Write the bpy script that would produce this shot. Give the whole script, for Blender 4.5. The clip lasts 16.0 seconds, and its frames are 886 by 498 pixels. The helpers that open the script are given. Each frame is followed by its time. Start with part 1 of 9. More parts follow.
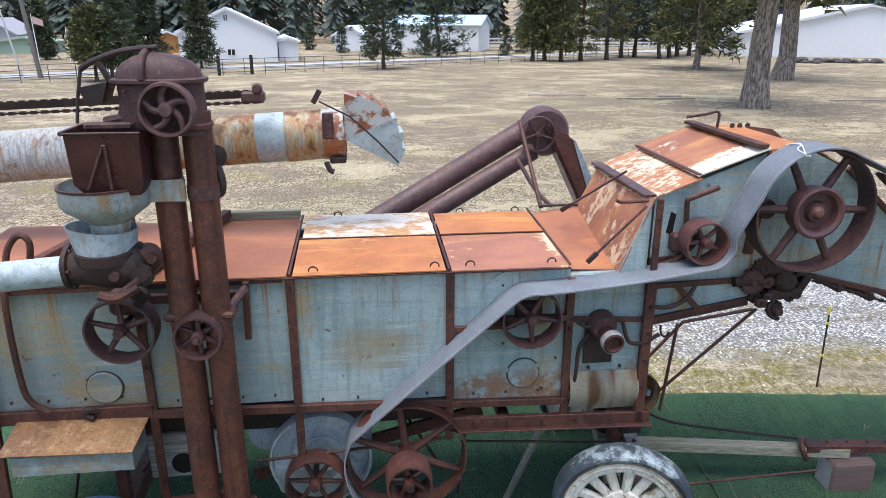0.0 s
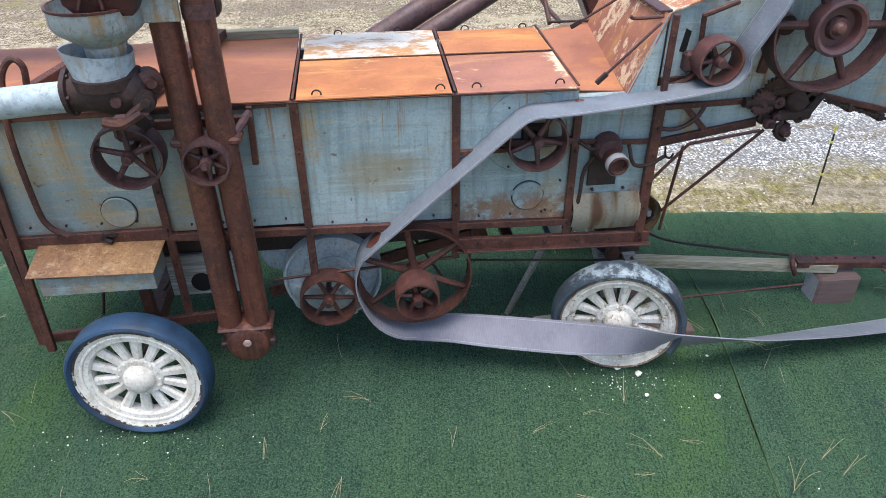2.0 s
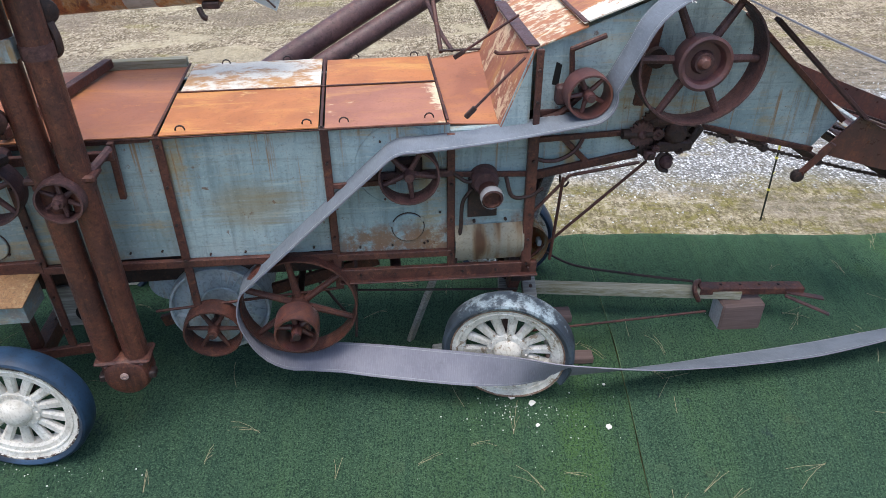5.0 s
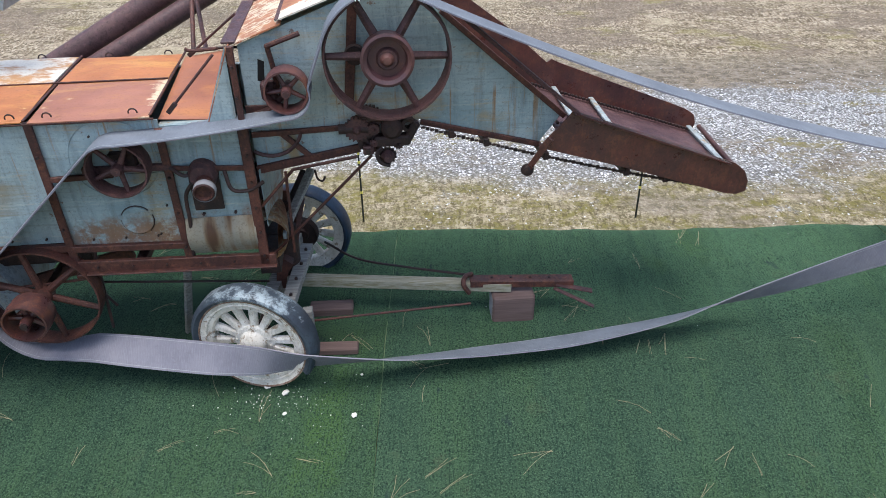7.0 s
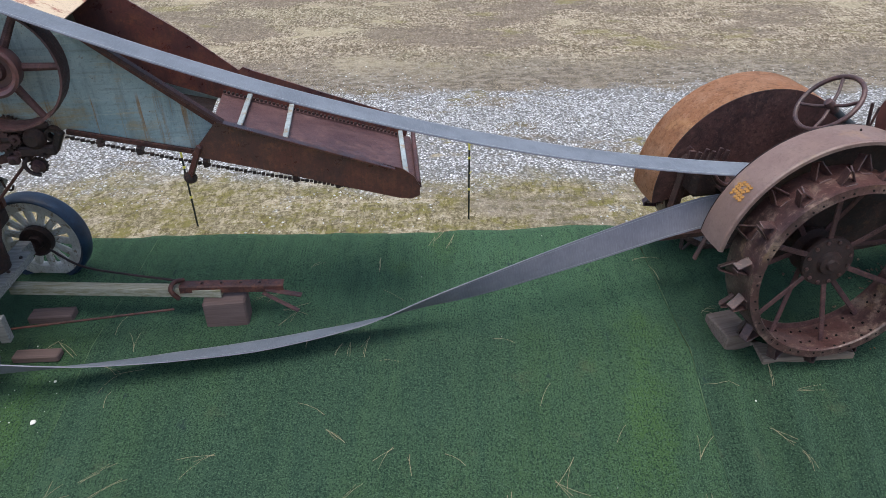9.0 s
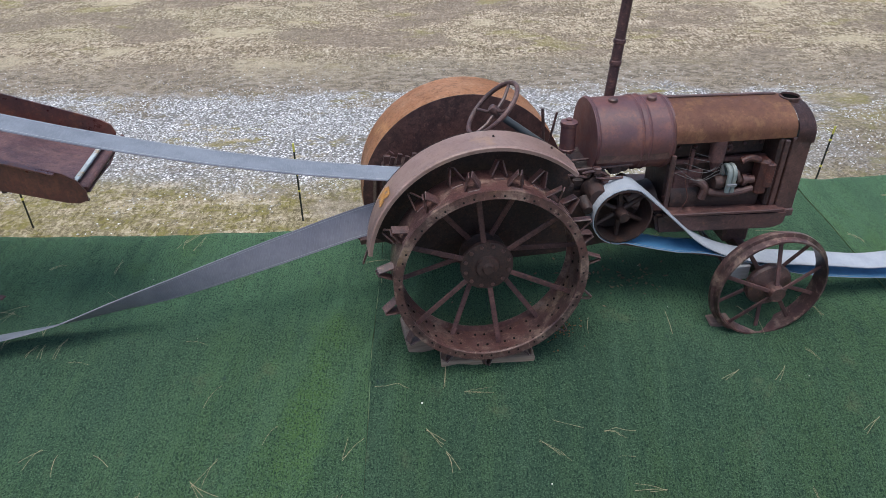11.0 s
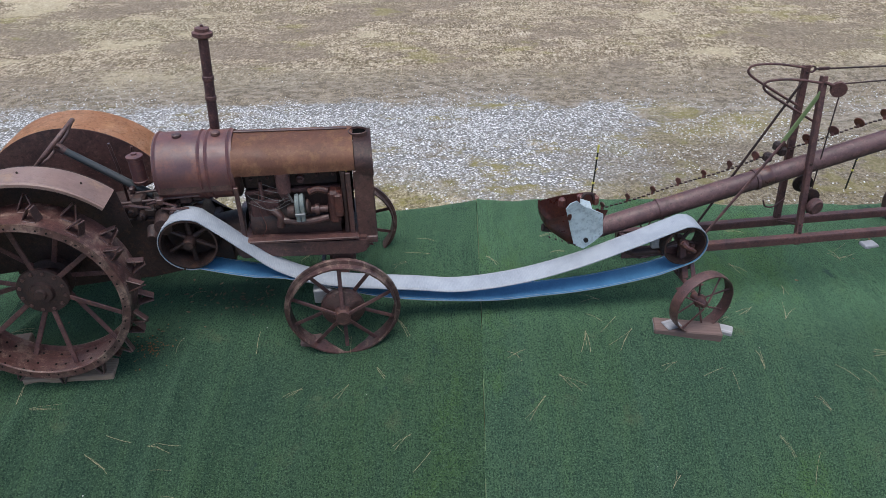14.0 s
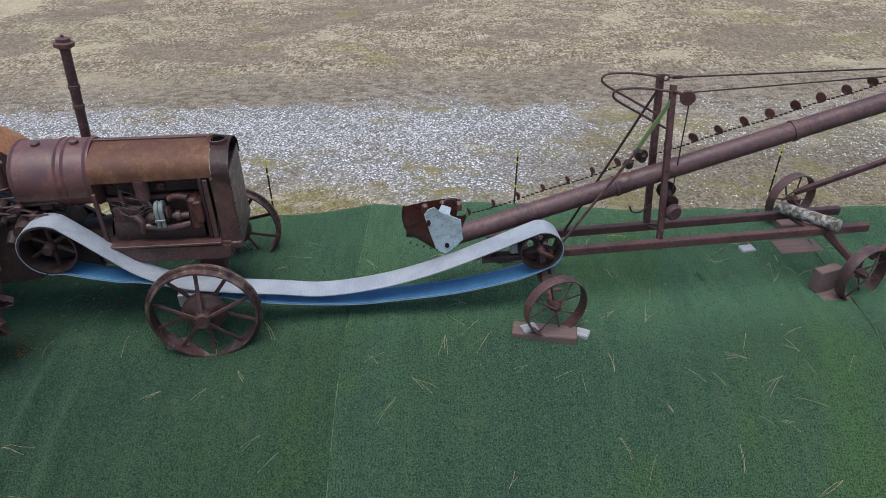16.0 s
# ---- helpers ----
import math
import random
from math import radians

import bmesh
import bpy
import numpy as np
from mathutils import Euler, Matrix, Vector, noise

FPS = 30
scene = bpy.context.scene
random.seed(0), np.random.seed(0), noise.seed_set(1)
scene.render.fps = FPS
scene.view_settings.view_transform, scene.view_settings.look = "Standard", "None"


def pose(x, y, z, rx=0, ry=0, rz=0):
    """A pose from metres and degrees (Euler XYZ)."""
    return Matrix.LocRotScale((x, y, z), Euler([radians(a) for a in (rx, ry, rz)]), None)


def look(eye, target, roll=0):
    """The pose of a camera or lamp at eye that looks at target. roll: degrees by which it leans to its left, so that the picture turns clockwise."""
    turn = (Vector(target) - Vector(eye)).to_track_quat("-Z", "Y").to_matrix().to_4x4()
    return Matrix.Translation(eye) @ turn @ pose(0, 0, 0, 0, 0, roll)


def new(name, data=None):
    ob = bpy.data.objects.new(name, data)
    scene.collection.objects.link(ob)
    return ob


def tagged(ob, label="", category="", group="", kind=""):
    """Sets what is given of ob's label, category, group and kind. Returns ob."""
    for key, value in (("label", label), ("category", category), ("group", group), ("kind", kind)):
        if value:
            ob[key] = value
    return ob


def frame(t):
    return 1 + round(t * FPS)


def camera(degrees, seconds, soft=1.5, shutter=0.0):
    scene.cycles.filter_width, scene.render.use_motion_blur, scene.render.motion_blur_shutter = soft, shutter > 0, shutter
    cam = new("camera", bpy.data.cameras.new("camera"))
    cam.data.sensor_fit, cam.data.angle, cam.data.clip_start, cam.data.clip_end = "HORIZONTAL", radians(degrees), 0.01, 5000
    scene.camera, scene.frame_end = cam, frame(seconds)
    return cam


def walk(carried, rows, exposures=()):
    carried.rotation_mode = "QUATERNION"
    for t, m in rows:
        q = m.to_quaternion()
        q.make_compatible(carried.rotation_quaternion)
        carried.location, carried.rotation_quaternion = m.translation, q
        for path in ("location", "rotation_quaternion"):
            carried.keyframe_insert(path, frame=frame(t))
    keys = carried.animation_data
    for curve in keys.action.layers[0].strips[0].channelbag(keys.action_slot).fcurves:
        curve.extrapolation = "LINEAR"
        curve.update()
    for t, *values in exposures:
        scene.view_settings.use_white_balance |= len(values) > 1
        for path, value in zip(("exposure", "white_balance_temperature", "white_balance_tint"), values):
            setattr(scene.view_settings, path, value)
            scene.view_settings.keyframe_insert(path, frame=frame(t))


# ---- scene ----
import itertools

cam = camera(65.2, 16.0, soft=0.75)
PATH = [
    (0, (0.01, -0.021, 3.234), (0.003, 1.875, 2.597), 0.1),
    (0.5, (0.008, -0.028, 3.246), (0.0, 1.796, 2.426), -0.0),
    (1, (-0.001, -0.031, 3.238), (-0.009, 1.704, 2.244), -0.2),
    (1.5, (-0.001, -0.013, 3.228), (-0.01, 1.668, 2.145), -0.3),
    (2, (-0.021, -0.027, 3.259), (-0.028, 1.642, 2.159), -0.3),
    (2.5, (-0.023, -0.029, 3.369), (-0.032, 1.641, 2.268), -0.3),
    (3, (-0.015, -0.017, 3.44), (-0.024, 1.652, 2.338), -0.4),
    (3.2, (0.003, -0.018, 3.448), (-0.01, 1.651, 2.345), -0.4),
    (5.3, (0.83, 0.081, 3.375), (0.821, 1.757, 2.282), -0.4),
    (5.5, (0.975, 0.076, 3.378), (0.962, 1.752, 2.286), -0.5),
    (6, (1.356, 0.028, 3.374), (1.342, 1.704, 2.283), -0.6),
    (6.5, (1.758, -0.015, 3.369), (1.743, 1.662, 2.279), -0.7),
    (7, (2.167, -0.037, 3.381), (2.15, 1.64, 2.291), -0.6),
    (7.5, (2.616, -0.074, 3.407), (2.596, 1.602, 2.316), -0.7),
    (8, (3.076, -0.102, 3.407), (3.055, 1.575, 2.317), -0.7),
    (8.5, (3.565, -0.09, 3.395), (3.566, 1.586, 2.305), -0.7),
    (9, (4.075, -0.078, 3.426), (4.091, 1.597, 2.335), -0.7),
    (9.2, (4.292, -0.096, 3.43), (4.306, 1.58, 2.338), -0.8),
    (11.3, (6.513, -0.157, 3.465), (6.523, 1.516, 2.37), -0.8),
    (11.4, (6.63, -0.18, 3.461), (6.637, 1.496, 2.369), -0.7),
    (11.5, (6.742, -0.186, 3.457), (6.75, 1.489, 2.364), -0.7),
    (11.8, (7.099, -0.211, 3.449), (7.102, 1.464, 2.357), -0.9),
    (12, (7.318, -0.21, 3.451), (7.323, 1.466, 2.359), -0.8),
    (12.5, (7.849, -0.232, 3.511), (7.851, 1.443, 2.418), -0.8),
    (13, (8.323, -0.279, 3.559), (8.321, 1.395, 2.465), -0.9),
    (13.5, (8.748, -0.302, 3.678), (8.743, 1.373, 2.584), -0.9),
    (14, (9.14, -0.319, 3.732), (9.134, 1.356, 2.639), -1.0),
    (14.5, (9.474, -0.357, 3.743), (9.468, 1.318, 2.65), -1.0),
    (15, (9.765, -0.383, 3.754), (9.756, 1.292, 2.66), -1.0),
    (15.5, (10.013, -0.393, 3.787), (10.003, 1.282, 2.693), -1.1),
    (16, (10.185, -0.388, 3.809), (10.175, 1.286, 2.715), -1.1),
]
walk(cam, [(t, look(eye, target, roll)) for t, eye, target, roll in PATH],
     exposures=[(0, 1.04), (1, 1.14), (1.5, 1.13), (2, 1.11), (3, 0.90), (7, 0.87), (9, 0.64), (12.5, 0.79), (15, 0.51), (16, 0.47)])

# ---------------------------------------------------------------- light
SUN_ELEV, SUN_AZ = 80.0, 200.0   # degrees; azimuth clockwise from +y
world = bpy.data.worlds.new("overcast_sky")
scene.world = world
world.use_nodes = True
wn = world.node_tree.nodes
sky = wn.new("ShaderNodeTexSky")
sky.sky_type = "NISHITA"
sky.sun_disc = False
sky.sun_elevation, sky.sun_rotation = radians(SUN_ELEV), radians(SUN_AZ)
sky.air_density, sky.dust_density, sky.ozone_density = 1.0, 2.2, 1.0
wn["Background"].inputs["Strength"].default_value = 0.15
world.node_tree.links.new(sky.outputs[0], wn["Background"].inputs["Color"])
sun = new("sun", bpy.data.lights.new("sun", "SUN"))
sun.data.energy, sun.data.angle, sun.data.color = 1.75, radians(45), (1.0, 0.985, 0.955)
_a, _e = radians(SUN_AZ), radians(SUN_ELEV)
sun.matrix_world = look((30 * math.sin(_a) * math.cos(_e), 30 * math.cos(_a) * math.cos(_e), 30 * math.sin(_e)), (0, 0, 0))


# ---------------------------------------------------------------- materials
class Mat:
    """A small builder for node materials in object space."""

    def __init__(self, name, rough=0.8, metal=0.0, spec=0.3):
        self.m = bpy.data.materials.new(name)
        self.m.use_nodes = True
        self.t = self.m.node_tree
        self.b = self.t.nodes["Principled BSDF"]
        self.b.inputs["Roughness"].default_value = rough
        self.b.inputs["Metallic"].default_value = metal
        self.b.inputs["Specular IOR Level"].default_value = spec
        self.co = self.t.nodes.new("ShaderNodeTexCoord").outputs["Object"]

    def node(self, kind, **inputs):
        n = self.t.nodes.new(kind)
        for k, v in inputs.items():
            self.put(n.inputs[k.replace("_", " ")], v)
        return n

    def put(self, socket, v):
        if isinstance(v, bpy.types.NodeSocket):
            self.t.links.new(v, socket)
        else:
            socket.default_value = v

    def warp(self, scale=(1, 1, 1), rot=(0, 0, 0)):
        n = self.t.nodes.new("ShaderNodeMapping")
        self.t.links.new(self.co, n.inputs[0])
        n.inputs["Scale"].default_value = scale
        n.inputs["Rotation"].default_value = rot
        return n.outputs[0]

    def noise(self, scale, detail=4.0, rough=0.55, vec=None, dist=0.0):
        return self.node("ShaderNodeTexNoise", Vector=vec or self.co, Scale=scale, Detail=detail, Roughness=rough, Distortion=dist).outputs["Fac"]

    def cells(self, scale, vec=None, out="Distance", rand=1.0):
        return self.node("ShaderNodeTexVoronoi", Vector=vec or self.co, Scale=scale, Randomness=rand).outputs[out]

    def step(self, v, a, b):
        n = self.t.nodes.new("ShaderNodeMapRange")
        n.interpolation_type = "SMOOTHSTEP"
        self.put(n.inputs["Value"], v)
        n.inputs["From Min"].default_value, n.inputs["From Max"].default_value = min(a, b), max(a, b)
        if a > b:
            n.inputs["To Min"].default_value, n.inputs["To Max"].default_value = 1.0, 0.0
        return n.outputs[0]

    def math(self, op, a, b=0.5):
        n = self.t.nodes.new("ShaderNodeMath")
        n.operation = op
        self.put(n.inputs[0], a)
        self.put(n.inputs[1], b)
        return n.outputs[0]

    def mix(self, fac, a, b, blend="MIX"):
        n = self.t.nodes.new("ShaderNodeMix")
        n.data_type, n.blend_type = "RGBA", blend
        self.put(n.inputs[0], fac)
        for i, v in ((6, a), (7, b)):
            self.put(n.inputs[i], v if isinstance(v, bpy.types.NodeSocket) else (*v[:3], 1))
        return n.outputs[2]

    def axis(self, i, pos=None):
        n = self.t.nodes.new("ShaderNodeSeparateXYZ")
        self.t.links.new(pos or self.co, n.inputs[0])
        return n.outputs[i]

    def random(self):
        return self.t.nodes.new("ShaderNodeObjectInfo").outputs["Random"]

    def island(self):
        return self.t.nodes.new("ShaderNodeNewGeometry").outputs["Random Per Island"]

    def bump(self, height, strength=0.3, dist=0.01):
        n = self.node("ShaderNodeBump", Height=height, Strength=strength, Distance=dist)
        self.t.links.new(n.outputs[0], self.b.inputs["Normal"])

    def color(self, v):
        self.put(self.b.inputs["Base Color"], v if isinstance(v, bpy.types.NodeSocket) else (*v[:3], 1))
        return self


def rust(name, base, dark, light, lightness=0.5, rough=0.85, scale=1.0, spec=0.25, streak=0.0, grain=1.0):
    m = Mat(name, rough, 0.0, spec)
    big, mid, fine = m.noise(3 * scale, 5, 0.6, dist=0.4), m.noise(14 * scale, 7, 0.72), m.noise(95 * scale, 5, 0.7)
    c = m.mix(m.step(big, 0.38, 0.62), base, dark)
    c = m.mix(m.math("MULTIPLY", m.step(mid, 0.48, 0.68), lightness), c, light)
    if streak:
        run = m.noise(9, 6, 0.7, m.warp((4.5, 4.5, 0.22)))
        c = m.mix(m.math("MULTIPLY", m.step(run, 0.50, 0.66), streak), c, tuple(x * 0.4 for x in dark))
        c = m.mix(m.math("MULTIPLY", m.step(run, 0.44, 0.34), streak * 0.7), c, light)
    c = m.mix(m.math("MULTIPLY", m.step(m.noise(6.5 * scale, 6, 0.7), 0.60, 0.72), 0.45), c, (light[0] * 1.25, light[1] * 1.15, light[2] * 0.8))
    c = m.mix(m.math("MULTIPLY", m.step(fine, 0.52, 0.68), 0.62 * grain), c, tuple(x * 0.35 for x in dark))
    c = m.mix(m.math("MULTIPLY", m.step(fine, 0.40, 0.28), 0.40 * grain), c, tuple(min(1, x * 1.4) for x in light))
    pit = m.noise(36 * scale, 6, 0.78, dist=0.3)
    c = m.mix(m.math("MULTIPLY", m.step(pit, 0.53, 0.61), 0.55 * grain), c, tuple(x * 0.5 for x in dark))
    c = m.mix(m.math("MULTIPLY", m.step(pit, 0.44, 0.36), 0.40 * grain), c, tuple(min(1, x * 1.25) for x in light))
    m.color(c)
    m.put(m.b.inputs["Roughness"], m.math("ADD", m.math("MULTIPLY", m.step(mid, 0.3, 0.7), 0.25), rough - 0.18))
    m.bump(m.math("ADD", mid, m.math("MULTIPLY", fine, 0.9)), 0.5 * grain * grain, 0.005)
    return m.m


IRON = rust("rusted_iron", (0.092, 0.043, 0.041), (0.052, 0.026, 0.028), (0.17, 0.082, 0.068), 0.5, 0.65, 1.0, 0.4)
REDIRON = rust("red_brown_rust", (0.094, 0.034, 0.025), (0.048, 0.020, 0.018), (0.175, 0.070, 0.042), 0.5, 0.6, 1.0, 0.4)
ELEVATOR = rust("streaked_red_rust", (0.112, 0.037, 0.025), (0.060, 0.024, 0.021), (0.20, 0.074, 0.036), 0.4, 0.5, 1.0, 0.45, 0.6)
DARKIRON = rust("dark_greasy_iron", (0.042, 0.023, 0.021), (0.020, 0.013, 0.013), (0.095, 0.045, 0.032), 0.4, 0.65, 1.0, 0.4)
RIMRUST = rust("worn_rim_rust", (0.088, 0.041, 0.037), (0.044, 0.024, 0.025), (0.26, 0.185, 0.145), 0.7, 0.46, 0.42, 0.5)
TRACTOR = rust("tractor_rust", (0.086, 0.041, 0.037), (0.046, 0.025, 0.025), (0.175, 0.092, 0.072), 0.45, 0.46, 0.9, 0.55)
HOODRUST = rust("hood_rust", (0.31, 0.145, 0.083), (0.20, 0.092, 0.064), (0.44, 0.245, 0.125), 0.55, 0.58, 0.6, 0.4, grain=0.5)
FENDER = rust("fender_rust", (0.45, 0.32, 0.285), (0.37, 0.25, 0.22), (0.50, 0.36, 0.31), 0.3, 0.45, 0.45, 0.5, grain=0.4)
TANK = rust("tank_rust", (0.135, 0.050, 0.043), (0.078, 0.036, 0.040), (0.215, 0.085, 0.052), 0.5, 0.52, 0.55, 0.55, grain=0.5)
FARFENDER = rust("orange_fender_rust", (0.52, 0.27, 0.15), (0.44, 0.205, 0.10), (0.58, 0.37, 0.25), 0.5, 0.55, 0.5, 0.4)
TROUGH = rust("trough_rust", (0.118, 0.038, 0.030), (0.058, 0.026, 0.027), (0.24, 0.090, 0.040), 0.4, 0.42, 0.6, 0.6, 0.25, 0.6)
PIPERUST = rust("pipe_rust", (0.105, 0.055, 0.055), (0.072, 0.037, 0.040), (0.16, 0.088, 0.080), 0.5, 0.55, 0.6, 0.45)

BINRUST = rust("glossy_red_rust", (0.112, 0.040, 0.036), (0.068, 0.028, 0.030), (0.20, 0.082, 0.066), 0.4, 0.42, 0.8, 0.55, grain=0.5)
LID_RUST = rust("mottled_lid_rust", (0.30, 0.155, 0.065), (0.19, 0.088, 0.042), (0.46, 0.32, 0.17), 0.6, 0.48, 0.8, 0.5)


def painted_sheet():
    """Blue-grey paint gone chalky, with ochre rust bleeding through and running down from the roof edge."""
    m = Mat("blue_grey_painted_sheet", 0.5, 0.0, 0.4)
    x, z = m.axis(0), m.axis(2)
    streak = m.noise(6, 6, 0.65, m.warp((3.0, 3.0, 0.28)))
    hstreak = m.noise(9, 6, 0.72, m.warp((0.22, 1, 3.6)))
    big, mid, fine = m.noise(1.9, 5, 0.6), m.noise(11, 6, 0.7), m.noise(75, 5, 0.7)
    old = m.step(x, -0.2, -1.2)
    c = m.mix(m.step(big, 0.34, 0.66), (0.215, 0.305, 0.330), (0.35, 0.435, 0.445))
    c = m.mix(m.math("MULTIPLY", old, 0.62), c, (0.165, 0.215, 0.222))
    c = m.mix(m.math("MULTIPLY", m.step(streak, 0.46, 0.66), 0.6), c, (0.155, 0.215, 0.225))
    c = m.mix(m.math("MULTIPLY", m.step(hstreak, 0.53, 0.68), 0.5), c, (0.46, 0.52, 0.50))
    c = m.mix(m.math("MULTIPLY", m.step(hstreak, 0.46, 0.36), 0.5), c, (0.20, 0.24, 0.22))
    bleed = m.math("ADD", m.math("MULTIPLY", m.noise(1.5, 6, 0.65, m.warp((1.4, 1, 0.8)), 0.5), 0.65), m.math("MULTIPLY", hstreak, 0.35))
    bleed = m.math("ADD", bleed, m.math("MULTIPLY", old, 0.035))
    c = m.mix(m.math("MULTIPLY", m.step(bleed, 0.49, 0.62), 0.72), c, (0.31, 0.215, 0.085))
    run = m.noise(8, 5, 0.65, m.warp((4.2, 4.2, 0.12)))
    c = m.mix(m.math("MULTIPLY", m.math("MULTIPLY", m.step(run, 0.55, 0.66), m.math("MULTIPLY", m.step(z, 1.15, 1.68), m.step(z, 1.80, 1.72))), 0.85), c, (0.27, 0.145, 0.055))
    foot = m.math("MULTIPLY", m.step(m.math("SUBTRACT", z, m.math("MULTIPLY", mid, 0.24)), 1.06, 0.93), m.step(mid, 0.40, 0.58))
    rotten = m.math("MAXIMUM", m.step(x, 0.32, 0.46), m.math("MULTIPLY", m.step(x, -0.6, -0.9), 0.5))
    c = m.mix(m.math("MULTIPLY", m.math("MULTIPLY", foot, m.math("MAXIMUM", rotten, 0.12)), 0.85), c, (0.20, 0.095, 0.042))
    seep = m.math("MULTIPLY", m.step(m.math("ABSOLUTE", m.math("SUBTRACT", m.math("ADD", x, m.math("MULTIPLY", hstreak, 0.05)), 1.695)), 0.045, 0.012), m.step(z, 1.62, 1.50))
    c = m.mix(m.math("MULTIPLY", m.math("MULTIPLY", seep, m.step(x, 1.55, 1.58)), 0.7), c, (0.33, 0.20, 0.06))
    dx, dz = m.math("DIVIDE", m.math("ADD", x, 0.02), 0.30), m.math("DIVIDE", m.math("SUBTRACT", z, 1.30), 0.17)
    patch = m.step(m.math("ADD", m.math("ADD", m.math("MULTIPLY", dx, dx), m.math("MULTIPLY", dz, dz)), m.math("MULTIPLY", hstreak, 2.4)), 2.3, 0.9)
    c = m.mix(m.math("MULTIPLY", patch, 0.62), c, (0.27, 0.19, 0.075))
    c = m.mix(m.math("MULTIPLY", m.step(m.noise(15, 6, 0.72), 0.63, 0.69), 0.85), c, (0.15, 0.075, 0.040))
    c = m.mix(m.math("MULTIPLY", m.step(fine, 0.52, 0.70), 0.45), c, (0.10, 0.125, 0.125))
    c = m.mix(m.math("MULTIPLY", m.step(fine, 0.42, 0.30), 0.30), c, (0.55, 0.60, 0.58))
    m.color(c)
    m.put(m.b.inputs["Roughness"], m.math("ADD", m.math("MULTIPLY", mid, 0.35), 0.34))
    m.bump(m.math("ADD", m.noise(4, 2), m.math("MULTIPLY", fine, 0.15)), 0.3, 0.012)
    return m.m


def roof_sheet(name, paint, ground, flake, cut, spread=0.1, scale=1.0, bright=(0.52, 0.27, 0.09), edge=None, front=None):
    """Rusting roof steel: ground rust with flakes of older paint left on it. edge: paint kept beyond that place along the sheet."""
    m = Mat(name, 0.55, 0.0, 0.4)
    big, mid, fine = m.noise(1.7 * scale, 4, 0.55, m.warp((1, 1.4, 1)), 0.5), m.noise(8 * scale, 7, 0.72, m.warp((0.8, 1.3, 1))), m.noise(85, 5, 0.7)
    c = m.mix(m.step(big, 0.36, 0.64), ground, tuple(x * f for x, f in zip(ground, (0.74, 0.70, 0.75))))
    c = m.mix(m.math("MULTIPLY", m.step(m.noise(2.6 * scale, 5, 0.6, m.warp((0.6, 2.4, 1)), 0.6), 0.5, 0.68), 0.6), c, bright)
    c = m.mix(m.math("MULTIPLY", m.step(mid, 0.52, 0.66), 0.3), c, bright)
    w = m.math("ADD", m.math("MULTIPLY", big, 0.45), m.math("MULTIPLY", mid, 0.55))
    if edge:
        w = m.math("ADD", w, m.math("MULTIPLY", m.step(m.axis(0), *edge), 0.2))
    if front:
        w = m.math("ADD", w, m.math("MULTIPLY", m.step(m.math("ADD", m.axis(1), m.math("MULTIPLY", big, 0.3)), *front), 0.22))
    c = m.mix(m.step(w, cut, cut + spread), c, paint)
    c = m.mix(m.math("MULTIPLY", m.step(m.noise(20, 7, 0.75), 0.57, 0.66), flake), c, (0.17, 0.072, 0.038))
    c = m.mix(m.math("MULTIPLY", m.step(fine, 0.52, 0.7), 0.35), c, (0.12, 0.055, 0.03))
    m.color(c)
    m.put(m.b.inputs["Roughness"], m.math("ADD", m.math("MULTIPLY", mid, 0.35), 0.38))
    m.bump(m.math("ADD", m.noise(3, 2), m.math("MULTIPLY", fine, 0.15)), 0.35, 0.01)
    return m.m


BLUE = painted_sheet()
ROOF_ORANGE = roof_sheet("orange_rust_roof", (0.64, 0.44, 0.22), (0.46, 0.175, 0.066), 0.38, 0.565, 0.10, 1.3, (0.60, 0.315, 0.095))
ROOF_LEFT = roof_sheet("smooth_pink_rust_roof", (0.52, 0.28, 0.12), (0.36, 0.145, 0.080), 0.35, 0.61, 0.10, 1.0, (0.46, 0.19, 0.065))
ROOF_RED = roof_sheet("red_rust_roof", (0.64, 0.50, 0.34), (0.37, 0.160, 0.105), 0.38, 0.605, 0.07, 1.2, (0.47, 0.23, 0.09), (0.84, 1.02))
ROOF_PALE = roof_sheet("pale_flaking_roof", (0.66, 0.62, 0.54), (0.50, 0.26, 0.10), 0.35, 0.43, 0.12, 1.8, edge=(-0.72, -1.25))
HEAD_RED = roof_sheet("flaked_pink_rust", (0.62, 0.45, 0.29), (0.37, 0.150, 0.090), 0.45, 0.525, 0.06, 1.7)
ROOF_MIX = roof_sheet("half_flaked_roof", (0.66, 0.57, 0.42), (0.40, 0.165, 0.080), 0.45, 0.475, 0.06, 2.8)
HEAD_WORN = roof_sheet("cream_edged_roof", (0.70, 0.65, 0.54), (0.37, 0.145, 0.078), 0.4, 0.59, 0.05, 2.0, front=(-0.02, -0.24))


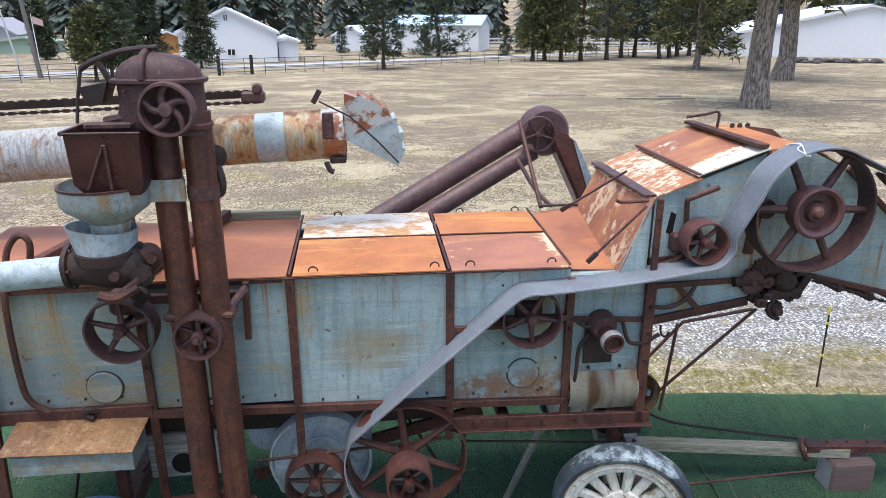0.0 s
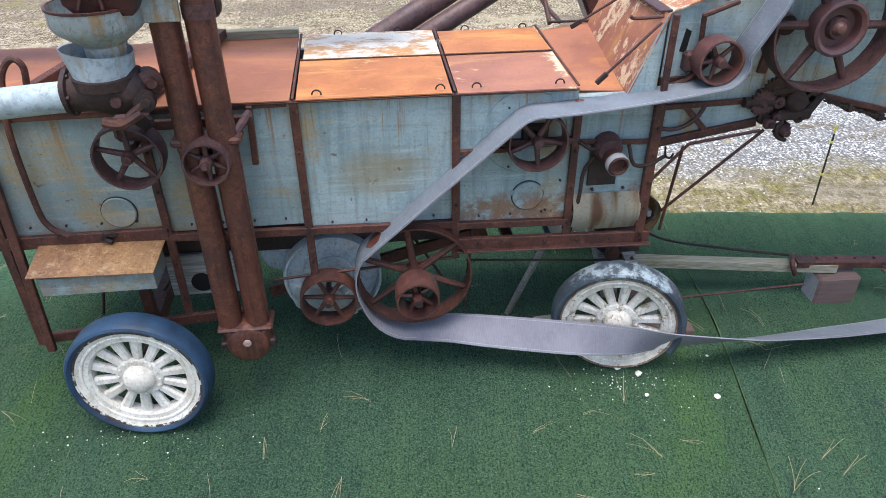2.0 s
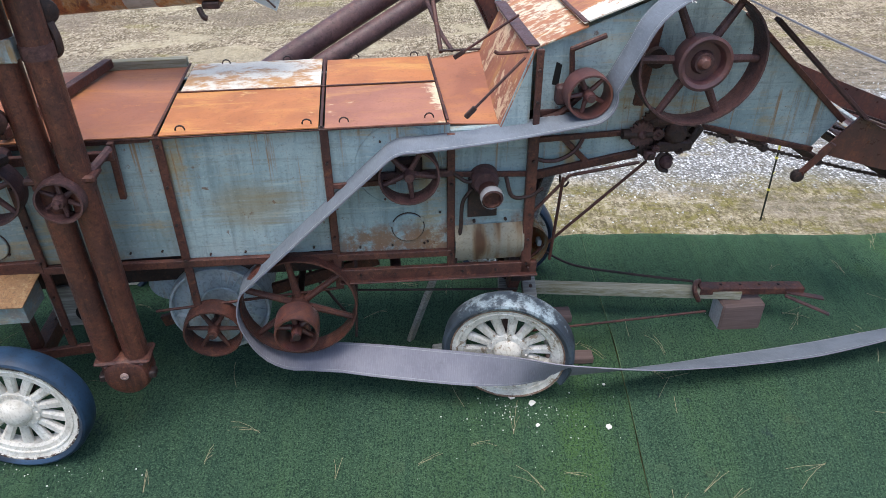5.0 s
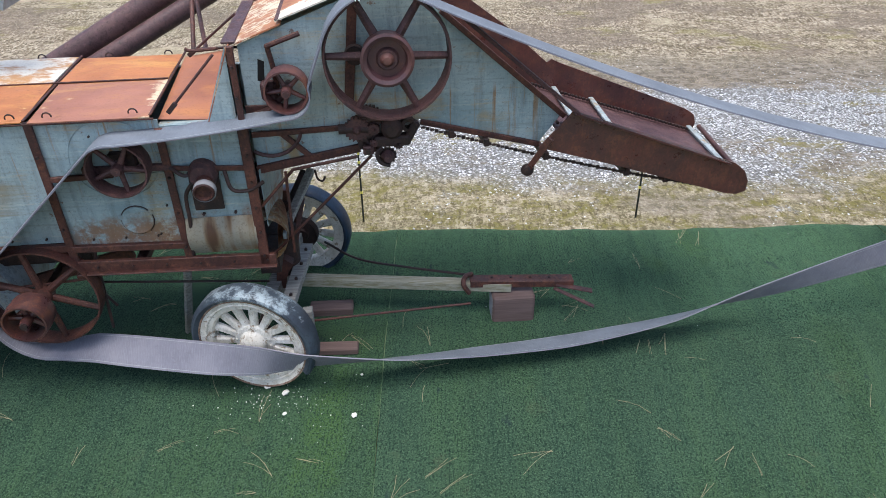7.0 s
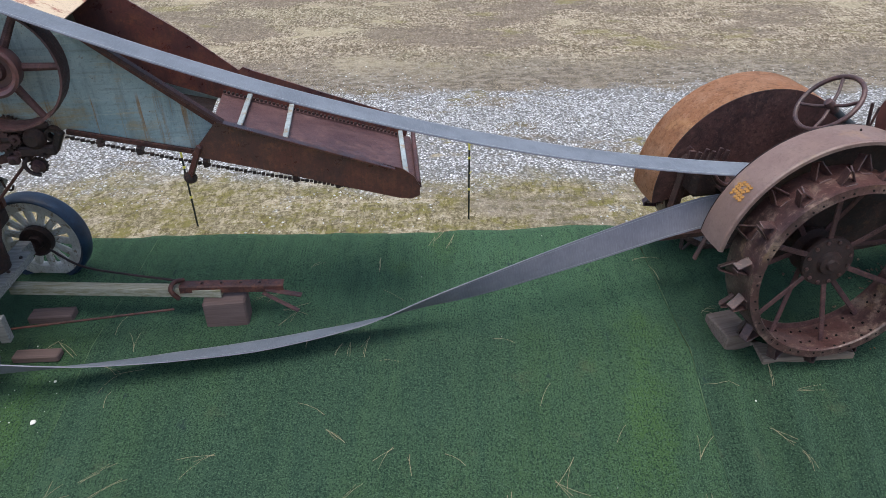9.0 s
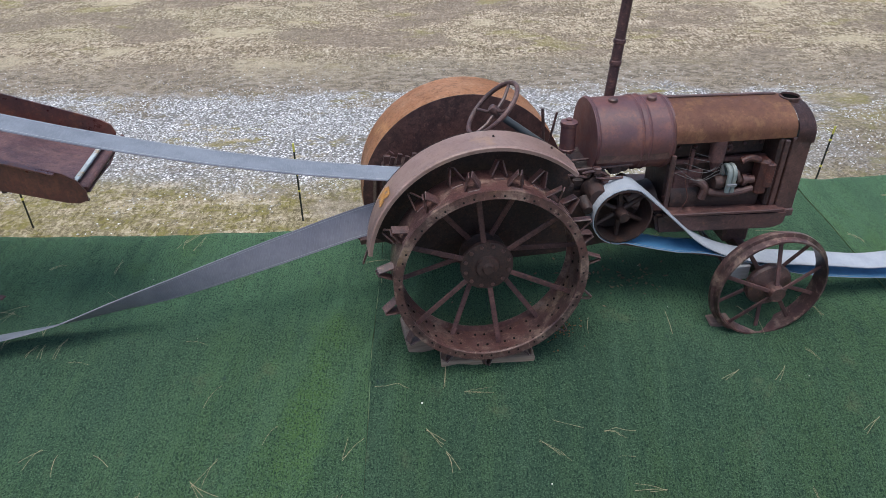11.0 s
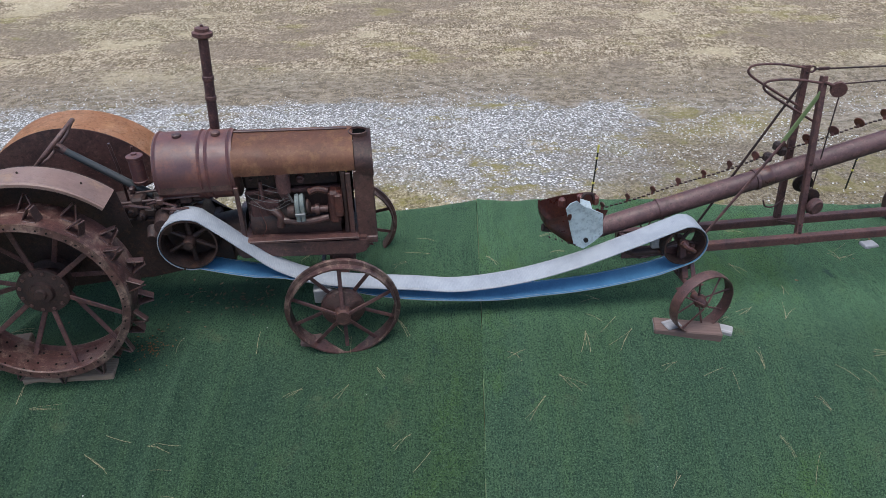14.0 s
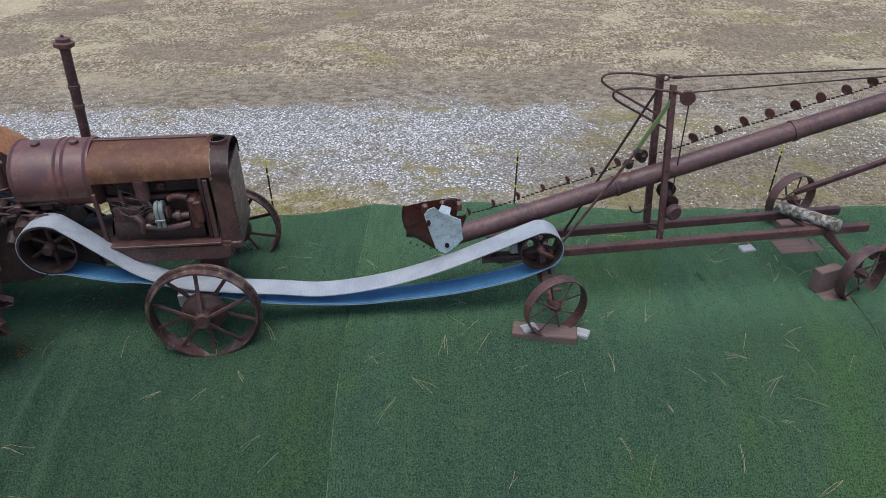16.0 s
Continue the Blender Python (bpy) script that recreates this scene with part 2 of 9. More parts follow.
def galvanised(name="galvanised_steel", tone=(0.42, 0.50, 0.55), stain=0.4):
    m = Mat(name, 0.55, 0.12, 0.4)
    big, fine = m.noise(4, 5, 0.6), m.noise(45, 4)
    c = m.mix(m.step(big, 0.35, 0.65), tone, tuple(x * 0.68 for x in tone))
    c = m.mix(m.math("MULTIPLY", m.step(m.noise(7, 6, 0.72, m.warp((2, 2, 0.4))), 0.50, 0.64), stain), c, (0.31, 0.19, 0.075))
    c = m.mix(m.math("MULTIPLY", m.step(m.noise(12, 6, 0.75, m.warp((2, 2, 0.5))), 0.60, 0.68), stain), c, (0.13, 0.065, 0.038))
    c = m.mix(m.math("MULTIPLY", m.step(m.noise(16, 5, 0.7), 0.52, 0.66), 0.45), c, tuple(x * 0.5 for x in tone))
    c = m.mix(m.math("MULTIPLY", m.step(fine, 0.5, 0.68), 0.4), c, (0.13, 0.14, 0.14))
    m.color(c)
    m.bump(m.math("ADD", big, m.math("MULTIPLY", fine, 0.2)), 0.2, 0.006)
    return m.m


GALV = galvanised()
GALV_STAIN = galvanised("stained_galvanised", (0.40, 0.46, 0.47), 0.85)
GALV_PALE = galvanised("pale_galvanised", (0.42, 0.51, 0.55), 0.12)


def streaked_apron():
    m = Mat("rust_streaked_apron", 0.6, 0.0, 0.35)
    run, fine = m.noise(7, 3, 0.5, m.warp((1.7, 0.6, 0.10))), m.noise(70, 5, 0.7)
    c = m.mix(m.step(m.noise(5, 5, 0.6), 0.35, 0.65), (0.50, 0.45, 0.34), (0.40, 0.39, 0.33))
    c = m.mix(m.math("MULTIPLY", m.step(run, 0.46, 0.58), 0.75), c, (0.30, 0.185, 0.095))
    c = m.mix(m.math("MULTIPLY", m.step(run, 0.56, 0.66), 0.8), c, (0.14, 0.066, 0.040))
    m.color(m.mix(m.math("MULTIPLY", m.step(fine, 0.5, 0.68), 0.4), c, (0.14, 0.10, 0.07)))
    m.bump(fine, 0.25, 0.004)
    return m.m


APRON = streaked_apron()


PIPE_FLAKED = roof_sheet("flaked_collar_sheet", (0.42, 0.45, 0.44), (0.27, 0.10, 0.05), 0.4, 0.49, 0.05, 2.0)


def dripping_pipe(name, tone, wet):
    """Sheet pipe with rust run down from its crown: ochre low down, brown patches, grey zinc between the runs."""
    m = Mat(name, 0.55, 0.1, 0.4)
    run, hair = m.noise(4.5, 6, 0.72, m.warp((3.0, 3.0, 0.45))), m.noise(16, 5, 0.7, m.warp((5.0, 2.0, 0.35)))
    blot, fine = m.noise(3.4, 6, 0.7, m.warp((1.6, 1, 0.7)), 0.4), m.noise(70, 4, 0.7)
    c = m.mix(m.step(hair, 0.42, 0.60), tone, tuple(x * 0.62 for x in tone))
    c = m.mix(m.math("MULTIPLY", m.step(run, 0.56 - wet, 0.66 - wet), 0.85), c, (0.34, 0.195, 0.070))
    c = m.mix(m.math("MULTIPLY", m.step(blot, 0.58 - wet * 0.7, 0.64 - wet * 0.7), 0.9), c, (0.24, 0.088, 0.040))
    c = m.mix(m.math("MULTIPLY", m.step(run, 0.66 - wet, 0.74 - wet), 0.8), c, (0.10, 0.044, 0.034))
    c = m.mix(m.math("MULTIPLY", m.step(hair, 0.60, 0.70), 0.5), c, (0.10, 0.07, 0.05))
    m.color(m.mix(m.math("MULTIPLY", m.step(fine, 0.5, 0.68), 0.35), c, (0.12, 0.09, 0.07)))
    m.bump(m.math("ADD", hair, fine), 0.25, 0.004)
    return m.m


def belting(name, base, dark, rough=0.75, ribs=0.0):
    m = Mat(name, rough, 0.0, 0.3)
    weave, wear = m.noise(260, 2), m.noise(5, 5, 0.65)
    cross = m.noise(60, 3, 0.6, m.warp((4, 0.4, 0.4)))
    c = m.mix(m.step(wear, 0.3, 0.7), base, dark)
    c = m.mix(m.math("MULTIPLY", m.step(cross, 0.45, 0.7), 0.3), c, tuple(min(1, x * 1.35) for x in base))
    rib = m.step(m.node("ShaderNodeTexWave", Vector=m.co, Scale=30.0, Distortion=0.3).outputs["Fac"], 0.2, 0.9)
    c = m.mix(m.math("MULTIPLY", rib, ribs), c, tuple(x * 0.55 for x in dark))
    c = m.mix(m.math("MULTIPLY", m.step(m.noise(28, 6, 0.75), 0.55, 0.7), 0.3), c, tuple(x * 0.55 for x in dark))
    m.color(m.mix(m.math("MULTIPLY", weave, 0.3), c, tuple(x * 0.5 for x in dark)))
    m.bump(m.math("ADD", weave, m.math("MULTIPLY", rib, ribs)), 0.3, 0.002)
    return m.m


PIPE_RUSTY = dripping_pipe("rusted_pipe_sheet", (0.36, 0.34, 0.27), 0.13)
PIPE_ZINC = dripping_pipe("zinc_pipe_sheet", (0.46, 0.46, 0.45), 0.02)
BELT_GREY = belting("grey_rubber_belting", (0.195, 0.22, 0.255), (0.14, 0.16, 0.19))
BELT_MAUVE = belting("mauve_grey_belting", (0.265, 0.26, 0.30), (0.205, 0.20, 0.24), 0.7, 0.10)
BELT_PALE = belting("pale_canvas_belting", (0.345, 0.375, 0.415), (0.25, 0.28, 0.32), 0.75, 0.12)
BELT_BLUE = belting("blue_belting", (0.075, 0.225, 0.40), (0.05, 0.16, 0.30))


def timber(name, base, dark, scale=1.0, axis=(0.5, 12, 12)):
    m = Mat(name, 0.85, 0.0, 0.2)
    grain, big = m.noise(6 * scale, 6, 0.7, m.warp(axis)), m.noise(3 * scale, 4)
    c = m.mix(m.step(grain, 0.35, 0.65), base, dark)
    c = m.mix(m.math("MULTIPLY", m.step(big, 0.45, 0.7), 0.5), c, tuple(x * 0.7 for x in base))
    m.color(c)
    m.bump(grain, 0.5, 0.004)
    return m.m


GREYWOOD = timber("weathered_grey_wood", (0.33, 0.33, 0.31), (0.16, 0.155, 0.145))
MOSSWOOD = timber("mossy_weathered_wood", (0.34, 0.33, 0.27), (0.20, 0.185, 0.11))
TANWOOD = timber("tan_plank", (0.33, 0.25, 0.19), (0.22, 0.16, 0.12))
BROWNBLOCK = timber("brown_painted_block", (0.165, 0.115, 0.105), (0.125, 0.085, 0.076))
GREYBLOCK = timber("pale_grey_block", (0.36, 0.36, 0.37), (0.27, 0.27, 0.28))


def peeling(name, bare, cut, tone=1.0):
    """Old white paint; below it grey-brown wood, showing where the noise passes cut."""
    m = Mat(name, 0.75, 0.0, 0.25)
    a, fine, grain = m.noise(13, 7, 0.75), m.noise(70, 5, 0.7), m.noise(26, 6, 0.75, m.warp((1, 1, 0.4)))
    c = m.mix(m.step(m.noise(6, 5, 0.65), 0.35, 0.65), (0.76 * tone, 0.73 * tone, 0.67 * tone), (0.58 * tone, 0.54 * tone, 0.47 * tone))
    c = m.mix(m.math("MULTIPLY", m.step(grain, 0.48, 0.64), 0.5), c, (0.42, 0.38, 0.31))
    c = m.mix(m.step(a, cut, cut + 0.05), c, bare)
    c = m.mix(m.math("MULTIPLY", m.step(fine, 0.52, 0.68), 0.5), c, (0.24, 0.20, 0.16))
    m.color(c)
    m.bump(m.math("ADD", m.step(a, cut, cut + 0.03), fine), 0.5, 0.004)
    return m.m


WHITEWORN = peeling("worn_cream_paint_on_wood", (0.32, 0.25, 0.18), 0.56, 1.02)
WHITEFRESH = peeling("chalky_white_paint", (0.34, 0.26, 0.20), 0.66, 1.08)
EDGEPEEL = peeling("flaking_rim_edge", (0.060, 0.040, 0.035), 0.47)
RIMWOOD = rust("rotten_rim_wood", (0.26, 0.17, 0.12), (0.15, 0.085, 0.06), (0.48, 0.43, 0.36), 0.7)


def rubber(name, base, light, cut, wash):
    m = Mat(name, 0.5, 0.0, 0.4)
    a, fine = m.noise(9, 7, 0.75), m.noise(60, 5, 0.7)
    c = m.mix(m.step(m.noise(3.0, 4), 0.35, 0.65), base, light)
    # the pale wash spreads further towards the top of the wheel
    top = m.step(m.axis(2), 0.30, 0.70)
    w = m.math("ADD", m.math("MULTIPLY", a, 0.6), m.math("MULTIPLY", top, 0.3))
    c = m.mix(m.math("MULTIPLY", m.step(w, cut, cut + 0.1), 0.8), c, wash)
    c = m.mix(m.math("MULTIPLY", m.step(fine, 0.52, 0.68), 0.5), c, (0.012, 0.014, 0.02))
    m.color(c)
    m.bump(m.math("ADD", a, fine), 0.35, 0.004)
    return m.m


RUBBER = rubber("blue_black_rubber", (0.012, 0.024, 0.046), (0.026, 0.064, 0.125), 0.66, (0.09, 0.16, 0.24))
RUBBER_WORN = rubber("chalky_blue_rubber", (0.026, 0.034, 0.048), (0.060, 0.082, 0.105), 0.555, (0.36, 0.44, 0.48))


def plain(name, c, rough=0.6, metal=0.0, var=0.25, scale=12):
    m = Mat(name, rough, metal, 0.35)
    n = m.noise(scale, 5, 0.65)
    m.color(m.mix(m.math("MULTIPLY", n, var * 2), c, tuple(x * 0.55 for x in c)))
    m.bump(n, 0.2, 0.004)
    return m.m


# near-black fills that paint the dark inside of holes onto closed surfaces
VOID = Mat("unlit_inside", 1.0, 0.0, 0.0).color((0.004, 0.004, 0.004)).m
BLACK = plain("black_void", (0.008, 0.008, 0.008), 0.9)
ALLOY = plain("dull_aluminium", (0.21, 0.22, 0.23), 0.4, 0.4)
YELLOW = plain("yellow_tape", (0.62, 0.58, 0.12), 0.5)
STAKE = plain("black_green_post", (0.015, 0.022, 0.018), 0.5)
REDCAST = rust("faded_red_casting", (0.095, 0.032, 0.025), (0.042, 0.017, 0.016), (0.20, 0.085, 0.058), 0.5, 0.55, 2.0, 0.4)


def turf(name, tone, tired):
    """Needle-punched green carpet: close rows of tufts, worn bands along the strip with fold shading painted in, a flat
    top painted lighter, dirt and faded places.
    """
    m = Mat(name, 0.9, 0.0, 0.1)
    k = lambda r, g, b: (r * tone * 1.10, g * tone * 0.985, b * tone)
    tuft, tuft2 = m.noise(88, 3.0, 0.75, m.warp((1.25, 0.8, 1), (0, 0, 0.3))), m.noise(105, 3.0, 0.75, m.warp((0.8, 1.3, 1), (0, 0, -0.4)))
    bend = m.math("MULTIPLY", m.noise(2.2, 3, 0.5), 4.0)
    wave = m.math("SINE", m.math("ADD", m.math("MULTIPLY", m.axis(0), 270.0), bend), 0.0)
    row = m.math("MULTIPLY", m.step(wave, 0.2, 1.0), m.step(m.noise(24, 4, 0.7, m.warp((0.7, 1.2, 1))), 0.48, 0.62))
    mid, big = m.noise(26, 6, 0.75), m.noise(1.1, 5, 0.6)
    band = m.noise(4.2, 4, 0.6, m.warp((1.2, 0.17, 0.17), (0, 0, 0.05)))
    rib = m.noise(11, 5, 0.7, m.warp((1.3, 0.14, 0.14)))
    c = m.mix(m.step(big, 0.3, 0.7), k(0.030, 0.066, 0.041), k(0.039, 0.084, 0.048))
    c = m.mix(m.math("MULTIPLY", m.step(m.noise(0.55, 4, 0.6, m.warp((1.6, 0.5, 1))), 0.40, 0.60), 0.75), c, k(0.038, 0.083, 0.036))
    # lighter green towards the back stands in for brighter light on the flat top
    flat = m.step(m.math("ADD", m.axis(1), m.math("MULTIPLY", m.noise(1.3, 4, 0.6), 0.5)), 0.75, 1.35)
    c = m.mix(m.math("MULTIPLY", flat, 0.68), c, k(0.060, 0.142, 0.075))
    # light and dark bands paint the shading of long folds into the colour
    c = m.mix(m.math("MULTIPLY", m.step(band, 0.48, 0.66), 0.30), c, k(0.019, 0.046, 0.033))
    c = m.mix(m.math("MULTIPLY", m.step(band, 0.45, 0.30), 0.30), c, k(0.054, 0.116, 0.050))
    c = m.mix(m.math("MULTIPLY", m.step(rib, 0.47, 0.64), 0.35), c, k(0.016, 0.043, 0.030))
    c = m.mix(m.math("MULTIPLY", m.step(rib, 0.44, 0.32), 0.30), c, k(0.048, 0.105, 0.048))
    c = m.mix(m.math("MULTIPLY", m.step(m.noise(0.9, 5, 0.65, m.warp((1.1, 0.6, 1))), 0.60 - tired, 0.72 - tired), 0.6), c, k(0.050, 0.112, 0.028))
    c = m.mix(m.math("MULTIPLY", m.step(mid, 0.46, 0.66), 0.4), c, k(0.046, 0.100, 0.058))
    c = m.mix(m.math("MULTIPLY", row, 0.75), c, k(0.008, 0.024, 0.017))
    c = m.mix(m.math("MULTIPLY", m.step(tuft, 0.49, 0.59), 0.84), c, k(0.008, 0.022, 0.016))
    c = m.mix(m.math("MULTIPLY", m.step(tuft2, 0.53, 0.64), 0.75), c, k(0.082, 0.158, 0.090))
    c = m.mix(m.math("MULTIPLY", m.step(m.noise(2.6, 5, 0.7), 0.60, 0.75), 0.25), c, (0.12, 0.13, 0.07))
    c = m.mix(m.math("MULTIPLY", m.step(m.noise(4.5, 4, 0.65, m.warp((1, 0.6, 1))), 0.66, 0.74), 0.6), c, (0.016, 0.028, 0.034))
    m.color(c)
    m.put(m.b.inputs["Diffuse Roughness"], 1.0)
    m.put(m.b.inputs["Sheen Weight"], 0.03)
    m.put(m.b.inputs["Sheen Tint"], (0.35, 0.8, 0.5, 1))
    m.bump(m.math("SUBTRACT", m.math("SUBTRACT", tuft2, tuft), m.math("MULTIPLY", row, 0.6)), 0.6, 0.010)
    return m.m


# strips differ in dye; the dark tone also stands in for tractor shade
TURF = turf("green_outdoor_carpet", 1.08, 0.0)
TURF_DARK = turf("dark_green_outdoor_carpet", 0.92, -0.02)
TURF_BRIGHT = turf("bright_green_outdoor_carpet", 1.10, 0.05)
CUTEDGE = Mat("frayed_cut_edge_of_carpet", 0.9).color((0.11, 0.17, 0.085)).m


def field():
    """Dry lawn with a band of pale gravel and a mossy, bare verge, by the plan."""
    m = Mat("dry_field_ground", 0.95, 0.0, 0.1)
    x, y = m.axis(0), m.axis(1)
    wob = m.noise(0.5, 6, 0.68)
    yy = m.math("ADD", y, m.math("MULTIPLY", m.math("SUBTRACT", wob, 0.5), 3.6))
    fine, mid, big = m.noise(24, 5, 0.8), m.noise(5.5, 7, 0.76, m.warp((0.8, 1.1, 1))), m.noise(0.45, 6, 0.7, m.warp((0.7, 1.2, 1)))
    straw = m.noise(15, 5, 0.75, m.warp((0.55, 1.5, 1), (0, 0, 0.3)))
    far = m.noise(0.13, 6, 0.7, m.warp((0.5, 1.6, 1)))
    grass = m.mix(m.step(mid, 0.42, 0.58), (0.42, 0.345, 0.250), (0.200, 0.156, 0.110))
    grass = m.mix(m.math("MULTIPLY", m.step(straw, 0.50, 0.62), 0.65), grass, (0.58, 0.50, 0.37))
    grass = m.mix(m.math("MULTIPLY", m.step(straw, 0.44, 0.28), 0.6), grass, (0.11, 0.082, 0.052))
    blot = m.noise(1.6, 7, 0.78, m.warp((0.75, 1.3, 1)), 0.3)
    grass = m.mix(m.math("MULTIPLY", m.step(blot, 0.49, 0.57), 0.72), grass, (0.130, 0.103, 0.062))
    grass = m.mix(m.math("MULTIPLY", m.step(blot, 0.44, 0.36), 0.5), grass, (0.49, 0.425, 0.325))
    grass = m.mix(m.math("MULTIPLY", m.step(big, 0.52, 0.62), 0.5), grass, (0.165, 0.128, 0.090))
    grass = m.mix(m.math("MULTIPLY", m.step(far, 0.46, 0.60), 0.55), grass, (0.25, 0.225, 0.14))
    grass = m.mix(m.math("MULTIPLY", m.step(m.noise(0.8, 6, 0.75), 0.56, 0.68), 0.5), grass, (0.19, 0.18, 0.075))
    grass = m.mix(m.math("MULTIPLY", m.step(fine, 0.46, 0.36), 0.62), grass, (0.085, 0.068, 0.046))
    grass = m.mix(m.math("MULTIPLY", m.step(fine, 0.54, 0.64), 0.5), grass, (0.60, 0.535, 0.42))
    clod, tuft = m.noise(9, 5, 0.72, m.warp((1, 0.42, 1))), m.noise(21, 4, 0.7, m.warp((1, 0.42, 1)))
    grass = m.mix(m.math("MULTIPLY", m.step(clod, 0.51, 0.59), 0.65), grass, (0.115, 0.088, 0.056))
    grass = m.mix(m.math("MULTIPLY", m.step(clod, 0.46, 0.34), 0.45), grass, (0.56, 0.49, 0.375))
    grass = m.mix(m.math("MULTIPLY", m.step(tuft, 0.52, 0.60), 0.8), grass, (0.080, 0.062, 0.038))
    grass = m.mix(m.math("MULTIPLY", m.step(tuft, 0.46, 0.37), 0.65), grass, (0.66, 0.585, 0.46))
    zone = m.noise(0.36, 6, 0.66, m.warp((0.8, 1.15, 1), (0, 0, 0.2)), 0.4)
    grass = m.mix(m.math("MULTIPLY", m.step(zone, 0.50, 0.57), 0.62), grass, (0.165, 0.132, 0.105))
    grass = m.mix(m.math("MULTIPLY", m.step(zone, 0.45, 0.39), 0.60), grass, (0.46, 0.40, 0.275))
    grass = m.mix(m.math("MULTIPLY", m.step(m.noise(0.7, 6, 0.72, m.warp((0.7, 1.2, 1), (0, 0, 1.0))), 0.56, 0.64), 0.45), grass, (0.235, 0.215, 0.075))
    bare = m.mix(m.step(mid, 0.42, 0.58), (0.26, 0.225, 0.18), (0.115, 0.096, 0.072))
    bare = m.mix(m.math("MULTIPLY", m.step(fine, 0.5, 0.66), 0.7), bare, (0.40, 0.35, 0.27))
    bare = m.mix(m.math("MULTIPLY", m.step(fine, 0.42, 0.3), 0.7), bare, (0.05, 0.04, 0.03))
    moss = m.mix(m.step(fine, 0.42, 0.62), (0.150, 0.125, 0.075), (0.36, 0.315, 0.20))
    moss = m.mix(m.math("MULTIPLY", m.step(mid, 0.46, 0.58), 0.8), moss, (0.175, 0.155, 0.045))
    pale = m.step(m.noise(1.9, 6, 0.75, m.warp((0.7, 1.3, 1))), 0.52, 0.60)
    moss = m.mix(m.math("MULTIPLY", pale, 0.75), moss, m.mix(m.step(fine, 0.4, 0.6), (0.30, 0.245, 0.165), (0.56, 0.49, 0.37)))
    stone = m.cells(24, out="Color")
    sp = m.node("ShaderNodeSeparateColor", Color=stone).outputs[0]
    edge = m.step(m.cells(24), 0.28, 0.60)
    grav = m.mix(m.step(sp, 0.1, 0.8), (0.37, 0.375, 0.38), (0.80, 0.81, 0.815))
    grav = m.mix(m.math("MULTIPLY", edge, 0.85), grav, (0.085, 0.082, 0.078))
    grav = m.mix(m.math("MULTIPLY", m.step(clod, 0.50, 0.58), 0.6), grav, (0.24, 0.235, 0.215))
    grav = m.mix(m.math("MULTIPLY", m.step(tuft, 0.52, 0.59), 0.75), grav, (0.12, 0.115, 0.105))
    gapn = m.math("ADD", m.math("MULTIPLY", mid, 0.40), m.math("MULTIPLY", m.noise(0.8, 6, 0.72, m.warp((0.6, 1.1, 1))), 0.60))
    gapn = m.math("ADD", gapn, m.math("MULTIPLY", m.step(x, 10.5, 14.5), 0.10))
    gap = m.math("MULTIPLY", m.step(gapn, 0.505, 0.585), 0.93)
    grav = m.mix(gap, grav, m.mix(m.step(big, 0.45, 0.6), bare, moss))
    moss = m.mix(m.math("MULTIPLY", m.step(tuft, 0.52, 0.61), 0.7), moss, (0.085, 0.070, 0.035))
    moss = m.mix(m.math("MULTIPLY", m.step(clod, 0.46, 0.36), 0.5), moss, (0.50, 0.435, 0.31))
    verge = m.mix(m.math("MULTIPLY", m.step(big, 0.52, 0.60), 0.6), moss, bare)
    verge = m.mix(m.math("MULTIPLY", m.step(m.noise(2.2, 6, 0.75), 0.58, 0.66), 0.6), verge, grav)
    c = m.mix(m.step(yy, 8.0, 9.0), verge, grav)
    c = m.mix(m.step(yy, 11.7, 12.3), c, bare)
    soil = m.mix(m.step(fine, 0.40, 0.62), (0.072, 0.058, 0.042), (0.24, 0.205, 0.155))
    soil = m.mix(m.math("MULTIPLY", m.step(tuft, 0.58, 0.64), 0.7), soil, (0.42, 0.40, 0.36))
    soil = m.mix(m.math("MULTIPLY", m.step(m.noise(1.4, 5, 0.7), 0.54, 0.62), 0.6), soil, (0.165, 0.150, 0.050))
    east = m.math("ADD", x, m.math("MULTIPLY", m.noise(0.6, 5, 0.7, m.warp((1, 1, 1), (0, 0, 0.7))), 4.0))
    c = m.mix(m.math("MULTIPLY", m.math("MULTIPLY", m.step(east, 12.6, 14.2), m.step(yy, 11.2, 9.6)), 0.75), c, soil)
    c = m.mix(m.step(yy, 12.4, 15.0), c, grass)
    m.color(c)
    m.bump(m.math("ADD", fine, m.math("MULTIPLY", mid, 0.8)), 0.7, 0.03)
    return m.m


FIELD = field()


# ---------------------------------------------------------------- mesh helpers
BASES = {}
SET_BACK = Vector((0, 0, 0))   # offset of the group of parts that is being built


def thing(name, label, category, matrix=Matrix(), base=(0, 0, 0), group="", kind=""):
    """An Empty at base (in the frame of matrix) that parents its parts; their meshes are given in that frame."""
    ob = new(name)
    ob.empty_display_size = 0.1
    ob.matrix_world = matrix @ Matrix.Translation(base)
    BASES[ob] = Vector(base)
    return tagged(ob, label, category, group, kind)


def top(ob):
    while ob.parent:
        ob = ob.parent
    return ob


def link(name, bm, mats, smooth=True, angle=35):
    me = bpy.data.meshes.new(name)
    bmesh.ops.recalc_face_normals(bm, faces=bm.faces)
    if smooth:
        lim = math.cos(radians(angle))
        for f in bm.faces:
            f.smooth = True
        for e in bm.edges:
            e.smooth = len(e.link_faces) == 2 and e.link_faces[0].normal.dot(e.link_faces[1].normal) > lim
    bm.to_mesh(me)
    bm.free()
    for m in (mats if isinstance(mats, (list, tuple)) else [mats]):
        me.materials.append(m)
    return me


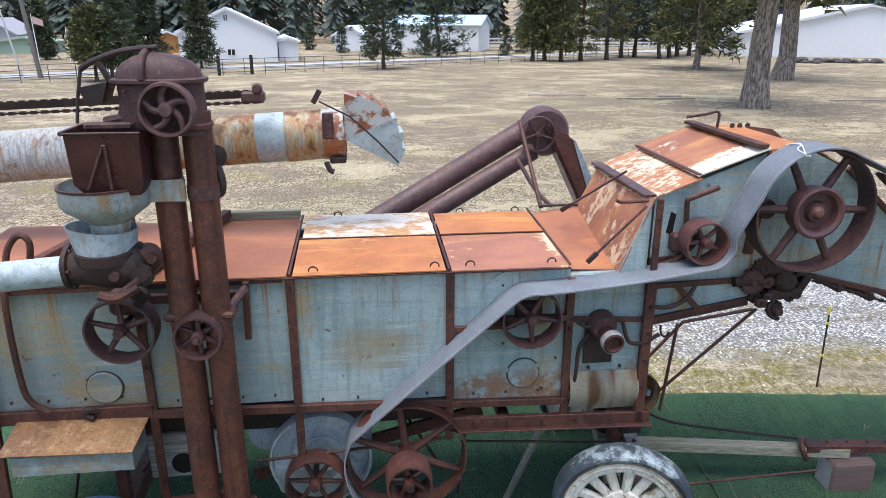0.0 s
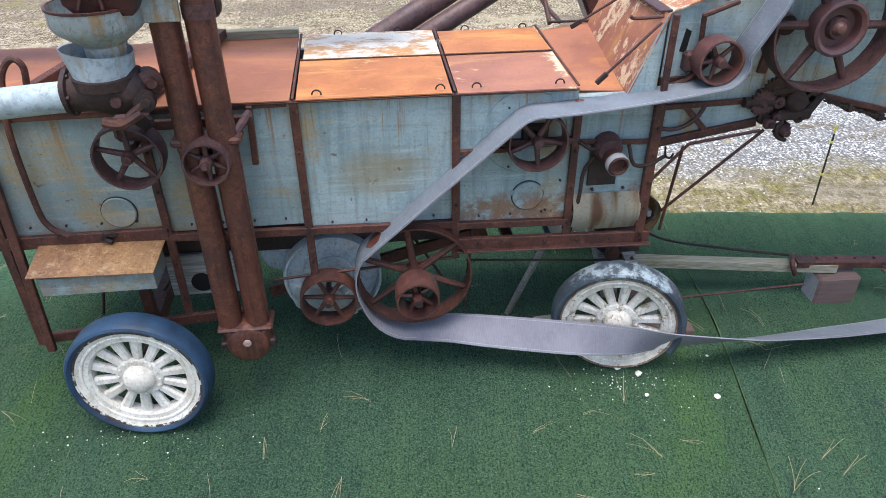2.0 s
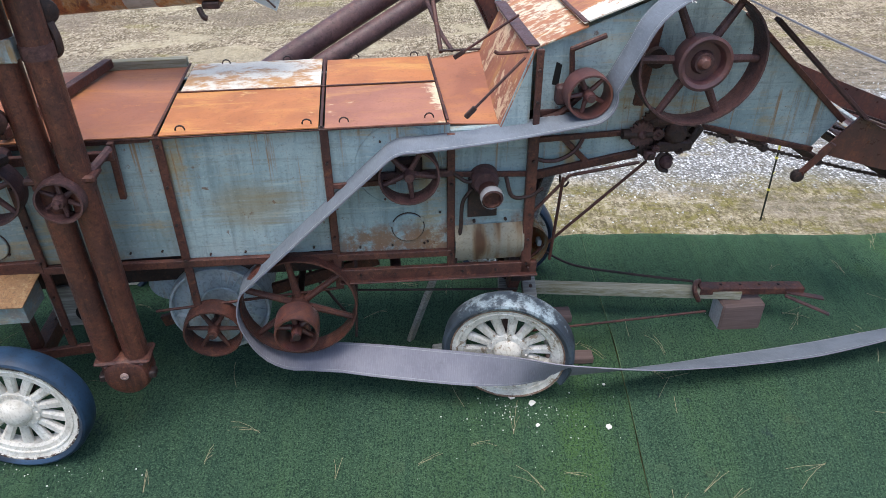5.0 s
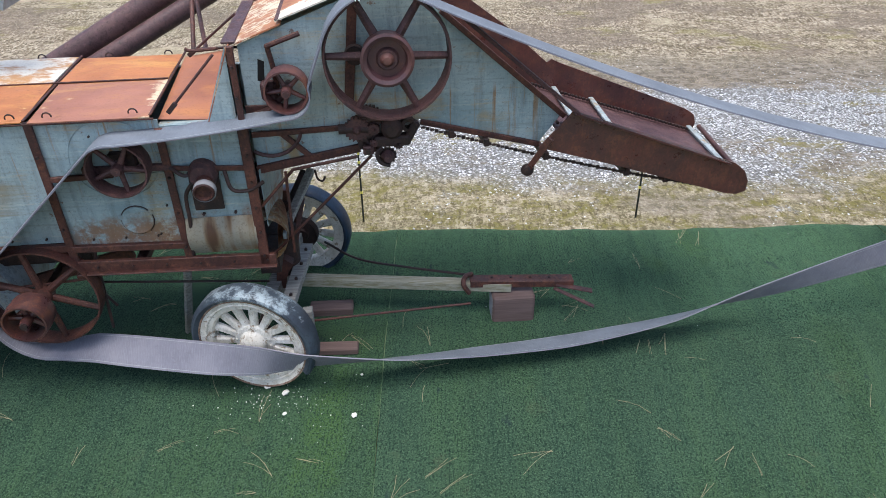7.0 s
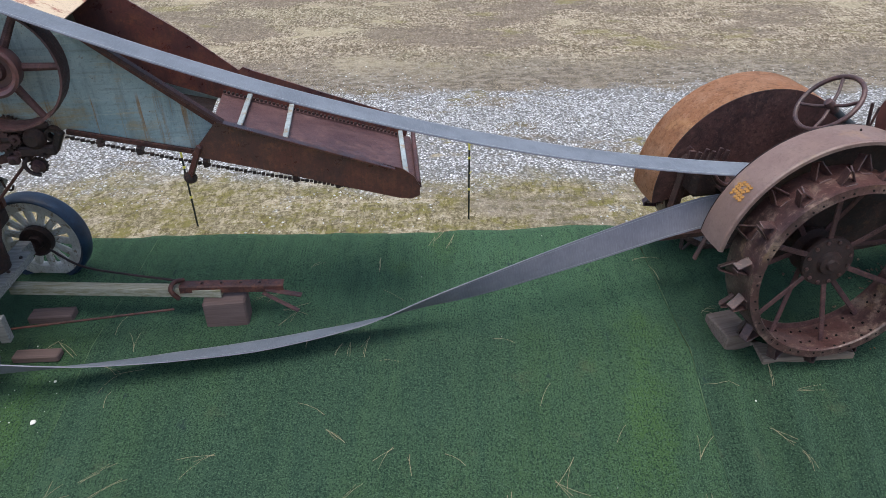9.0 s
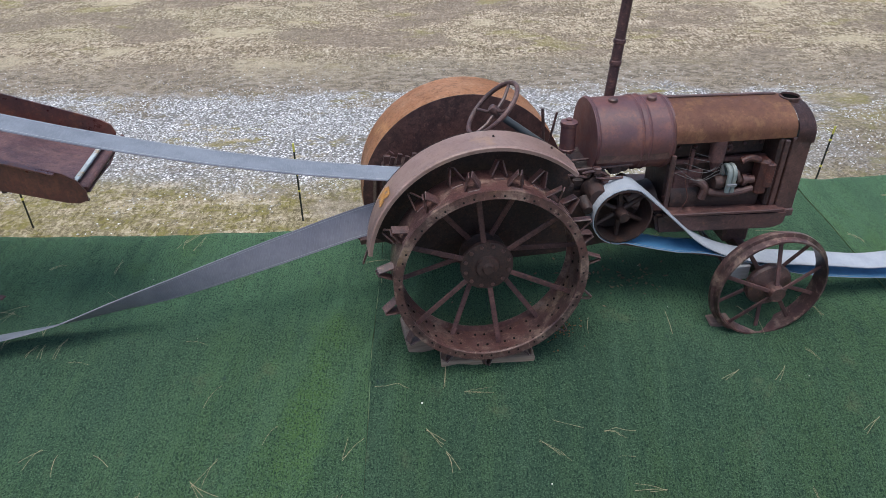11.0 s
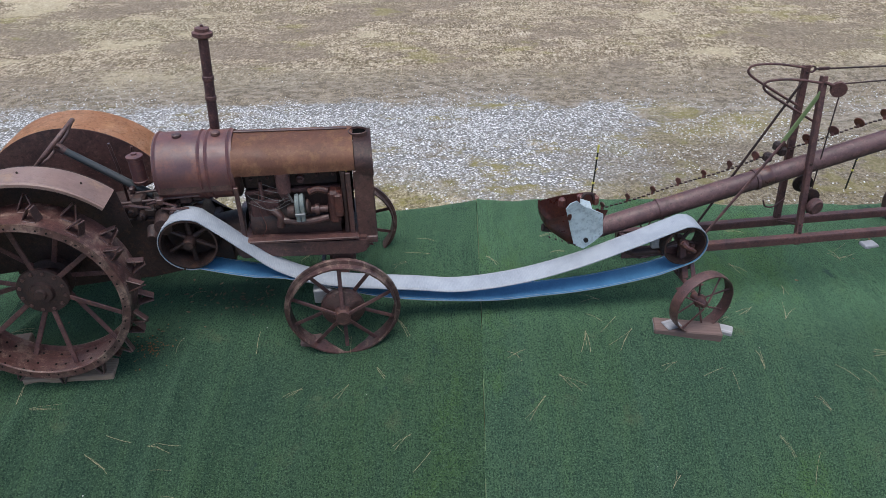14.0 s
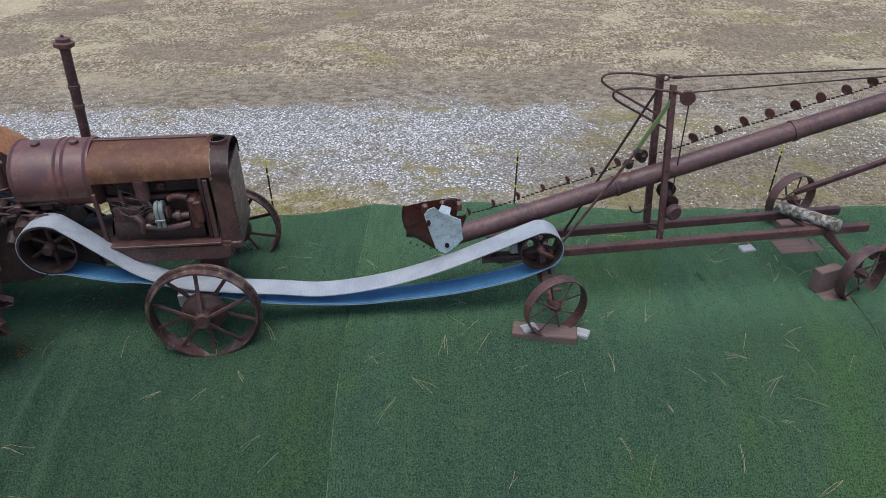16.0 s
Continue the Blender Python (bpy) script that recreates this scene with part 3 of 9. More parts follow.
def part(name, bm, mat, parent, label="", smooth=True):
    b = BASES.get(top(parent), Vector())
    bmesh.ops.translate(bm, verts=bm.verts, vec=SET_BACK - b)
    ob = new(name, link(name, bm, mat, smooth))
    ob.parent = parent
    return tagged(ob, label)


def single(name, bm, mat, label, category, matrix=Matrix(), group="", kind="", smooth=True, base=None):
    """A thing that is one mesh."""
    if base is None:
        lo = [min(v.co[i] for v in bm.verts) for i in range(3)]
        hi = [max(v.co[i] for v in bm.verts) for i in range(3)]
        base = ((lo[0] + hi[0]) / 2, (lo[1] + hi[1]) / 2, lo[2])
    bmesh.ops.translate(bm, verts=bm.verts, vec=-Vector(base))
    ob = new(name, link(name, bm, mat, smooth))
    ob.matrix_world = matrix @ Matrix.Translation(base)
    return tagged(ob, label, category, group, kind)


def B():
    return bmesh.new()


def basis(axis):
    """Two vectors square to axis."""
    a = Vector(axis).normalized()
    h = Vector((0, 0, 1)) if abs(a.z) < 0.9 else Vector((1, 0, 0))
    x = a.cross(h).normalized()
    return a, x, a.cross(x).normalized()


def box(bm, lo, hi, bevel=0.004, m=None):
    r = bmesh.ops.create_cube(bm, size=1.0)
    vs = r["verts"]
    for v in vs:
        v.co = Vector([lo[i] + (v.co[i] + 0.5) * (hi[i] - lo[i]) for i in range(3)])
    if m:
        bmesh.ops.transform(bm, matrix=m, verts=vs)
    if bevel:
        es = {e for v in vs for e in v.link_edges}
        bmesh.ops.bevel(bm, geom=list(es), offset=bevel, segments=1, affect="EDGES", profile=0.7)
    return bm


def beam(bm, p, q, w, h, up=(0, 0, 1), bevel=0.003):
    """A bar of section w by h from p to q."""
    p, q = Vector(p), Vector(q)
    a = (q - p).normalized()
    s = a.cross(Vector(up))
    if s.length < 1e-4:
        s = a.cross(Vector((0, 1, 0)))
    s.normalize()
    u = s.cross(a)
    m = Matrix((a, s, u)).transposed().to_4x4()
    m.translation = p
    return box(bm, (0, -w / 2, -h / 2), ((q - p).length, w / 2, h / 2), bevel, m)


def revolve(bm, c, axis, prof, n=28, closed=False, arc=None):
    """Turn the profile of (radius, along) about axis through c. closed: the profile is a loop."""
    a, x, y = basis(axis)
    c = Vector(c)
    full = arc is None
    a0, a1 = (0, 2 * math.pi) if full else arc
    rows = []
    for i in range(n if full else n + 1):
        t = a0 + (a1 - a0) * i / n
        d = x * math.cos(t) + y * math.sin(t)
        rows.append([bm.verts.new(c + d * r + a * s) for r, s in prof])
    k = len(prof)
    for i in range(n):
        p, q = rows[i], rows[(i + 1) % len(rows)]
        for j in range(k if closed else k - 1):
            f = [p[j], p[(j + 1) % k], q[(j + 1) % k], q[j]]
            try:
                bm.faces.new(f)
            except ValueError:
                pass
    if not closed and full:
        for j in (0, k - 1):
            if prof[j][0] > 1e-5:
                bm.faces.new([r[j] for r in rows])
    bmesh.ops.remove_doubles(bm, verts=bm.verts, dist=1e-5)
    return bm


def rod(bm, p, q, r, r2=None, n=12, cap=True):
    p, q = Vector(p), Vector(q)
    a, x, y = basis(q - p)
    r2 = r if r2 is None else r2
    ra = [bm.verts.new(p + (x * math.cos(t) + y * math.sin(t)) * r) for t in [2 * math.pi * i / n for i in range(n)]]
    rb = [bm.verts.new(q + (x * math.cos(t) + y * math.sin(t)) * r2) for t in [2 * math.pi * i / n for i in range(n)]]
    for i in range(n):
        bm.faces.new([ra[i], ra[(i + 1) % n], rb[(i + 1) % n], rb[i]])
    if cap:
        bm.faces.new(ra)
        bm.faces.new(rb)
    return bm


def bent(bm, pts, r, n=8, closed=False, taper=None):
    """A round bar along a line of points."""
    pts = [Vector(p) for p in pts]
    rows, prev = [], None
    k = len(pts)
    for i, p in enumerate(pts):
        a = (pts[(i + 1) % k] - pts[i - 1]) if closed else (pts[min(i + 1, k - 1)] - pts[max(i - 1, 0)])
        a.normalize()
        if prev is None:
            _, x, _ = basis(a)
        else:
            x = (prev - a * prev.dot(a)).normalized()
        prev = x
        y = a.cross(x)
        rr = r if taper is None else r * (1 + (taper - 1) * i / (k - 1))
        rows.append([bm.verts.new(p + (x * math.cos(t) + y * math.sin(t)) * rr) for t in [2 * math.pi * j / n for j in range(n)]])
    for i in range(k if closed else k - 1):
        p, q = rows[i], rows[(i + 1) % k]
        for j in range(n):
            bm.faces.new([p[j], p[(j + 1) % n], q[(j + 1) % n], q[j]])
    if not closed:
        bm.faces.new(rows[0])
        bm.faces.new(rows[-1])
    return bm


def smooth_line(pts, per=6):
    """Points of a Catmull-Rom curve through pts."""
    pts = [Vector(p) for p in pts]
    e = [2 * pts[0] - pts[1]] + pts + [2 * pts[-1] - pts[-2]]
    out = []
    for i in range(1, len(e) - 2):
        for k in range(per):
            t = k / per
            a, b, c, d = e[i - 1], e[i], e[i + 1], e[i + 2]
            out.append(0.5 * (2 * b + (c - a) * t + (2 * a - 5 * b + 4 * c - d) * t * t + (3 * b - a - 3 * c + d) * t ** 3))
    out.append(pts[-1])
    return out


def loft(bm, rings, n=28, power=3.2):
    """Join rounded rectangles (w, u0, u1, v0, v1), one above the other."""
    rows = []
    for w, u0, u1, v0, v1 in rings:
        row = []
        for i in range(n):
            t = 2 * math.pi * (i + 0.5) / n
            c, s = math.cos(t), math.sin(t)
            k = (abs(c) ** power + abs(s) ** power) ** (-1 / power)
            row.append(bm.verts.new(((u0 + u1) / 2 + c * k * (u1 - u0) / 2, (v0 + v1) / 2 + s * k * (v1 - v0) / 2, w)))
        rows.append(row)
    for p, q in zip(rows, rows[1:]):
        for i in range(n):
            bm.faces.new([p[i], p[(i + 1) % n], q[(i + 1) % n], q[i]])
    bm.faces.new(rows[0])
    bm.faces.new(rows[-1])
    return bm


def plate(bm, outline, at, thick, plane="uw", bevel=0.0):
    """A flat plate: its outline in the plane uw (across v), uv (across w) or vw (across u), from at to at + thick."""
    def pt(a, b, c):
        return {"uw": (a, c, b), "uv": (a, b, c), "vw": (c, a, b)}[plane]
    lo = [bm.verts.new(pt(a, b, at)) for a, b in outline]
    hi = [bm.verts.new(pt(a, b, at + thick)) for a, b in outline]
    bm.faces.new(lo)
    bm.faces.new(hi)
    k = len(lo)
    for i in range(k):
        bm.faces.new([lo[i], lo[(i + 1) % k], hi[(i + 1) % k], hi[i]])
    return bm


def sheet(bm, corners, thick=0.004, nu=1, nv=1, sag=0.0):
    """A thin sheet over four corners in order, with a little thickness along its normal."""
    a, b, c, d = [Vector(p) for p in corners]
    n = (b - a).cross(d - a).normalized()
    g = {}
    for s in (0, 1):
        for i in range(nu + 1):
            for j in range(nv + 1):
                u, v = i / nu, j / nv
                p = (a * (1 - u) + b * u) * (1 - v) + (d * (1 - u) + c * u) * v
                w = sag * 16 * u * (1 - u) * v * (1 - v)
                g[s, i, j] = bm.verts.new(p + n * (w - s * thick))
    for s in (0, 1):
        for i in range(nu):
            for j in range(nv):
                bm.faces.new([g[s, i, j], g[s, i + 1, j], g[s, i + 1, j + 1], g[s, i, j + 1]])
    for i in range(nu):
        for j in (0, nv):
            bm.faces.new([g[0, i, j], g[0, i + 1, j], g[1, i + 1, j], g[1, i, j]])
    for j in range(nv):
        for i in (0, nu):
            bm.faces.new([g[0, i, j], g[0, i, j + 1], g[1, i, j + 1], g[1, i, j]])
    return bm


def pulley(parent, c, R, width, spokes=6, mat=IRON, axis=(0, 1, 0), hub=0.03, name="pulley", thick=0.012, lean=0.0, spoke_r=0.012, label="", turn=0.3, hub_len=None, crown=0.003):
    """A spoked belt pulley: rim with spokes and hub under it."""
    c = Vector(c)
    a, x, y = basis(axis)
    h = width / 2
    rim = part(name, revolve(B(), c, axis, [(R - thick, -h), (R - 0.002, -h), (R + crown, 0), (R - 0.002, h), (R - thick, h), (R - thick - 0.002, 0)], 40, True), mat, parent, label)
    hl = hub_len or width * 0.55
    part("hub", revolve(B(), c, axis, [(hub * 0.45, -hl), (hub * 0.8, -hl), (hub, -hl * 0.6), (hub, hl * 0.6), (hub * 0.8, hl), (hub * 0.45, hl)], 20), mat, rim)
    for i in range(spokes):
        t = turn + 2 * math.pi * i / spokes
        d = x * math.cos(t) + y * math.sin(t)
        e = x * math.cos(t + lean) + y * math.sin(t + lean)
        bm = B()
        pts = [c + d * hub * 0.8, c + (d + e).normalized() * R * 0.55, c + e * (R - thick * 0.7)]
        bent(bm, smooth_line(pts, 4), spoke_r * 1.25, 8, taper=0.75)
        part("spoke", bm, mat, rim)
    return rim


# ---------------------------------------------------------------- ground
def ss(a, b, x):
    if a > b:
        return 1 - ss(b, a, x)
    t = min(1.0, max(0.0, (x - a) / (b - a)))
    return t * t * (3 - 2 * t)


def edge_y(x):
    """Far edge of the mound on which the machines stand."""
    return 4.93 + 0.54 * ss(5.8, 7.2, x) + 0.18 * ss(8.6, 9.6, x) - 0.1 * ss(10.8, 12, x) + 0.05 * noise.noise((x * 1.3, 0, 7))


def mound(x, y):
    k = ss(4.5, 7.5, x)
    crest = 0.335 + 0.065 * k - 0.05 * ss(10.5, 13, x) + 0.045 * ss(-0.3, -1.5, x)
    s = max(0.0, 3.5 + 0.2 * k - y)
    z = max(crest - 0.15 * s - (0.02 + 0.15 * k) * s * s, -0.82)
    z -= 0.115 * math.exp(-((x - 8.37) / 0.5) ** 2 - ((y - 3.58) / 0.42) ** 2)
    z -= 1.32 * ss(edge_y(x) - 0.05, edge_y(x) + 0.8, y)
    z -= 0.9 * ss(-4.5, -12, x) + 0.9 * ss(17, 24, x)
    return z


def land(x, y):
    z = max(mound(x, y) - 0.07, -0.98) if -0.9 < y < 9 else -0.98
    z -= 0.17 * ss(9, 17, y)
    r = math.hypot(x, y)
    if r > 20:
        z += 0.12 * noise.noise((x * 0.05, y * 0.05, 0))
    z += 60 * ss(150, 420, y + 0.25 * abs(x)) + 70 * ss(200, 700, math.hypot(x, y - 40))
    return z


def axis_steps(lo, hi, fine_lo, fine_hi, step, grow=1.35):
    v = list(np.arange(fine_lo, fine_hi + 1e-6, step))
    d, x = step, fine_hi
    while x < hi:
        d *= grow
        x += d
        v.append(min(x, hi))
    d, x = step, fine_lo
    while x > lo:
        d *= grow
        x -= d
        v.insert(0, max(x, lo))
    return v


def grid_mesh(bm, xs, ys, f):
    g = [[bm.verts.new((x, y, f(x, y))) for y in ys] for x in xs]
    for i in range(len(xs) - 1):
        for j in range(len(ys) - 1):
            bm.faces.new([g[i][j], g[i + 1][j], g[i + 1][j + 1], g[i][j + 1]])
    return bm


bm = grid_mesh(B(), axis_steps(-1500, 1500, -8, 20, 0.4), axis_steps(-1500, 1500, -3, 20, 0.25, 1.25), land)
ground = single("ground", bm, FIELD, "dry winter lawn with a pale gravel track and mossy verge", "ground", kind="structure", base=(0, 0, 0))

SEAMS = [-5.9, -2.1, 1.74, 5.71, 9.4, 13.42, 17.2]
# long wrinkles: place across, y from and to, sideways run for each metre, height, half-width
WRINKLES = ((5.86, 1.2, 3.35, 0.10, 0.040, 0.075), (6.22, 1.2, 3.1, 0.08, 0.030, 0.07), (5.40, 1.6, 4.4, 0.42, 0.034, 0.08), (5.02, 1.4, 3.9, 0.36, 0.030, 0.10), (4.55, 1.9, 3.7, 0.30, 0.020, 0.09), (6.62, 1.1, 3.0, 0.05, 0.018, 0.07),
            (7.18, 2.1, 3.5, 0.12, 0.030, 0.06), (7.48, 2.0, 3.4, 0.10, 0.018, 0.06), (8.05, 1.2, 2.9, 0.06, 0.016, 0.07), (10.45, 1.0, 3.2, -0.08, 0.024, 0.06), (9.72, 1.0, 2.6, 0.03, 0.014, 0.06),
            (3.3, 1.2, 3.0, 0.08, 0.014, 0.10), (1.95, 1.2, 3.2, 0.04, 0.014, 0.07), (-0.6, 1.2, 2.9, 0.05, 0.014, 0.09))


def turf_z(x, y):
    e = ss(edge_y(x) - 0.9, edge_y(x), y)
    n = noise.noise((x * 2.1, y * 0.35, 3.0)) * 0.020 + noise.noise((x * 6.0, y * 1.2, 9.0)) * 0.008
    n += e * noise.noise((x * 3.1, y * 0.7, 5.0)) * 0.020
    n += 0.02 * math.exp(-((x - 5.35) / 0.45) ** 2) * ss(4.0, 5.2, y)
    for wx, ya, yb, run, high, half in WRINKLES:
        d = x - wx - run * (y - 2.5) - 0.05 * noise.noise((y * 1.6, wx, 2.0))
        if abs(d) < 4 * half and ya - 0.4 < y < yb + 0.4:
            n += 1.5 * high * math.exp(-(d / half) ** 2) * ss(ya - 0.4, ya + 0.3, y) * ss(yb + 0.4, yb - 0.3, y) * (1 + 0.5 * noise.noise((y * 2.3, wx, 6.0)))
    n += 0.010 * noise.noise((x * 1.1, y * 2.4, 17.0)) * ss(3.6, 2.8, y)
    return mound(x, y) + 0.018 + n


def turf_strip(x0, x1, mat):
    """One width of outdoor carpet, laid over the mound and tucked down its far side."""
    bm = B()
    nx, ny, rows = 150, 80, []
    us = [0.0, 0.0008] + [i / nx for i in range(1, nx + 1)]
    nx += 1
    for i, u in enumerate(us):
        row = []
        for j in range(ny + 1):
            v = j / ny
            y = -0.2 + (edge_y(x0 + (x1 - x0) * u) + 0.42 + 0.2) * v
            x = x0 + (x1 - x0) * u + (0.007 * noise.noise((y * 2.7, x0, 1)) if i in (0, nx) else 0)
            x += 0.05 * (y - 3.5) / 2 * ss(6, 9, x)
            lap = 0.5 + 0.9 * noise.noise((x * 0.3, y * 1.3, 4))
            lift = max(0.0, lap) * 0.016 * math.exp(-(u * 60) ** 2) + 0.002 * math.exp(-((1 - u) * 60) ** 2)
            row.append(bm.verts.new((x, y, turf_z(x, y) + lift)))
        rows.append(row)
    for i in range(nx):
        for j in range(ny):
            bm.faces.new([rows[i][j], rows[i + 1][j], rows[i + 1][j + 1], rows[i][j + 1]])
    geo = bmesh.ops.extrude_face_region(bm, geom=list(bm.faces))
    bmesh.ops.translate(bm, verts=[v for v in geo["geom"] if isinstance(v, bmesh.types.BMVert)], vec=(0, 0, -0.009))
    bm.normal_update()
    for f in bm.faces:
        q = f.calc_center_median()
        fray = abs(f.calc_area()) < 0.0004 and noise.noise((x0, q.y * 3.1, 5)) > 0.0
        f.material_index = 1 if abs(f.normal.x) > 0.8 or fray else 0
    return single("turf_strip", bm, [mat, CUTEDGE], "strip of green outdoor carpet laid over a low mound", "artificial turf", kind="structure", group="carpet strips", base=((x0 + x1) / 2, 3, 0))


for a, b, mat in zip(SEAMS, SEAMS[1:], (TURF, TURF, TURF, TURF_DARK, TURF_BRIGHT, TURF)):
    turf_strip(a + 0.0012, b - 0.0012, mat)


# ---------------------------------------------------------------- threshing machine (u along, v back, w up)
TM = pose(0.65, 3.33, 0, 0, 0, 6.9)
th = thing("threshing_machine", "antique blue-grey threshing machine with rusted iron frame and peeling white wheels", "threshing machine", TM, (-1.0, 0.5, 0.3))


def bolts(parent, pts, r=0.009, mat=DARKIRON, axis=(0, 1, 0), h=0.012):
    for p in pts:
        p = Vector(p)
        part("bolt", revolve(B(), p, axis, [(r, -h), (r, h * 0.3), (r * 0.6, h)], 6), mat, parent)


# body shell: side panels, each a sheet of its own
def side_panel(u0, u1, w0, w1, v=0.0, mat=BLUE, skew=0.0):
    bm = B()
    sheet(bm, [(u0, v, w0 + skew), (u1, v, w0), (u1, v, w1), (u0, v, w1)], 0.012, 8, 6, 0.006 * (1 if (u0 * 7) % 2 > 1 else -1))
    return part("side_panel", bm, mat, th)


def row_of(u0, u1, w, v, n):
    return [(u0 + (u1 - u0) * (i + 0.5) / n, v, w) for i in range(n)]


p = side_panel(-2.93, -2.142, 1.35, 2.02)
bolts(p, row_of(-2.9, -2.2, 1.41, -0.002, 4), 0.006)
p = side_panel(-2.138, -1.417, 1.33, 2.02)
bolts(p, row_of(-2.1, -1.45, 1.37, -0.002, 4), 0.006)
p = side_panel(-1.413, -0.624, 1.30, 2.02)
bolts(p, row_of(-1.38, -0.65, 1.33, -0.002, 4), 0.006)
p = side_panel(-0.620, 0.006, 1.25, 1.70)
bolts(p, row_of(-0.58, -0.05, 1.31, -0.002, 3) + [(-0.34, -0.002, 1.6), (-0.05, -0.002, 1.5), (-0.12, -0.002, 1.32)], 0.006)
p = side_panel(-0.620, 0.006, 1.704, 2.0)
bolts(p, [(-0.35, -0.002, 1.93), (-0.16, -0.002, 1.94)], 0.006)
p = side_panel(0.010, 0.43, 1.40, 1.965)
bolts(p,  row_of(0.05, 0.4, 1.43, -0.002, 2))
# round inspection lids on the panels
for u, w, r in ((-2.36, 1.47, 0.085), (-0.225, 1.42, 0.085)):
    lid = part("inspection_lid", revolve(B(), (u, -0.006, w), (0, -1, 0), [(r, 0), (r, 0.009), (r * 0.95, 0.012), (r * 0.88, 0.010), (0.0, 0.011)], 36), BLUE, th, "round blue-grey lid")
    part("lid_edge", revolve(B(), (u, -0.006, w), (0, -1, 0), [(r + 0.001, 0), (r + 0.001, 0.004), (r + 0.005, 0.003), (r + 0.006, 0)], 36, True), DARKIRON, lid)
part("ring_bead", revolve(B(), (-0.262, -0.004, 1.79), (0, -1, 0), [(0.222, 0), (0.2235, 0.0035), (0.2265, 0.0035), (0.228, 0)], 48, True), BLUE, th)
for a in (0.5, 2.9, 5.2):
    u, w = -0.225 + 0.088 * math.cos(a), 1.42 + 0.088 * math.sin(a)
    part("lid_ear", revolve(B(), (u, -0.003, w), (0, -1, 0), [(0.016, 0), (0.016, 0.007), (0.008, 0.009), (0, 0.009)], 12), BLUE, th)
part("torn_hole", plate(B(), [(-0.365, 1.492), (-0.340, 1.486), (-0.325, 1.466), (-0.352, 1.474)], -0.0045, 0.003), BLACK, th)
# body far side, ends and floor
part("body_shell", box(B(), (-3.1, 0.86, 1.12), (0.42, 0.9, 2.0), 0), BLUE, th)
part("body_shell", box(B(), (-3.1, 0.02, 1.28), (0.42, 0.86, 1.32), 0), DARKIRON, th)
part("body_shell", box(B(), (-3.12, 0.02, 1.2), (-3.08, 0.88, 2.0), 0), BLUE, th)
# lower shoe and sieve boards beneath the body
part("sieve_box", box(B(), (-2.9, 0.14, 1.08), (-0.6, 0.8, 1.28), 0.004), DARKIRON, th)
part("side_board", box(B(), (-2.24, 0.10, 0.84), (-1.84, 0.13, 1.11), 0.003), GREYWOOD, th, "weathered grey board with a round hole")
part("vent_hole", revolve(B(), (-2.065, 0.0985, 0.925), (0, -1, 0), [(0.062, 0), (0.062, 0.003), (0.055, 0.004), (0, 0.003)], 24), BLACK, th)

# iron angle frame
for u, w0, w1, lean in ((-2.14, 0.80, 2.03, 0.0), (-1.415, 0.98, 2.03, 0.0), (-0.622, 1.06, 2.03, 0.0), (0.008, 1.12, 1.96, 0.0)):
    bm = B()
    beam(bm, (u, -0.022, w0), (u + lean, -0.022, w1), 0.042, 0.02, (0, -1, 0))
    p = part("frame_post", bm, REDIRON, th)
    bolts(p, [(u, -0.036, w) for w in np.arange(w0 + 0.12, w1, 0.22)], 0.008)
bm = B()
beam(bm, (0.435, -0.03, 1.05), (0.435, -0.03, 1.98), 0.055, 0.03, (0, -1, 0))
beam(bm, (0.440, -0.028, 1.98), (0.440, -0.028, 2.37), 0.032, 0.022, (0, -1, 0))
p = part("front_post", bm, REDIRON, th)
bolts(p, [(0.437, -0.044, w) for w in np.arange(1.15, 2.3, 0.16)], 0.008)
for u in (-2.97, -2.90):
    part("frame_post", beam(B(), (u, -0.02 - (u + 2.97), 0.66), (u + 0.02, -0.02, 1.9), 0.045, 0.03, (0, -1, 0)), REDIRON, th)
# long rails
rails = [((-2.95, -0.02, 1.33), (-2.14, -0.02, 1.335), 0.03, 0.07), ((-2.14, -0.02, 1.31), (-0.62, -0.02, 1.275), 0.03, 0.045),
         ((-0.62, -0.02, 1.265), (0.01, -0.02, 1.245), 0.03, 0.04), ((-2.95, -0.02, 0.70), (-1.75, -0.02, 0.79), 0.03, 0.06),
         ((-0.62, -0.02, 1.70), (-0.28, -0.02, 1.71), 0.02, 0.03), ((0.0, -0.02, 1.73), (0.43, -0.02, 1.705), 0.012, 0.03), ((-2.95, -0.02, 2.0), (-1.45, -0.02, 2.015), 0.02, 0.03)]
for a, b, t, h in rails:
    part("frame_rail", beam(B(), a, b, t, h), REDIRON, th)
bm = B()
beam(bm, (-0.62, -0.03, 1.152), (0.50, -0.03, 1.118), 0.03, 0.070)
beam(bm, (-0.62, -0.045, 1.115), (0.50, -0.045, 1.081), 0.06, 0.010)
p = part("sill_beam", bm, REDIRON, th)
bolts(p, [(u, -0.046, 1.133 - 0.03 * u) for u in np.arange(-0.5, 0.5, 0.19)], 0.007)
part("sill_beam", beam(B(), (-0.62, 0.83, 1.075), (0.50, 0.83, 1.085), 0.05, 0.075), REDIRON, th)
part("slanting_bar", beam(B(), (-1.72, 0.24, 0.72), (-0.40, 0.24, 1.06), 0.03, 0.075), REDIRON, th)
part("cross_channel", beam(B(), (-0.3, 0.0, 1.09), (-0.3, 0.85, 1.09), 0.06, 0.05), IRON, th)
part("diagonal_prop", beam(B(), (-0.224, 0.312, 0.34), (-0.054, 0.11, 1.05), 0.045, 0.03), GREYWOOD, th, "weathered grey timber prop")
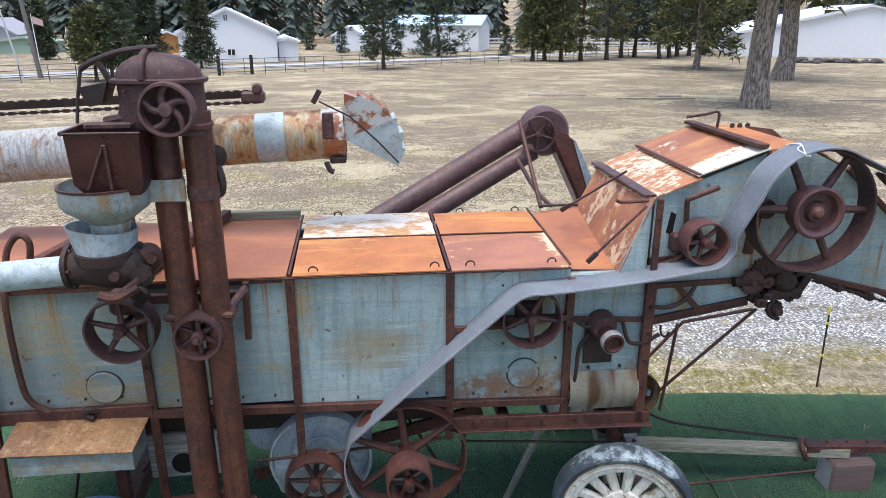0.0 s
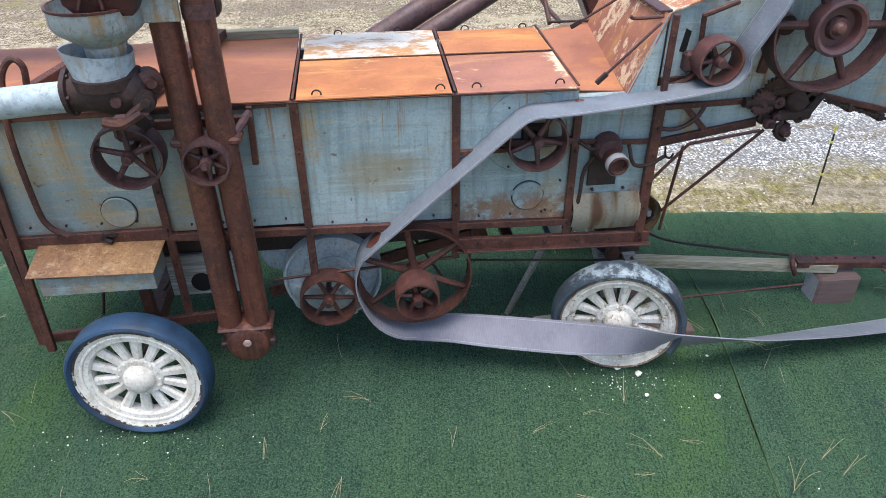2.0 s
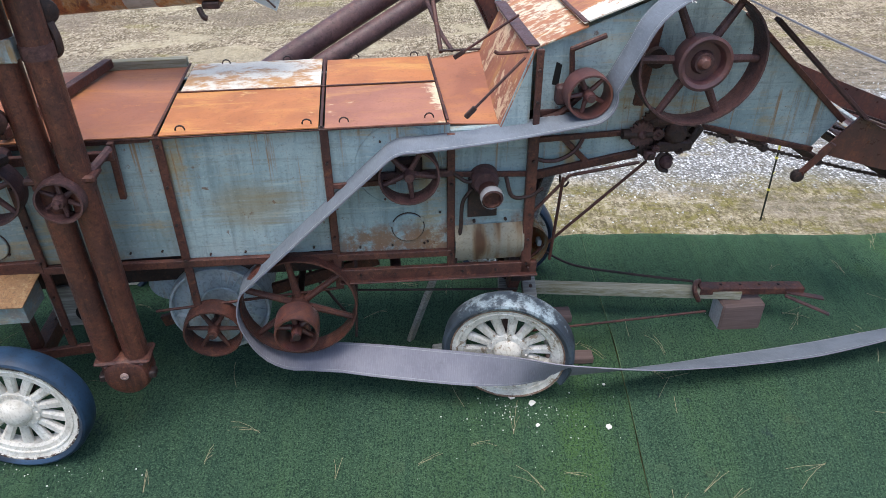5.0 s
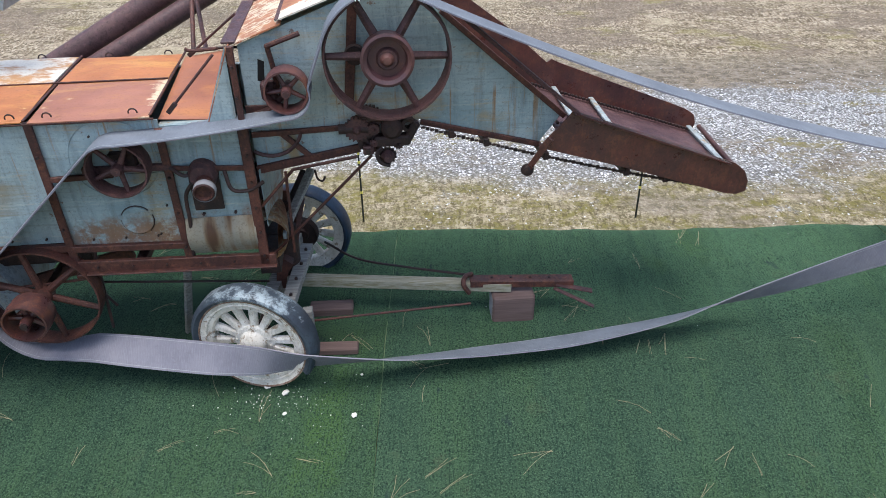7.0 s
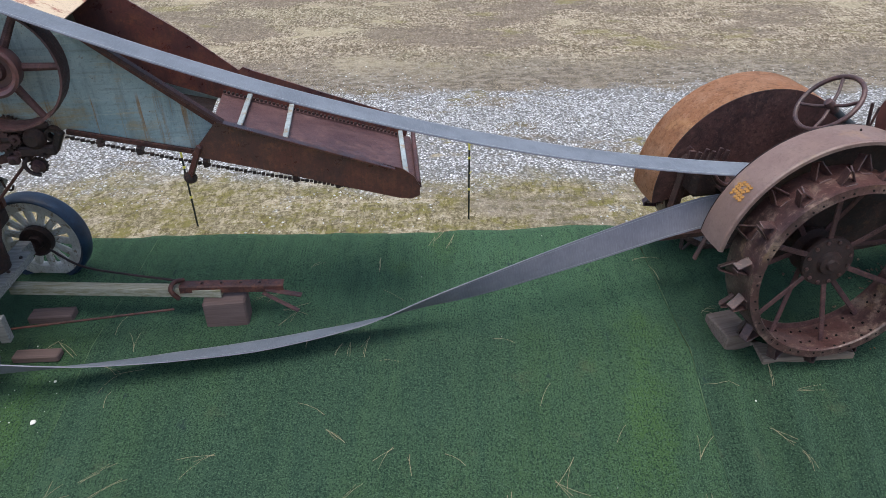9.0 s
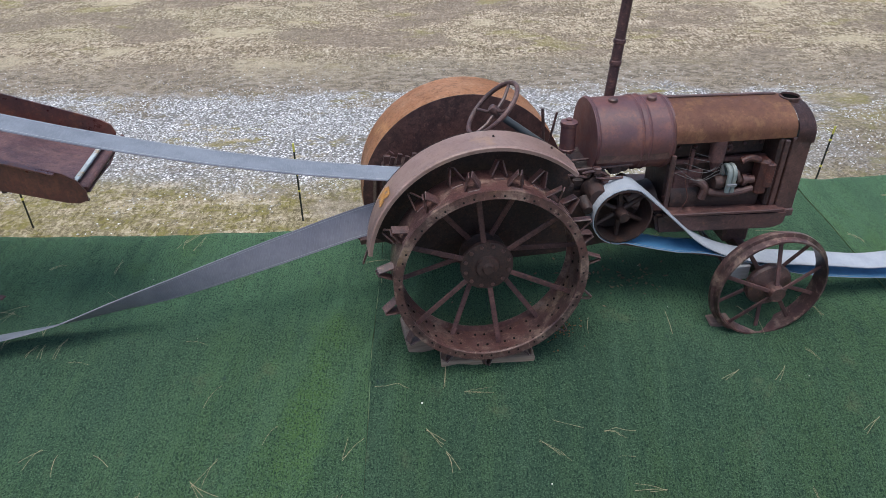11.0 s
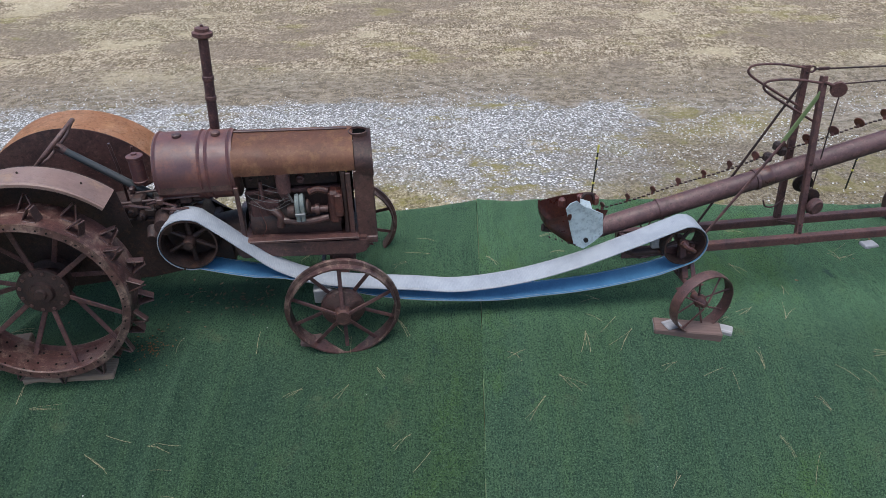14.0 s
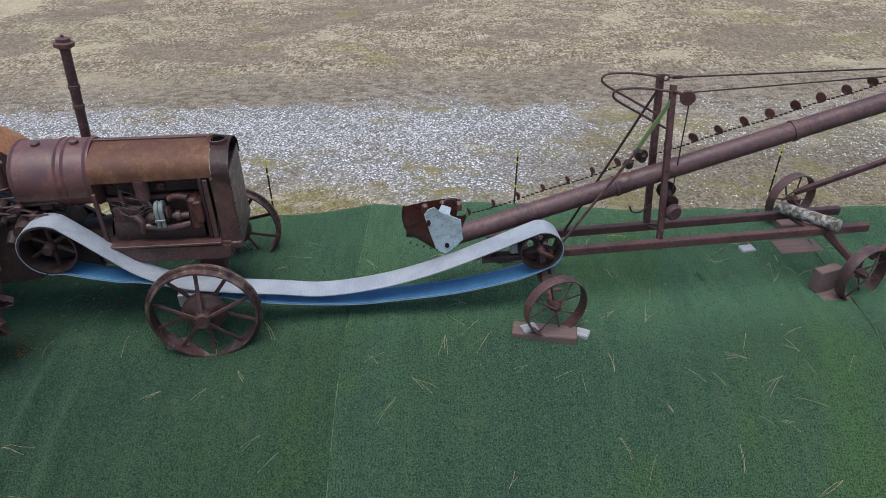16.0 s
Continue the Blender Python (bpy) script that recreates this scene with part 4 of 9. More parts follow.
part("truss_rod", rod(B(), (-1.65, -0.01, 0.98), (-0.6, -0.01, 1.05), 0.008), REDIRON, th)
part("truss_rod", rod(B(), (-0.55, 0.05, 0.98), (0.42, 0.05, 0.90), 0.007), DARKIRON, th)
for a, b in (((-0.52, 0.02, 1.25), (-0.56, 0.02, 0.66)), ((-1.0, 0.3, 1.3), (-0.62, 0.3, 0.62)), ((-2.6, 0.3, 1.2), (-2.75, 0.3, 0.6)), ((-2.45, 0.3, 0.62), (-2.1, 0.3, 1.1))):
    part("stay_rod", rod(B(), a, b, 0.009), DARKIRON, th)

# bottom apron, bowed and rust-stained, below the fan shaft
bm = B()
g = []
for i in range(7):
    u = 0.03 + 0.385 * i / 6
    g.append([bm.verts.new((u, -0.012 - 0.045 * math.sin(math.pi * j / 8), 1.175 + 0.235 * j / 8)) for j in range(9)])
for i in range(6):
    for j in range(8):
        bm.faces.new([g[i][j], g[i + 1][j], g[i + 1][j + 1], g[i][j + 1]])
bmesh.ops.solidify(bm, geom=list(bm.faces), thickness=0.004)
part("apron", bm, APRON, th, "bowed rust-streaked galvanised apron")

# roof: hatch lids in pairs
def roof_lid(u0, u1, v0, v1, w0, w1, mat, label=""):
    bm = B()
    sheet(bm, [(u0, v0, w0), (u1, v0, w0), (u1, v1, w1), (u0, v1, w1)], 0.006, 6, 4, 0.008)
    p = part("roof_lid", bm, mat, th, label)
    return p


def lid_ring(u, v, w):
    part("ring_handle", bent(B(), [(u + 0.022 * math.cos(a), v, w + 0.020 * math.sin(a)) for a in np.linspace(-0.2, math.pi + 0.2, 9)], 0.004, 6), DARKIRON, th)


roof_lid(-3.1, -1.43, -0.035, 0.90, 2.035, 2.06, ROOF_LEFT, "pinkish red-rust steel roof sheet")
roof_lid(-1.40, -0.645, -0.035, 0.46, 2.035, 2.062, ROOF_ORANGE, "orange-rust steel roof lid")
roof_lid(-1.385, -0.645, 0.465, 0.92, 2.066, 2.07, ROOF_PALE, "roof lid with pale flaking paint")
roof_lid(-0.615, -0.02, -0.035, 0.46, 2.03, 2.058, ROOF_RED, "rust-red steel roof lid")
roof_lid(-0.615, -0.02, 0.465, 0.90, 2.062, 2.066, ROOF_ORANGE, "orange-rust steel roof lid")
for u in (-1.415, -0.63, -0.01):
    part("roof_seam", beam(B(), (u, -0.038, 2.042), (u, 0.93, 2.072), 0.014, 0.010), REDIRON, th)
part("roof_edge", beam(B(), (-3.1, -0.028, 2.024), (0.0, -0.028, 2.018), 0.014, 0.010), REDIRON, th)
part("roof_seam", rod(B(), (-1.4, 0.462, 2.066), (-0.02, 0.462, 2.064), 0.005), REDIRON, th)
for u in (-2.62, -2.02):
    part("roof_seam", beam(B(), (u - 0.08, -0.03, 2.075), (u + 0.16, 0.9, 2.105), 0.05, 0.05), REDIRON, th)
part("roof_back_rail", beam(B(), (-1.9, 0.92, 2.085), (-1.43, 0.93, 2.085), 0.06, 0.05), MOSSWOOD, th, "weathered timber roof rail")
for u, v, w in ((-1.30, -0.01, 2.05), (-0.70, -0.01, 2.05), (-0.52, -0.01, 2.05), (-0.10, -0.01, 2.05), (-1.2, 0.88, 2.08), (-0.85, 0.9, 2.08), (-0.45, 0.88, 2.08), (-0.1, 0.88, 2.08)):
    lid_ring(u, v, w)
part("roof_cover", revolve(B(), (-2.95, 0.05, 1.98), (0, 1, 0), [(0.10, -0.02), (0.118, 0), (0.10, 0.02), (0.085, 0)], 20, True, arc=None), REDIRON, th)

# deck between body and feeder head
bm = B()
sheet(bm, [(0.0, 0.05, 1.985), (0.28, 0.05, 1.968), (0.30, 0.86, 2.10), (0.0, 0.86, 2.06)], 0.006, 3, 3, 0.01)
part("deck_lip", box(B(), (0.0, 0.012, 1.93), (0.285, 0.07, 1.966), 0.003), BLUE, th)
part("deck_cover", bm, ROOF_LEFT, th, "orange-rust deck sheet")
bm = B()
sheet(bm, [(0.26, -0.005, 1.968), (0.42, -0.005, 2.36), (0.42, 0.86, 2.36), (0.28, 0.86, 2.08)], 0.006, 4, 4, 0.012)
part("head_front", bm, HEAD_RED, th, "sloping pinkish rust sheet with flaking pale paint")
part("head_cheek", plate(B(), [(0.255, 1.963), (0.41, 1.963), (0.41, 2.36)], -0.004, 0.006), BLUE, th)
for a, b in (((0.36, -0.05, 2.34), (0.08, -0.03, 2.045)), ((0.42, 0.4, 2.42), (0.10, 0.55, 2.16))):
    part("tie_rod", rod(B(), a, b, 0.007), IRON, th)
    a, b = Vector(a), Vector(b)
    part("turnbuckle", beam(B(), b, b + (a - b).normalized() * 0.07, 0.02, 0.025), DARKIRON, th)
part("crank_handle", bent(B(), smooth_line([(0.38, -0.02, 2.36), (0.30, 0.0, 2.35), (0.24, 0.0, 2.35), (0.22, 0.0, 2.36)], 5), 0.009, 8), REDIRON, th)

# feeder head, set back from the body wall: side cheeks, lids and under-frame
SET_BACK = Vector((0, 0.085, -0.026))
head = [(0.46, 1.68), (0.46, 2.37), (1.07, 2.60), (1.28, 2.60), (1.50, 2.50), (2.18, 1.90), (2.06, 1.74), (1.38, 1.92), (1.04, 1.77)]
part("head_side", plate(B(), head, -0.004, 0.008), BLUE, th)
part("head_side", plate(B(), head, 0.80, 0.008), BLUE, th)
part("head_floor", sheet(B(), [(0.46, 0.0, 1.69), (1.04, 0.0, 1.78), (1.04, 0.8, 1.78), (0.46, 0.8, 1.69)], 0.006), DARKIRON, th)
part("head_floor", sheet(B(), [(1.38, 0.0, 1.925), (2.06, 0.0, 1.745), (2.06, 0.8, 1.745), (1.38, 0.8, 1.925)], 0.006), DARKIRON, th)


def head_lid(p, q, mat, v0=-0.03, v1=0.83, label=""):
    bm = B()
    sheet(bm, [(p[0], v0, p[1]), (q[0], v0, q[1]), (q[0], v1, q[1]), (p[0], v1, p[1])], 0.008, 3, 5, 0.006)
    return part("head_lid", bm, mat, th, label)


head_lid((0.40, 2.365), (0.69, 2.475), ROOF_MIX, label="head lid with flaking cream paint")
head_lid((0.665, 2.49), (1.04, 2.625), HEAD_WORN, label="rust head lid, cream paint left along its edge")
head_lid((1.05, 2.61), (1.30, 2.615), ROOF_ORANGE, 0.0, label="orange-rust crown lid")
head_lid((1.30, 2.615), (1.52, 2.505), ROOF_RED, 0.0)
part("lid_strip", beam(B(), (1.0, -0.03, 2.635), (1.0, 0.83, 2.635), 0.06, 0.02), REDIRON, th)
part("lid_strip", beam(B(), (0.42, -0.03, 2.39), (0.42, 0.83, 2.39), 0.07, 0.012), PIPERUST, th)
p = part("lid_strip", beam(B(), (0.68, -0.03, 2.492), (0.68, 0.83, 2.492), 0.03, 0.012), IRON, th)
bolts(p, [(1.22 + 0.05 * i, 0.7, 2.63) for i in range(3)], 0.014, axis=(0, 0, 1))
part("crown_lever", bent(B(), smooth_line([(1.08, 0.62, 2.62), (1.08, 0.62, 2.72), (1.0, 0.62, 2.71), (0.9, 0.66, 2.69)], 4), 0.009, 7), IRON, th)
# head frame bars
for a, b, t, h in (((0.46, -0.02, 1.675), (1.04, -0.02, 1.775), 0.025, 0.045), ((0.46, -0.02, 1.885), (0.98, -0.02, 1.90), 0.02, 0.03), ((1.38, -0.02, 1.91), (2.06, -0.02, 1.735), 0.02, 0.03),
                   ((1.50, -0.015, 2.505), (2.2, -0.015, 1.895), 0.02, 0.03), ((0.62, -0.02, 1.885), (0.78, -0.02, 1.72), 0.02, 0.03), ((1.0, -0.02, 2.05), (1.06, -0.02, 2.6), 0.025, 0.05)):
    part("head_rail", beam(B(), a, b, t, h), REDIRON, th)
part("arm_plate", box(B(), (0.45, -0.02, 1.96), (0.66, -0.008, 2.05), 0.003), REDIRON, th)
part("slot", plate(B(), [(0.535, 2.18), (0.570, 2.17), (0.582, 2.28), (0.552, 2.295)], -0.0075, 0.003), BLACK, th)
part("sprocket_sector", bent(B(), [(0.56 + 0.17 * math.cos(a), -0.03, 1.93 + 0.17 * math.sin(a)) for a in np.linspace(-2.2, -0.25, 14)], 0.011, 6), IRON, th)
SET_BACK = Vector((0, 0, 0))
# idler and its arm
idl = pulley(th, (0.69, -0.028, 2.137), 0.115, 0.12, 5, TANK, hub=0.028, spoke_r=0.011, turn=0.5, hub_len=0.075)
part("idler_arm", bent(B(), smooth_line([(0.50, 0.05, 1.98), (0.58, 0.045, 2.01), (0.68, 0.045, 2.10)], 4), 0.018, 8), REDIRON, th)
part("idler_shaft", rod(B(), (0.69, 0.09, 2.137), (0.69, -0.11, 2.137), 0.016), IRON, th)
part("idler_crank", bent(B(), smooth_line([(0.635, 0.06, 2.12), (0.625, 0.05, 2.25), (0.615, 0.04, 2.335), (0.63, 0.03, 2.352), (0.78, 0.045, 2.40)], 4), 0.014, 8), REDIRON, th)
part("idler_bracket", box(B(), (0.55, 0.02, 2.06), (0.63, 0.08, 2.16), 0.012), IRON, th)

# big head pulley with the smaller drive pulley on its shaft
big = pulley(th, (1.212, -0.080, 2.305), 0.322, 0.13, 6, IRON, hub=0.06, spoke_r=0.020, thick=0.013, turn=0.03, label="large rusted belt pulley")
part("drive_cup", revolve(B(), (1.209, -0.125, 2.307), (0, -1, 0), [(0.0, 0.0), (0.12, 0.0), (0.126, -0.05), (0.134, 0.045), (0.120, 0.05), (0.102, 0.04), (0.088, -0.02), (0.045, -0.04), (0.04, 0.02), (0.02, 0.05), (0, 0.055)], 36), TANK, big, "cup-shaped rusted drive pulley")
part("hub_nut", revolve(B(), (1.209, -0.130, 2.307), (0, -1, 0), [(0.018, -0.05), (0.018, 0.02), (0.011, 0.03), (0, 0.03)], 8), REDIRON, big)
part("counterweight", revolve(B(), (1.05, 0.05, 2.28), (0, -1, 0), [(0.0, 0.03), (0.05, 0.03), (0.055, 0.0)], 20), DARKIRON, th)
SET_BACK = Vector((0, 0.10, -0.03))
# gear cluster below the head
rng = random.Random(4)


def toothed(c, r, n, t=0.012, mat=DARKIRON):
    """A small cast gear with teeth and an open hub."""
    c = Vector(c)
    bm = B()
    ring = []
    for i in range(n * 2):
        a0, rr = math.pi * i / n, r * (1.0 if i % 2 else 0.84)
        for d in (-0.25, 0.25):
            a = a0 + d * math.pi / n
            ring.append((c.x + rr * math.cos(a), c.z + rr * math.sin(a)))
    plate(bm, ring, c.y - t, 2 * t)
    revolve(bm, c, (0, -1, 0), [(0, t + 0.02), (r * 0.18, t + 0.02), (r * 0.3, t + 0.012), (r * 0.34, t), (r * 0.3, t - 0.002)], 14)
    part("gear", bm, mat, th)


toothed((1.03, -0.07, 1.905), 0.072, 18, 0.012, IRON)
toothed((1.10, -0.05, 1.96), 0.075, 20, 0.009, DARKIRON)
toothed((1.19, -0.06, 1.735), 0.050, 12, 0.012, DARKIRON)
toothed((1.10, -0.03, 1.86), 0.045, 11, 0.012, DARKIRON)
for i in range(7):
    toothed((1.06 + 0.24 * rng.random(), -0.10 + 0.08 * rng.random(), 1.77 + 0.14 * rng.random()), 0.020 + 0.018 * rng.random(), rng.choice((9, 11)), 0.010, DARKIRON if i % 3 else IRON)
part("gear_shaft", rod(B(), (0.93, -0.06, 1.905), (1.12, -0.06, 1.90), 0.028, n=14), DARKIRON, th)
part("gear_casting", box(B(), (1.12, -0.10, 1.80), (1.32, -0.02, 1.86), 0.012), DARKIRON, th)
part("gear_casting", revolve(B(), (1.22, -0.09, 1.90), (0, -1, 0), [(0.0, 0.03), (0.03, 0.03), (0.05, 0.015), (0.062, -0.02), (0.05, -0.05)], 18), DARKIRON, th)
part("gear_casting", revolve(B(), (1.31, -0.05, 1.91), (0, -1, 0), [(0.02, 0.02), (0.04, 0.02), (0.045, 0.0), (0.04, -0.04), (0.02, -0.04)], 16, True), DARKIRON, th)
part("gear_casting", beam(B(), (1.30, -0.06, 1.82), (1.36, -0.06, 1.93), 0.05, 0.045, bevel=0.01), DARKIRON, th)
part("gear_casting", beam(B(), (1.00, -0.05, 1.95), (1.30, -0.05, 1.965), 0.05, 0.035, bevel=0.01), DARKIRON, th)
part("gear_cap", box(B(), (1.055, -0.115, 1.765), (1.115, -0.075, 1.815), 0.008), IRON, th)
part("gear_bolt", revolve(B(), (1.085, -0.118, 1.79), (0, -1, 0), [(0.016, 0), (0.016, 0.008), (0.0, 0.010)], 6), DARKIRON, th)
part("gear_lug", revolve(B(), (1.19, -0.08, 1.735), (0, -1, 0), [(0.0, 0.04), (0.02, 0.04), (0.028, 0.02), (0.04, 0.0)], 14), IRON, th)
part("gear_strap", bent(B(), smooth_line([(1.16, -0.09, 1.80), (1.13, -0.10, 1.76), (1.15, -0.10, 1.71), (1.20, -0.10, 1.69)], 4), 0.012, 7), DARKIRON, th)

SET_BACK = Vector((0, 0, 0))
# fan shaft with its wooden bearing end
part("fan_plate", box(B(), (0.10, -0.018, 1.46), (0.26, -0.006, 1.70), 0.003), DARKIRON, th)
part("fan_bearing", revolve(B(), (0.185, -0.03, 1.69), (0, -1, 0.0), [(0, 0.05), (0.06, 0.05), (0.072, 0.03), (0.08, -0.03)], 24), IRON, th)
part("shaft_end", revolve(B(), (0.195, -0.03, 1.66), (0.06, -1, -0.1), [(0.0, 0.0), (0.058, 0.0), (0.05, 0.06), (0.054, 0.07), (0.054, 0.14), (0.046, 0.145), (0.04, 0.12), (0, 0.115)], 28), REDIRON, th)
part("shaft_wrap", revolve(B(), (0.205, -0.145, 1.645), (0.06, -1, -0.1), [(0.0575, -0.025), (0.060, -0.02), (0.060, 0.018), (0.0575, 0.022), (0.052, 0.0)], 28, True), GREYBLOCK, th, "pale worn sleeve")
for a in (((0.30, -0.03, 1.70), (0.33, -0.06, 1.60), (0.42, -0.04, 1.58), (0.50, -0.05, 1.63)), ((0.02, -0.03, 1.74), (0.08, -0.05, 1.70), (0.12, -0.05, 1.70), (0.16, -0.04, 1.72)), ((0.12, -0.03, 1.64), (0.07, -0.03, 1.56), (0.06, -0.03, 1.40), (0.03, -0.02, 1.16))):
    part("feed_pipe", bent(B(), smooth_line(a, 5), 0.011, 8), DARKIRON, th)

# drive pulleys along the side
pulley(th, (-0.217, -0.085, 1.782), 0.157, 0.11, 5, IRON, hub=0.03, spoke_r=0.013, turn=0.2)
part("shaft", rod(B(), (-0.217, 0.1, 1.782), (-0.217, -0.13, 1.782), 0.016), DARKIRON, th)
part("shaft_box", box(B(), (-0.28, -0.03, 1.73), (-0.14, 0.02, 1.84), 0.01), DARKIRON, th)
part("shaft_rail", beam(B(), (-0.43, -0.02, 1.745), (0.02, -0.02, 1.74), 0.03, 0.035), IRON, th)
main = pulley(th, (-0.857, -0.035, 0.978), 0.325, 0.11, 6, REDIRON, hub=0.055, spoke_r=0.018, thick=0.011, turn=0.4, label="large red-rust belt pulley")
part("shaft", rod(B(), (-0.857, 0.85, 0.978), (-0.857, -0.34, 0.978), 0.02), DARKIRON, th)
pulley(th, (-0.860, -0.245, 0.978), 0.119, 0.15, 5, TROUGH, hub=0.03, spoke_r=0.014, turn=0.7)
pulley(th, (-1.350, -0.045, 0.857), 0.163, 0.12, 6, REDIRON, hub=0.032, spoke_r=0.012, turn=0.1)
part("shaft", rod(B(), (-1.355, 0.7, 0.85), (-1.355, -0.12, 0.85), 0.016), DARKIRON, th)
pulley(th, (-2.165, -0.19, 1.868), 0.158, 0.11, 5, IRON, hub=0.028, spoke_r=0.013, turn=0.9, hub_len=0.07)
part("shaft", rod(B(), (-2.165, 0.05, 1.868), (-2.165, -0.26, 1.868), 0.014), IRON, th)
part("bearing_casting", box(B(), (-2.24, -0.13, 1.90), (-2.08, -0.01, 2.02), 0.02), IRON, th)
pulley(th, (-1.80, -0.30, 1.868), 0.106, 0.10, 6, IRON, hub=0.03, spoke_r=0.011, turn=0.5)
part("shaft", rod(B(), (-1.80, 0.0, 1.868), (-1.80, -0.38, 1.868), 0.013), IRON, th)
part("bearing_casting", bent(B(), smooth_line([(-1.72, -0.28, 1.93), (-1.66, -0.2, 1.97), (-1.62, -0.08, 2.0)], 4), 0.02, 8), IRON, th)
part("shaft_stay", beam(B(), (-2.24, -0.1, 1.97), (-1.6, -0.1, 1.975), 0.03, 0.045), REDIRON, th)
part("shaft_stay", beam(B(), (-1.62, -0.05, 2.02), (-1.63, -0.05, 1.72), 0.03, 0.03), REDIRON, th)

# galvanised fan housing beneath
FH = Vector((-1.325, 0.07, 0.905))
fh = part("fan_housing", revolve(B(), FH, (0, 1, 0), [(0.0, 0.06), (0.17, 0.06), (0.175, 0.05), (0.262, 0.05), (0.262, 0.008), (0.268, -0.006), (0.279, -0.006), (0.284, 0.008), (0.284, 0.62), (0.0, 0.62)], 48), GALV, th, "round dull galvanised fan housing")
part("housing_ring", revolve(B(), FH, (0, 1, 0), [(0.10, 0.05), (0.105, 0.042), (0.113, 0.042), (0.118, 0.05)], 36, True), GALV_PALE, fh)
for i in range(9):
    a = -0.5 + 0.24 * i
    part("housing_rib", beam(B(), FH + Vector((0.125 * math.cos(a), 0.047, 0.125 * math.sin(a))), FH + Vector((0.25 * math.cos(a), 0.047, 0.25 * math.sin(a))), 0.008, 0.008, (0, 1, 0), 0.002), GALV_PALE, fh)
bm = B()
revolve(bm, (-1.62, 0.22, 1.0), (0, 1, 0), [(0.0, 0.0), (0.11, 0.0), (0.12, 0.01), (0.12, 0.4), (0, 0.4)], 24)
part("fan_duct", bm, GALV, th, "galvanised fan duct")
part("fan_chute", plate(B(), [(-1.60, 0.86), (-1.56, 0.70), (-1.36, 0.57), (-1.20, 0.62), (-1.3, 0.80)], 0.09, 0.5), GALV, th)

# grain box with a rusted lid on the side
bx = part("side_box", plate(B(), [(-0.225, 1.13), (-0.003, 1.13), (-0.003, 1.30), (-0.225, 1.232)], -2.76, 0.56, "vw"), BLUE, th, "blue-grey sheet box with a rusted lid")
bm = B()
sheet(bm, [(-2.80, -0.25, 1.262), (-2.19, -0.25, 1.245), (-2.16, -0.002, 1.31), (-2.79, -0.002, 1.325)], 0.006, 4, 3, 0.004)
part("lid", bm, LID_RUST, bx, "mottled rusted sheet lid")
part("pipe_loop", bent(B(), smooth_line([(-2.62, -0.05, 1.37), (-2.70, -0.05, 1.44), (-2.724, -0.05, 1.573), (-2.721, -0.05, 1.943), (-2.70, -0.01, 2.15), (-2.67, 0.0, 2.235), (-2.62, 0.0, 2.275), (-2.585, 0.0, 2.235), (-2.60, 0.0, 2.13), (-2.61, 0.02, 2.05)], 5), 0.016, 8), REDIRON, th)
part("latch", bent(B(), smooth_line([(-2.40, -0.03, 1.35), (-2.44, -0.05, 1.37), (-2.46, -0.04, 1.34), (-2.42, -0.05, 1.32)], 4), 0.016, 7), DARKIRON, th)

# twin-tube grain elevator
for u, w0, w1 in ((-1.868, 0.86, 2.80), (-1.725, 0.86, 2.86)):
    bm = B()
    n, r = 24, 0.063
    prof = [(r, w0), (r, 1.9), (r + 0.004, 1.9), (r + 0.004, 1.93), (r, 1.93), (r, w1)]
    revolve(bm, (u, -0.235, 0), (0, 0, 1), prof, 28)
    part("elevator_tube", bm, ELEVATOR, th, "red-rust steel elevator tube")
part("elevator_strap", box(B(), (-1.955, -0.308, 2.49), (-1.785, -0.296, 2.585), 0.004), GALV_STAIN, th, "stained galvanised strap")
part("elevator_strap", revolve(B(), (-1.868, -0.235, 2.49), (0, 0, 1), [(0.064, 0), (0.068, 0.0), (0.068, 0.09), (0.064, 0.09)], 24, True), GALV_STAIN, th)
part("elevator_strap", revolve(B(), (-1.725, -0.235, 2.49), (0, 0, 1), [(0.064, 0), (0.068, 0.0), (0.068, 0.06), (0.064, 0.06)], 24, True), IRON, th)
part("elevator_strap", box(B(), (-1.95, -0.29, 1.93), (-1.64, -0.17, 1.965), 0.01), REDIRON, th)
part("elevator_seam", beam(B(), (-1.665, -0.25, 0.95), (-1.665, -0.25, 1.88), 0.008, 0.012, (0, 1, 0)), REDIRON, th)
bt = part("elevator_boot", revolve(B(), (-1.785, -0.235, 0.775), (0, 1, 0), [(0.0, -0.088), (0.085, -0.088), (0.108, -0.078), (0.122, -0.05), (0.126, 0.0), (0.122, 0.05), (0.0, 0.09)], 32), ELEVATOR, th, "rounded rust-red elevator boot")
part("boot_flange", box(B(), (-1.935, -0.312, 0.862), (-1.645, -0.152, 0.885), 0.010), REDIRON, bt)
part("boot_neck", box(B(), (-1.905, -0.305, 0.79), (-1.665, -0.16, 0.87), 0.02), ELEVATOR, bt)
part("boot_bolt", revolve(B(), (-1.785, -0.325, 0.80), (0, -1, 0), [(0.020, -0.01), (0.022, 0.006), (0.01, 0.010), (0.008, 0.004)], 16), FENDER, bt)
for k in (-1, 1):
    part("boot_lug", box(B(), (-1.785 + k * 0.125 - 0.022, -0.30, 0.745), (-1.785 + k * 0.125 + 0.022, -0.24, 0.79), 0.008), DARKIRON, bt)
